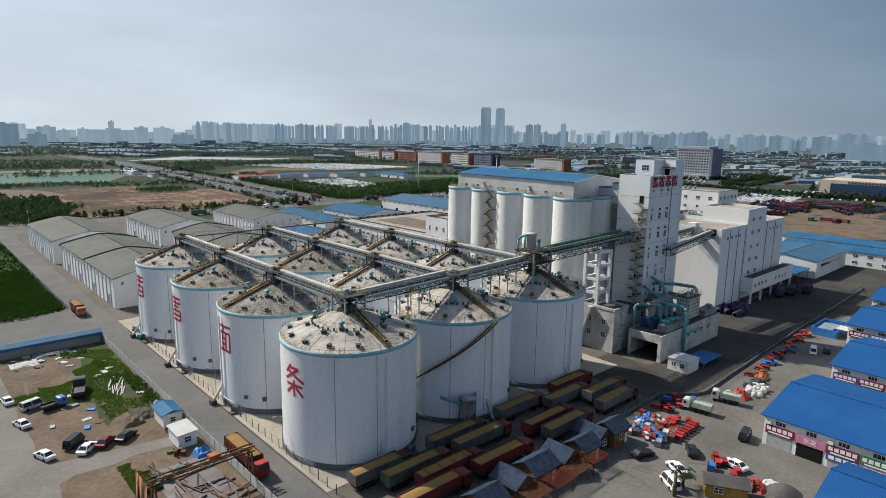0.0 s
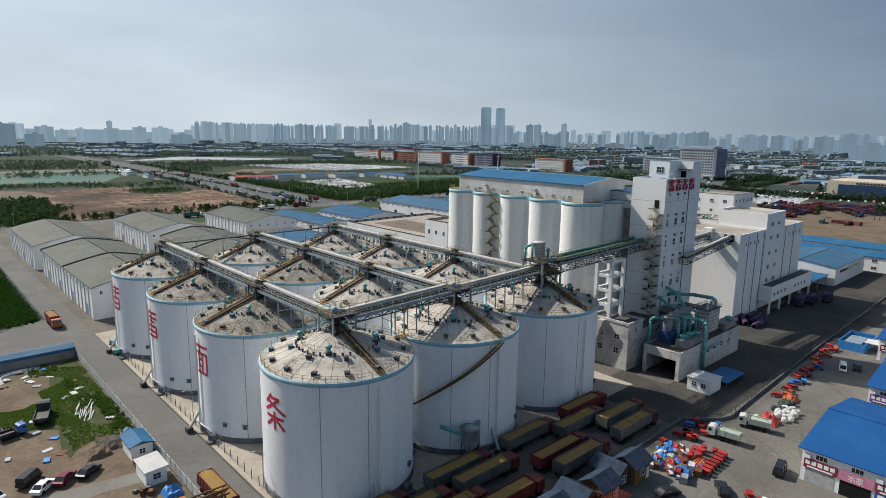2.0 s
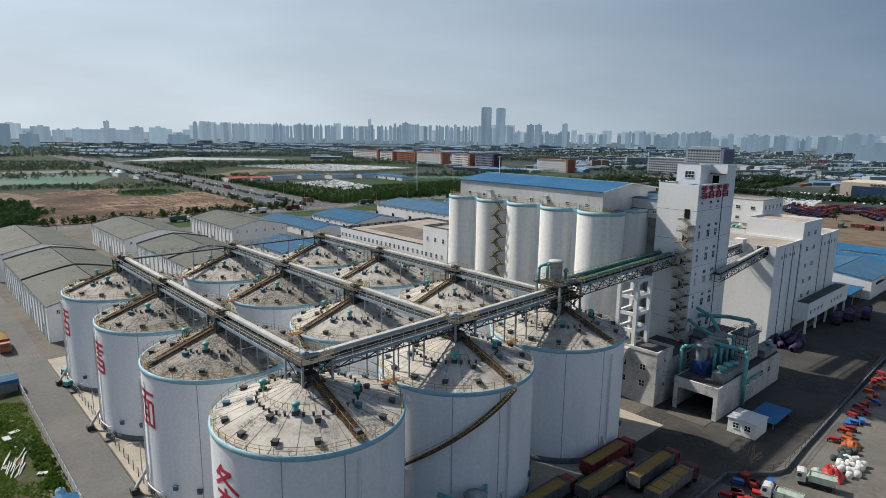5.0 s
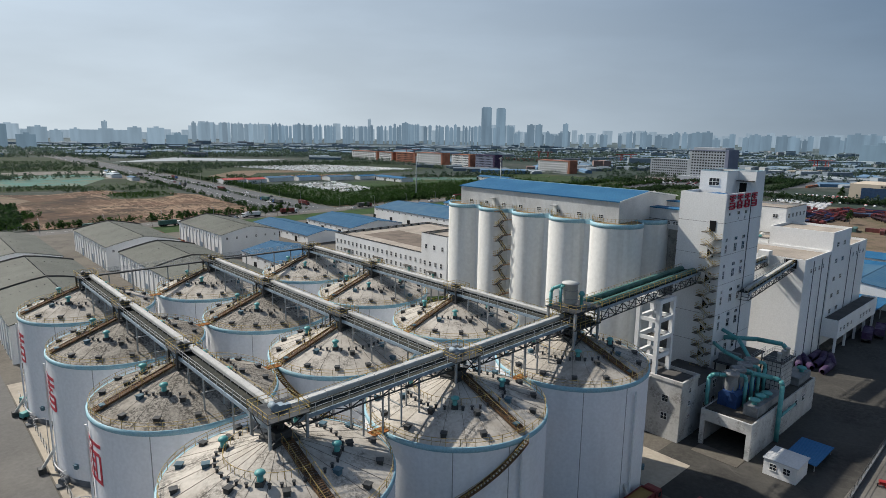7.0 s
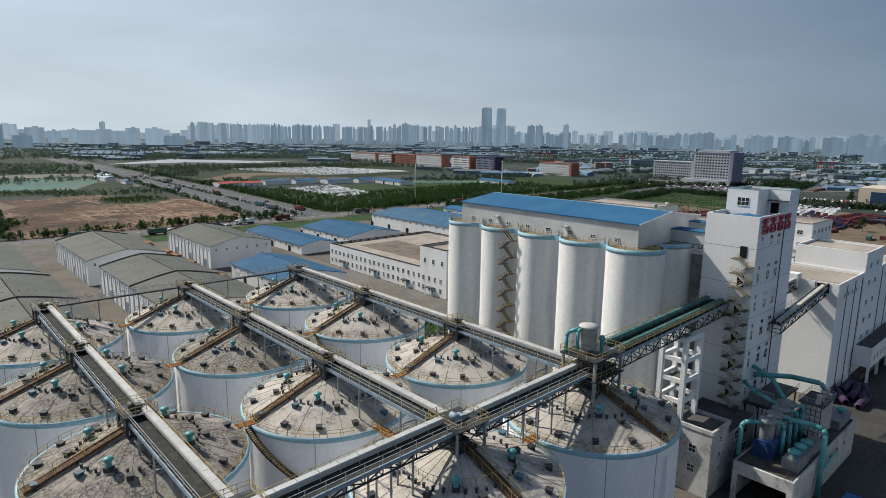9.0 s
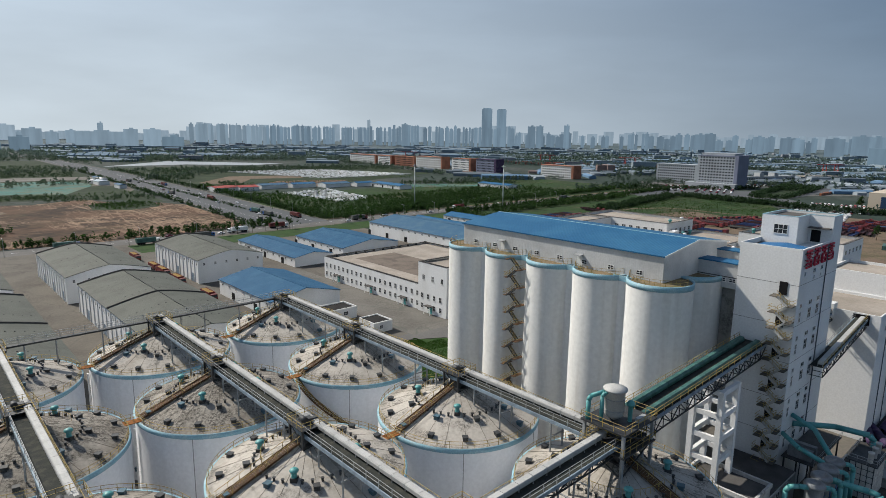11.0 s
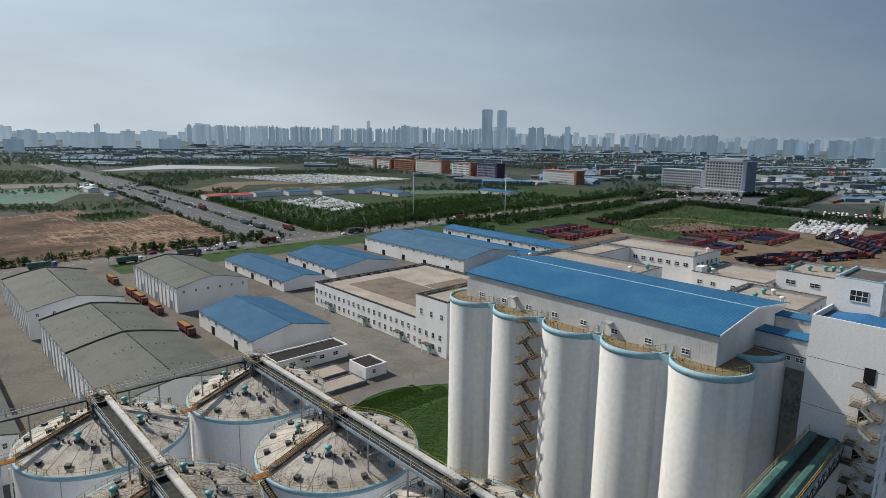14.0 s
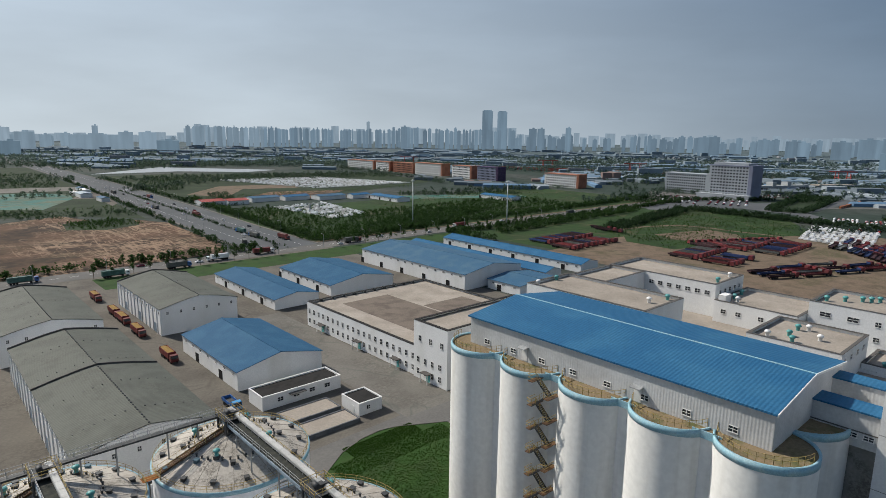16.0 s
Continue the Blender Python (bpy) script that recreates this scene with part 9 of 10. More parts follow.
# ---- sheds east of the mill ----
def long_hall(label, x0, x1, y0, y1, eave, ridge):
    """A two-storey hall with its ridge along y, standing on the ground, with two rows of windows on the side towards -x."""
    h = thing("long_hall", label, "hall", "blue-roofed halls", at=(0, 0, GZ))
    xm = (x0 + x1) / 2
    part("wall", boxes((x0, y0, 0, x0 + 0.25, y1, eave)), WHITE, h)
    part("wall", boxes((x1 - 0.25, y0, 0, x1, y1, eave)), WHITE, h)
    for y in (y0, y1 - 0.25):
        bm = bmesh.new()
        prism(bm, ((x0 + 0.25, 0), (x1 - 0.25, 0), (x1 - 0.25, eave), (xm, ridge - 0.05), (x0 + 0.25, eave)), 1, y, y + 0.25)
        part("gable_wall", bm, WHITE, h)
    for e in (x0 - 0.5, x1 + 0.5):
        bm = bmesh.new()
        prism(bm, ((e, eave - 0.02), (xm, ridge), (xm, ridge + 0.18), (e, eave + 0.16)), 1, y0 - 0.3, y1 + 0.3)
        part("roof_slope", bm, BLUE_ROOF_Y, h, "bright blue sheet roof")
    for z in (1.9, 5.2):
        for k in range(int((y1 - y0) / 6)):
            if z < eave - 1:
                window(h, (x0 - 0.02, y0 + 3 + k * 6, z), 2.2, 1.3, -90)
    return h


long_hall("long two-storey white hall with blue sheet roof", 340.0, 356.0, 10.0, 112.0, 6.9, 8.4)
long_hall("long two-storey white hall with blue sheet roof", 364.0, 382.0, 0.0, 120.0, 6.9, 8.6)
sh = shed("white shed with faded blue roof and ribbon window", 294.0, 336.0, 82.0, 110.0, 7.6, 9.2, FADED_ROOF, name="store_shed", along=0)
sh.location.z = GZ
part("ribbon_window", boxes((300.0, 81.94, 4.8, 330.0, 82.0, 5.9)), GLASS, sh)
cp = thing("dock_canopy", "blue sheet canopy between mill and shed", "canopy", at=(0, 0, GZ))
part("roof", boxes((270.0, 84.0, 4.6, 293.5, 96.0, 4.75)), BLUE_ROOF_Y, cp, "bright blue sheet")
for x in (271.0, 281.0, 292.0):
    part("post", boxes((x - 0.15, 84.3, 0, x + 0.15, 84.6, 4.6)), STEEL, cp)
plain("works_road", APRON, ((200, 60), (345, 45), (345, 82), (200, 86)), 0.05, "dark worn concrete between the mill and the halls", "road")
plain("earth_lot", SAND, ((290, 104), (420, 100), (520, 60), (620, 180), (420, 170), (300, 150)), 0.04, "bare sandy lot behind the halls", "yard")


# scrub and rows of young trees, with the trees of the main road
ROAD_LEAF = leafy("dusty_leaves", (0.020, 0.042, 0.020), (0.032, 0.056, 0.027))
belt("median_trees", "clipped trees in the strips of the main road", [((a[0] + b[0]) / 2, (a[1] + b[1]) / 2, (c[0] + d[0]) / 2, (c[1] + d[1]) / 2, 1.2) for a, b, c, d in zip(LEFT_KERB, RIGHT_KERB, LEFT_KERB[1:5], RIGHT_KERB[1:5])], 240, 2.6, 60, ROAD_LEAF).location.z = GZ
belt("verge_trees", "young trees along both sides of the main road", [(a[0] - 5, a[1], c[0] - 5, c[1], 4) for a, c in zip(LEFT_KERB, LEFT_KERB[1:6])] + [(b[0] + 6, b[1], d[0] + 6, d[1], 5) for b, d in zip(RIGHT_KERB, RIGHT_KERB[1:6])], 520, 4.2, 61, ROAD_LEAF).location.z = GZ
belt("young_wood", "dense young wood beside the building land", ((58, 470, 72, 600, 44), (84, 480, 96, 585, 12), (0, 640, 70, 620, 30)), 900, 5.2, 62, ROAD_LEAF).location.z = GZ
belt("scrub", "rough dark scrub over the waste land", ((150, 720, 262, 700, 40), (-100, 760, 180, 750, 40), (60, 1100, 250, 1060, 90), (0, 1300, 262, 1200, 200), (330, 900, 420, 1150, 60), (440, 1080, 760, 1000, 120), (340, 700, 380, 830, 26), (560, 700, 700, 620, 40)), 4200, 3.2, 63, leafy("dull_scrub_leaves", (0.030, 0.055, 0.034), (0.045, 0.07, 0.046), 0.05, 0.4)).location.z = GZ
# leaf colours mixed with haze, paler and bluer than the nearer belts
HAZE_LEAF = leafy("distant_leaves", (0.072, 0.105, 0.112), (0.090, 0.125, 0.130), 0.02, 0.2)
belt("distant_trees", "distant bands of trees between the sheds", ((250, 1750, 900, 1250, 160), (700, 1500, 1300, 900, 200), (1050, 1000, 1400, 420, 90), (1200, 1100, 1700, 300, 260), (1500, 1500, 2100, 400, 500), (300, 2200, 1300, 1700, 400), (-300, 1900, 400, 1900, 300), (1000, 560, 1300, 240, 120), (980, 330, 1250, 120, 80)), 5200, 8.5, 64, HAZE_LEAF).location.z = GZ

# ---- waste ground, lorry park and junction before the hotels ----
belt("road_belt", "dense belt of young trees along the road to the hotels", ((520, 366, 633, 382, 16), (633, 382, 712, 396, 18), (716, 392, 716, 345, 26), (716, 345, 711, 283, 24), (711, 283, 706, 215, 22), (706, 215, 724, 146, 18), (724, 146, 770, 60, 18)), 1500, 4.6, 71, ROAD_LEAF).location.z = GZ
belt("field_bushes", "rough bushes scattered over the waste ground", ((500, 352, 690, 372, 20), (500, 330, 560, 290, 26), (560, 345, 690, 300, 60), (620, 290, 690, 262, 20), (500, 300, 600, 262, 10), (640, 380, 700, 300, 60)), 2200, 1.0, 72, leafy("waste_bush_leaves", (0.034, 0.068, 0.018), (0.055, 0.082, 0.026), 0.05, 0.5)).location.z = GZ
belt("forecourt_trees", "young trees round the hotel forecourt", ((768, 510, 802, 440, 12), (802, 440, 862, 392, 10), (776, 330, 790, 302, 8), (790, 302, 984, 326, 8), (776, 332, 1015, 370, 10), (900, 350, 980, 340, 26), (730, 470, 770, 430, 8), (862, 392, 900, 372, 10)), 900, 5.0, 73, ROAD_LEAF).location.z = GZ
plain("junction_island", SCRUB, ((774, 330), (786, 300), (986, 324), (1016, 369), (900, 376)), 0.13, "green island with trees beside the junction", "verge")
plain("field_track", SAND, ((528, 359), (562, 355), (592, 341), (600, 320), (598, 298), (602, 256), (606, 256), (603, 298), (605, 322), (597, 345), (564, 359), (528, 363)), 0.09, "sandy track across the waste ground", "path")
plain("trodden_patch", SAND, ((530, 330), (562, 322), (590, 312), (584, 286), (556, 270), (532, 284), (520, 306)), 0.08, "trodden bare patch in the waste ground", "path")
rows_of_cars("parked_fleet", "lorries and cars parked beside the customs gate", ((905, 402), (958, 412), (1080, 352), (985, 338)), 8.0, 6, (DULL_RED, BLACK_PAINT, DULL_BED, SACK, BLUE_STEEL), 0.7, False, GZ)
rows_of_cars("parked_fleet", "cars parked before the hall", ((735, 262), (765, 270), (778, 212), (750, 205)), 6.0, 7, (WHITE_PAINT, BLACK_PAINT, WHITE_PAINT, RED), 0.6, False, GZ)
rnd = random.Random(31)
for x0, y0, x1, y1, n, turn in ((546, 176, 572, 204, 8, 4), (562, 170, 590, 196, 7, 4), (590, 184, 640, 178, 9, 96), (590, 172, 646, 168, 10, 96), (572, 142, 596, 158, 5, 8), (588, 138, 640, 130, 9, 98), (600, 150, 650, 142, 8, 98), (506, 282, 575, 246, 15, 62)):
    for i in range(n):
        q = i / (n - 1)
        trailer(x0 + (x1 - x0) * q, y0 + (y1 - y0) * q + rnd.uniform(-0.5, 0.5), turn + rnd.uniform(-4, 4), rnd.choice((DULL_BED, DULL_BED, DULL_RED, DULL_BLUE))).location.z = GZ + 0.03
BOX_BLUE = ribbed("container_blue", (0.045, 0.085, 0.16), 0, 0.28, 0.6)
BOX_RED = ribbed("container_red", (0.15, 0.04, 0.035), 0, 0.28, 0.6)
BOX_GREEN = ribbed("container_green", (0.05, 0.12, 0.11), 0, 0.28, 0.6)
BOX_ORANGE = ribbed("container_orange", (0.30, 0.09, 0.03), 0, 0.28, 0.6)
CONTAINER = {}


def container(x, y, turn, mat, colour, up=0):
    if mat.name not in CONTAINER:
        bm = bmesh.new()
        box(bm, -6.1, -1.22, 0.15, 6.1, 1.22, 2.6)
        bar = bmesh.new()
        for px in (-6.02, 6.02):
            for py in (-1.16, 1.16):
                box(bar, px - 0.1, py - 0.1, 0, px + 0.1, py + 0.1, 2.62)
        CONTAINER[mat.name] = mesh("shell", bm, mat), mesh("corner_posts", bar, DARK_STEEL)
    c = thing("freight_container", "long " + colour + " steel freight container", "container", "freight containers", at=(x, y, GZ + up * 2.62), turn=turn)
    put(c, "shell", CONTAINER[mat.name][0]), tagged(put(c, "corner_posts", CONTAINER[mat.name][1]), kind="stuff")


for x, y, turn, mat, colour, up in ((603, 168, 96, BOX_BLUE, "blue", 0), (606, 160, 98, BOX_BLUE, "blue", 0), (608, 163, 96, BOX_BLUE, "blue", 0), (507, 149, 10, BOX_GREEN, "green", 0), (512, 138, 96, BOX_RED, "red", 0), (514, 131, 60, BOX_RED, "red", 0), (508, 134, 14, BOX_RED, "red", 0), (618, 176, 96, BOX_RED, "red", 0), (632, 174, 96, BOX_RED, "red", 0), (625, 131, 98, BOX_BLUE, "blue", 0), (640, 127, 98, BOX_RED, "red", 0), (612, 135, 98, BOX_GREEN, "green", 0)):
    container(x, y, turn, mat, colour, up)
for i in range(17):
    container(876 + i * 13, 292 + i * 0.3, 1.3, BOX_ORANGE, "orange", 0)
for x, y, size in ((541, 161, 1.5), (545, 164, 1.3), (557, 125, 2.0), (560, 129, 1.7), (737, 218, 1.9), (741, 221, 1.6), (606, 116, 1.4)):
    tree(x, y, size, int(x), rnd).location.z = GZ - 0.05
gc = thing("gate_canopy", "wide flat-roofed gate canopy with blue fascia", "canopy", at=(1150, 376, GZ), turn=-33)
part("roof", boxes((-34, -9, 7.0, 34, 9, 8.0)), FLAT_ROOF, gc)
part("fascia", boxes((-34.2, -9.2, 6.6, 34.2, -9.0, 8.2)), BLUE_STEEL, gc, "blue fascia")
for px in (-30, -15, 0, 15, 30):
    part("pillar", boxes((px - 0.5, -7, 0, px + 0.5, -6, 7.0)), WHITE, gc)

# ---- wayside buildings, goods yard and cranes ----
rnd = random.Random(99)
for x, y, w, d, h, mat in ((244, 880, 12, 26, 4.5, BLUE_STEEL), (255, 925, 9, 20, 4.0, WHITE), (250, 822, 8, 22, 4.0, FADED_ROOF), (240, 905, 8, 12, 3.6, WHITE), (258, 962, 8, 14, 3.6, FADED_ROOF)):
    hs = thing("wayside_hut", "low white hut beside the main road", "hut", "wayside huts", at=(x, y, GZ))
    part("wall", boxes((-w / 2, -d / 2, 0, w / 2, d / 2, h)), WHITE, hs)
    bm = bmesh.new()
    prism(bm, ((-w / 2 - 0.4, h), (0, h + 1.2), (w / 2 + 0.4, h)), 1, -d / 2 - 0.3, d / 2 + 0.3)
    part("roof", bm, mat, hs)
ALONG = math.degrees(math.atan2(-0.67, 0.74))
for x, y in ((1278, 790), (1371, 424), (1040, 1270), (1225, 985)):
    cr = thing("container_crane", "red rail-mounted container crane", "crane", "container cranes", at=(x, y, GZ), turn=ALONG)
    for px in (-11, 11):
        for py in (-7, 7):
            bm = bmesh.new()
            beam(bm, (px, py, 0), (px, py * 0.6, 17), 1.1)
            part("leg", bm, RED_ROOF, cr)
        bm = bmesh.new()
        beam(bm, (px, -7, 8), (px, 7, 8), 0.9)
        part("cross_beam", bm, RED_ROOF, cr)
    for py in (-4, 4):
        bm = bmesh.new()
        beam(bm, (-23, py, 18), (23, py, 18), 1.5)
        part("bridge_girder", bm, RED_ROOF, cr)
DUSTY_WHITE = material("dusty_white_render", (0.34, 0.36, 0.37), 0.85, vary=0.2, scale=0.05)
gw = thing("gate_building", "long white gatehouse with two stair towers", "building", at=(1050, 418, GZ), turn=-24)
part("wall", boxes((-48, -6, 0, 48, 6, 9)), DUSTY_WHITE, gw)
for x in (-22, 6):
    part("stair_tower", boxes((x, -7, 0, x + 7, 5, 14)), DUSTY_WHITE, gw)
for i in range(20):
    window(gw, (-45 + i * 4.7, -6.05, 5.0), 3.0, 2.6, 0)
# haze painted in: first set slightly blue, second 58% towards pale haze blue
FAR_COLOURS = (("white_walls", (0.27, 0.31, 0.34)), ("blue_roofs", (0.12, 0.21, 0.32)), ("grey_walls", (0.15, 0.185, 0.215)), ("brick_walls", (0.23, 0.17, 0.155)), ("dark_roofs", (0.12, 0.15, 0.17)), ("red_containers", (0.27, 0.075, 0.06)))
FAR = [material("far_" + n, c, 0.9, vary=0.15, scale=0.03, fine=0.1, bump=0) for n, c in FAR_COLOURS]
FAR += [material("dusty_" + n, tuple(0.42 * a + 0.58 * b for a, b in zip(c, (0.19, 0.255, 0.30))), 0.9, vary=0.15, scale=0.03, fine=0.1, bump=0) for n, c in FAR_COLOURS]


def long_box(bm, x, y, length, width, h, turn, ridge=0.0):
    """A long low building turned in plan, with a shallow ridge."""
    c, q = math.cos(turn), math.sin(turn)
    def at(u, v, z):
        return bm.verts.new((x + u * c - v * q, y + u * q + v * c, GZ + z))
    a, b = length / 2, width / 2
    lo = [at(u, v, 0) for u, v in ((-a, -b), (a, -b), (a, b), (-a, b))]
    hi = [at(u, v, h) for u, v in ((-a, -b), (a, -b), (a, b), (-a, b))]
    for i in range(4):
        bm.faces.new((lo[i], lo[(i + 1) % 4], hi[(i + 1) % 4], hi[i]))
    r0, r1 = at(-a, 0, h + ridge), at(a, 0, h + ridge)
    bm.faces.new((hi[0], hi[1], r1, r0)), bm.faces.new((hi[2], hi[3], r0, r1)), bm.faces.new((hi[1], hi[2], r1)), bm.faces.new((hi[3], hi[0], r0))


def keep_clear(x, y):
    """Ground that belongs to roads, fields and the named buildings."""
    return (x < 345 and x > 225 and y < 2300) or (290 < x < 740 and 690 < y < 1420) or (x < 290 and y < 1500) or (x < 900 and y < 620) or (790 < x < 880 and 580 < y < 1300) or (760 < x < 1000 and 300 < y < 600)


D_ALONG = math.atan2(-0.67, 0.74)
town = [bmesh.new() for _ in FAR]
for i in range(5200):
    b, d = radians(rnd.uniform(2, 86)), 900 + 2000 * rnd.random() ** 1.1
    x, y = d * math.sin(b), d * math.cos(b)
    if keep_clear(x, y) or noise.noise((x * 0.005, y * 0.005, 3.0)) < 0.0:
        continue
    # beyond 1250 m, take the colours with more haze mixed in
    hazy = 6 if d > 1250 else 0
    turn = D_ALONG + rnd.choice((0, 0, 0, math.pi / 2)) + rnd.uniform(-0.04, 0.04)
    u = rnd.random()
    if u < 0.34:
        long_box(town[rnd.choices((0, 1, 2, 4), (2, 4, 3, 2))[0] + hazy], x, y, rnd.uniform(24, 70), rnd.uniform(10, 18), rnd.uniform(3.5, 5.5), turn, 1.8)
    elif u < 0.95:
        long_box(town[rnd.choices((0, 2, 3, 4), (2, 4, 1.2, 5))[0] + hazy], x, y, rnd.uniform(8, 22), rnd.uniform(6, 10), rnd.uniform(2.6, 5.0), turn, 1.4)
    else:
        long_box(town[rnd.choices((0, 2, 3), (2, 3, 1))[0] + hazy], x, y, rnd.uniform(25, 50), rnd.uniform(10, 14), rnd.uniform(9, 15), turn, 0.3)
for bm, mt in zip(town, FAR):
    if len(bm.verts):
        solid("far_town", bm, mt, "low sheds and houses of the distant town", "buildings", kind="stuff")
bm = bmesh.new()
for i in range(130):
    k, row = rnd.random(), rnd.randrange(4)
    long_box(bm, 1090 + 150 * k + row * 9, 1010 - 340 * k + row * 10, 12.2, 2.5, rnd.choice((2.6, 5.2, 5.2)), D_ALONG)
solid("container_stack", bm, FAR[5], "stacks of red freight containers", "containers", kind="stuff")
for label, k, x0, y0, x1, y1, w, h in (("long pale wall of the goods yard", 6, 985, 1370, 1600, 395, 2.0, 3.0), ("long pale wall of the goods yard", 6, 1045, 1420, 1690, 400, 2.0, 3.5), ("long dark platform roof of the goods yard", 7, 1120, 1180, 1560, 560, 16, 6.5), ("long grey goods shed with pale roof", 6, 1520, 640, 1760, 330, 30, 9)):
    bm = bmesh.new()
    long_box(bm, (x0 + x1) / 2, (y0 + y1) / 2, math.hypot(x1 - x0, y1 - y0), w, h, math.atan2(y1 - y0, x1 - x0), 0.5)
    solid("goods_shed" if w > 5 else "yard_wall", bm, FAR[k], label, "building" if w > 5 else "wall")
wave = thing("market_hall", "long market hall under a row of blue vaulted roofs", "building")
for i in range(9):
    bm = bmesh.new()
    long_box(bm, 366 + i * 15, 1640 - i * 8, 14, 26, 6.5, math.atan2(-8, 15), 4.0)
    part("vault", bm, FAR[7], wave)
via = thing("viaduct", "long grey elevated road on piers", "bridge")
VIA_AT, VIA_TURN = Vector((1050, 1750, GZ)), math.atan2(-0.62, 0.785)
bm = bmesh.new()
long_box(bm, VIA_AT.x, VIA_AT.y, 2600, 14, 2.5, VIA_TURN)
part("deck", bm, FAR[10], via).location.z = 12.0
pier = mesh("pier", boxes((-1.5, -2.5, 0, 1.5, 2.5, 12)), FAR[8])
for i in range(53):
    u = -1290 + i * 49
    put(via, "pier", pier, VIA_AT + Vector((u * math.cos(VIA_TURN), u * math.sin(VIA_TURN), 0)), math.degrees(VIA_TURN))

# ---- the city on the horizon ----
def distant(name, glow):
    """Facades of a plain backdrop: the haze of kilometres of bright air is painted as a soft glow, with floors and bays
    as faint bands.
    """
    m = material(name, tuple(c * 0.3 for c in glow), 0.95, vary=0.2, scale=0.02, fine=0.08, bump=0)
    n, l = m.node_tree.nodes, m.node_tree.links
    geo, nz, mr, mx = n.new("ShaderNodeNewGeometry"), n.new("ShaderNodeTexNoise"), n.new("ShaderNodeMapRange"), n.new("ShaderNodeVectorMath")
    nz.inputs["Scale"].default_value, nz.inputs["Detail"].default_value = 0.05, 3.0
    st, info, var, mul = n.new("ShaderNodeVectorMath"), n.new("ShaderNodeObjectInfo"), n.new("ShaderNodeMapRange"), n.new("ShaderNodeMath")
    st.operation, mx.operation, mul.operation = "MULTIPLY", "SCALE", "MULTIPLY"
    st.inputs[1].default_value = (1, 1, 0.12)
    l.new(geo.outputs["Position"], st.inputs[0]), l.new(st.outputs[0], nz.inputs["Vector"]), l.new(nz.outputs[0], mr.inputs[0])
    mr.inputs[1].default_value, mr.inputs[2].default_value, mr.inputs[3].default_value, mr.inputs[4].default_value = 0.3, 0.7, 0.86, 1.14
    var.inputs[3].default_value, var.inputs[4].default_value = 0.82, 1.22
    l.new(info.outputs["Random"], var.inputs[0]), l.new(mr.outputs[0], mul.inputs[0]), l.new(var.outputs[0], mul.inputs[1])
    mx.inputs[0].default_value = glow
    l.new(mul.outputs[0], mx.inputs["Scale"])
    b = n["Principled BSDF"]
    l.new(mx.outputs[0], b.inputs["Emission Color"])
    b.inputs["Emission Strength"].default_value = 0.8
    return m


# haze as emission: paler with distance, CITY_MIST for the sunward side
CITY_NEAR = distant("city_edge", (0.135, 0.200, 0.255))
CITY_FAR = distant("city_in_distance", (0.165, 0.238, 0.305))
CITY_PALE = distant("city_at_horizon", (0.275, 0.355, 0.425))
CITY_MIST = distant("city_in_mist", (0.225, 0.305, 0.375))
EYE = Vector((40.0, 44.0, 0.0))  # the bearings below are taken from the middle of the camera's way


def tower_block(bm, bearing, half, h, d, depth=30):
    b = radians(bearing)
    c = EYE + Vector((math.sin(b), math.cos(b), 0)) * d
    s = Vector((math.cos(b), -math.sin(b), 0)) * half
    o = Vector((math.sin(b), math.cos(b), 0)) * depth
    v = [bm.verts.new(p) for p in (c - s, c + s, c + s + o, c - s + o)]
    up = [bm.verts.new(q.co + Vector((0, 0, h))) for q in v]
    for i in range(4):
        bm.faces.new((v[i], v[(i + 1) % 4], up[(i + 1) % 4], up[i]))
    bm.faces.new(up)


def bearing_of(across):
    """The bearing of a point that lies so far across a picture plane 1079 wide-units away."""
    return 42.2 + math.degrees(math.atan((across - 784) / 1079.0))


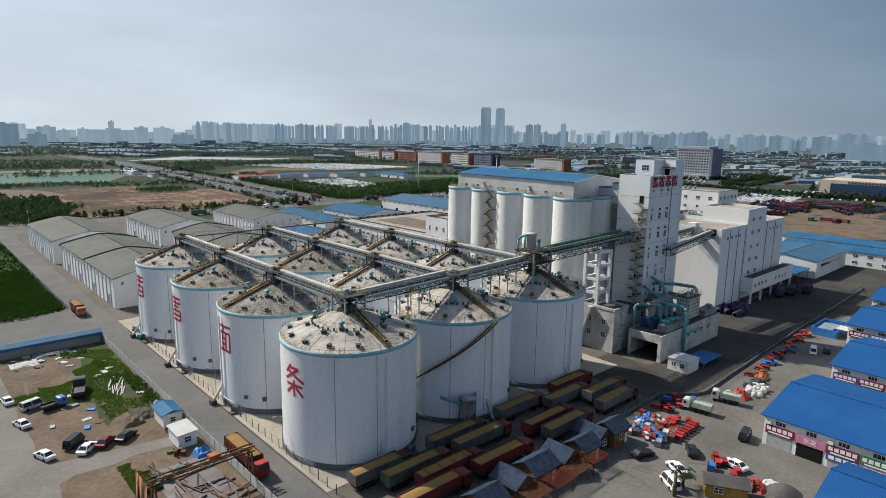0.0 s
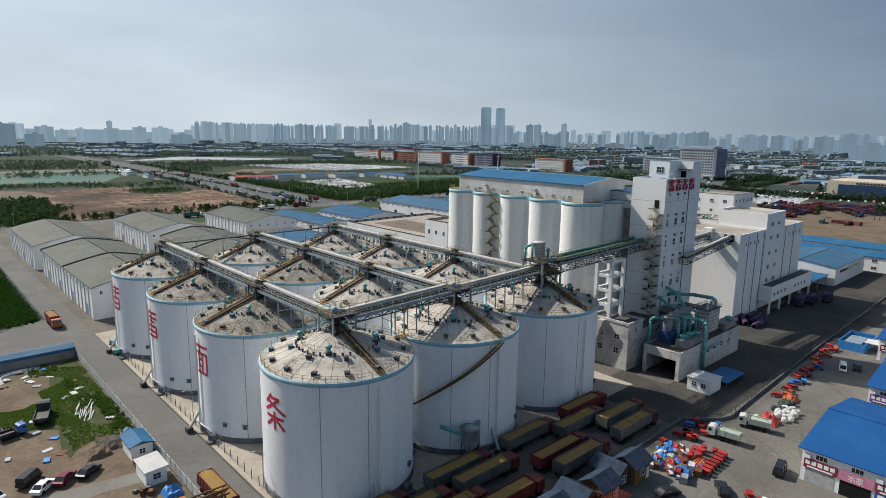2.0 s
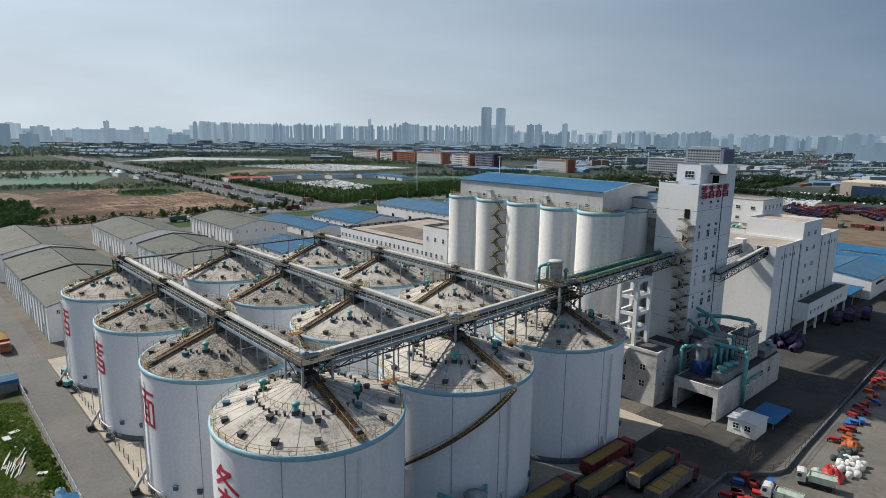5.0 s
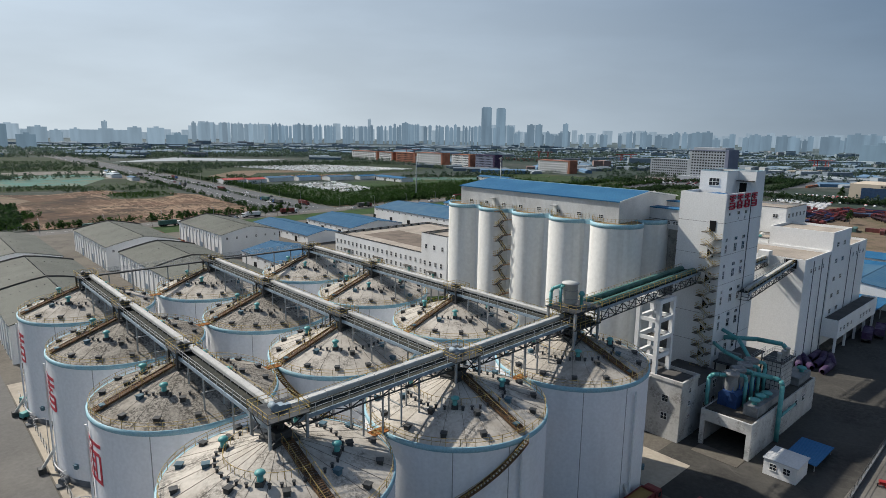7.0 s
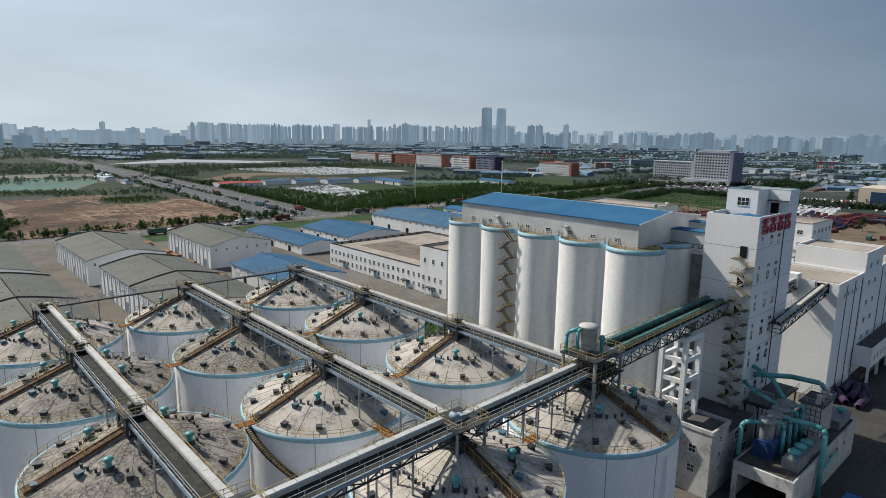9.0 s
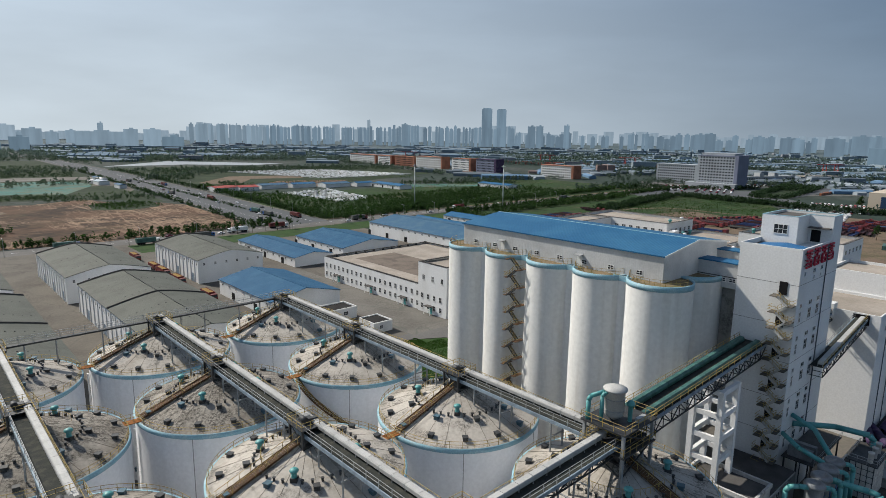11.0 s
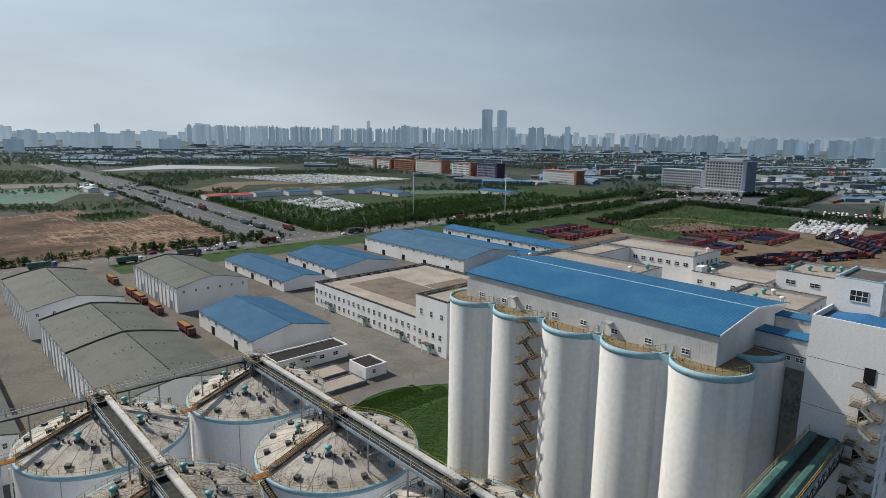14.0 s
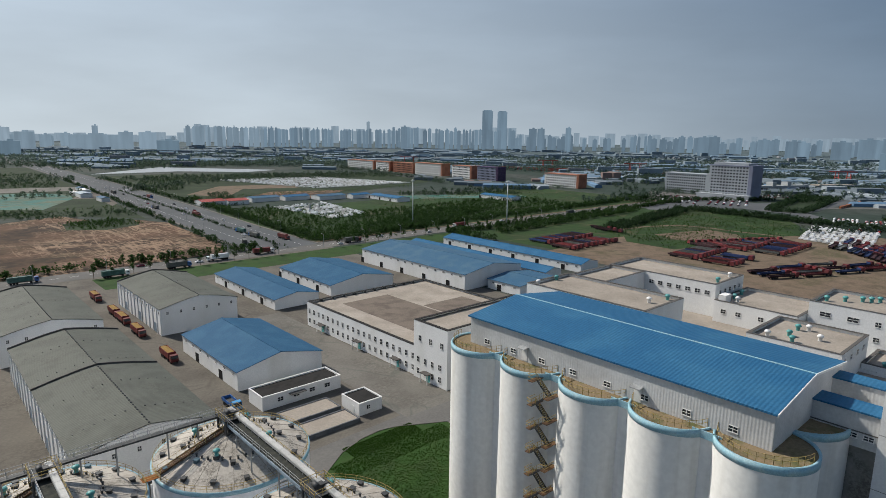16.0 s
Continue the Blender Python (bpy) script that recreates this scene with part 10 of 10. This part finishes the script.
rnd = random.Random(123)
far = bmesh.new()
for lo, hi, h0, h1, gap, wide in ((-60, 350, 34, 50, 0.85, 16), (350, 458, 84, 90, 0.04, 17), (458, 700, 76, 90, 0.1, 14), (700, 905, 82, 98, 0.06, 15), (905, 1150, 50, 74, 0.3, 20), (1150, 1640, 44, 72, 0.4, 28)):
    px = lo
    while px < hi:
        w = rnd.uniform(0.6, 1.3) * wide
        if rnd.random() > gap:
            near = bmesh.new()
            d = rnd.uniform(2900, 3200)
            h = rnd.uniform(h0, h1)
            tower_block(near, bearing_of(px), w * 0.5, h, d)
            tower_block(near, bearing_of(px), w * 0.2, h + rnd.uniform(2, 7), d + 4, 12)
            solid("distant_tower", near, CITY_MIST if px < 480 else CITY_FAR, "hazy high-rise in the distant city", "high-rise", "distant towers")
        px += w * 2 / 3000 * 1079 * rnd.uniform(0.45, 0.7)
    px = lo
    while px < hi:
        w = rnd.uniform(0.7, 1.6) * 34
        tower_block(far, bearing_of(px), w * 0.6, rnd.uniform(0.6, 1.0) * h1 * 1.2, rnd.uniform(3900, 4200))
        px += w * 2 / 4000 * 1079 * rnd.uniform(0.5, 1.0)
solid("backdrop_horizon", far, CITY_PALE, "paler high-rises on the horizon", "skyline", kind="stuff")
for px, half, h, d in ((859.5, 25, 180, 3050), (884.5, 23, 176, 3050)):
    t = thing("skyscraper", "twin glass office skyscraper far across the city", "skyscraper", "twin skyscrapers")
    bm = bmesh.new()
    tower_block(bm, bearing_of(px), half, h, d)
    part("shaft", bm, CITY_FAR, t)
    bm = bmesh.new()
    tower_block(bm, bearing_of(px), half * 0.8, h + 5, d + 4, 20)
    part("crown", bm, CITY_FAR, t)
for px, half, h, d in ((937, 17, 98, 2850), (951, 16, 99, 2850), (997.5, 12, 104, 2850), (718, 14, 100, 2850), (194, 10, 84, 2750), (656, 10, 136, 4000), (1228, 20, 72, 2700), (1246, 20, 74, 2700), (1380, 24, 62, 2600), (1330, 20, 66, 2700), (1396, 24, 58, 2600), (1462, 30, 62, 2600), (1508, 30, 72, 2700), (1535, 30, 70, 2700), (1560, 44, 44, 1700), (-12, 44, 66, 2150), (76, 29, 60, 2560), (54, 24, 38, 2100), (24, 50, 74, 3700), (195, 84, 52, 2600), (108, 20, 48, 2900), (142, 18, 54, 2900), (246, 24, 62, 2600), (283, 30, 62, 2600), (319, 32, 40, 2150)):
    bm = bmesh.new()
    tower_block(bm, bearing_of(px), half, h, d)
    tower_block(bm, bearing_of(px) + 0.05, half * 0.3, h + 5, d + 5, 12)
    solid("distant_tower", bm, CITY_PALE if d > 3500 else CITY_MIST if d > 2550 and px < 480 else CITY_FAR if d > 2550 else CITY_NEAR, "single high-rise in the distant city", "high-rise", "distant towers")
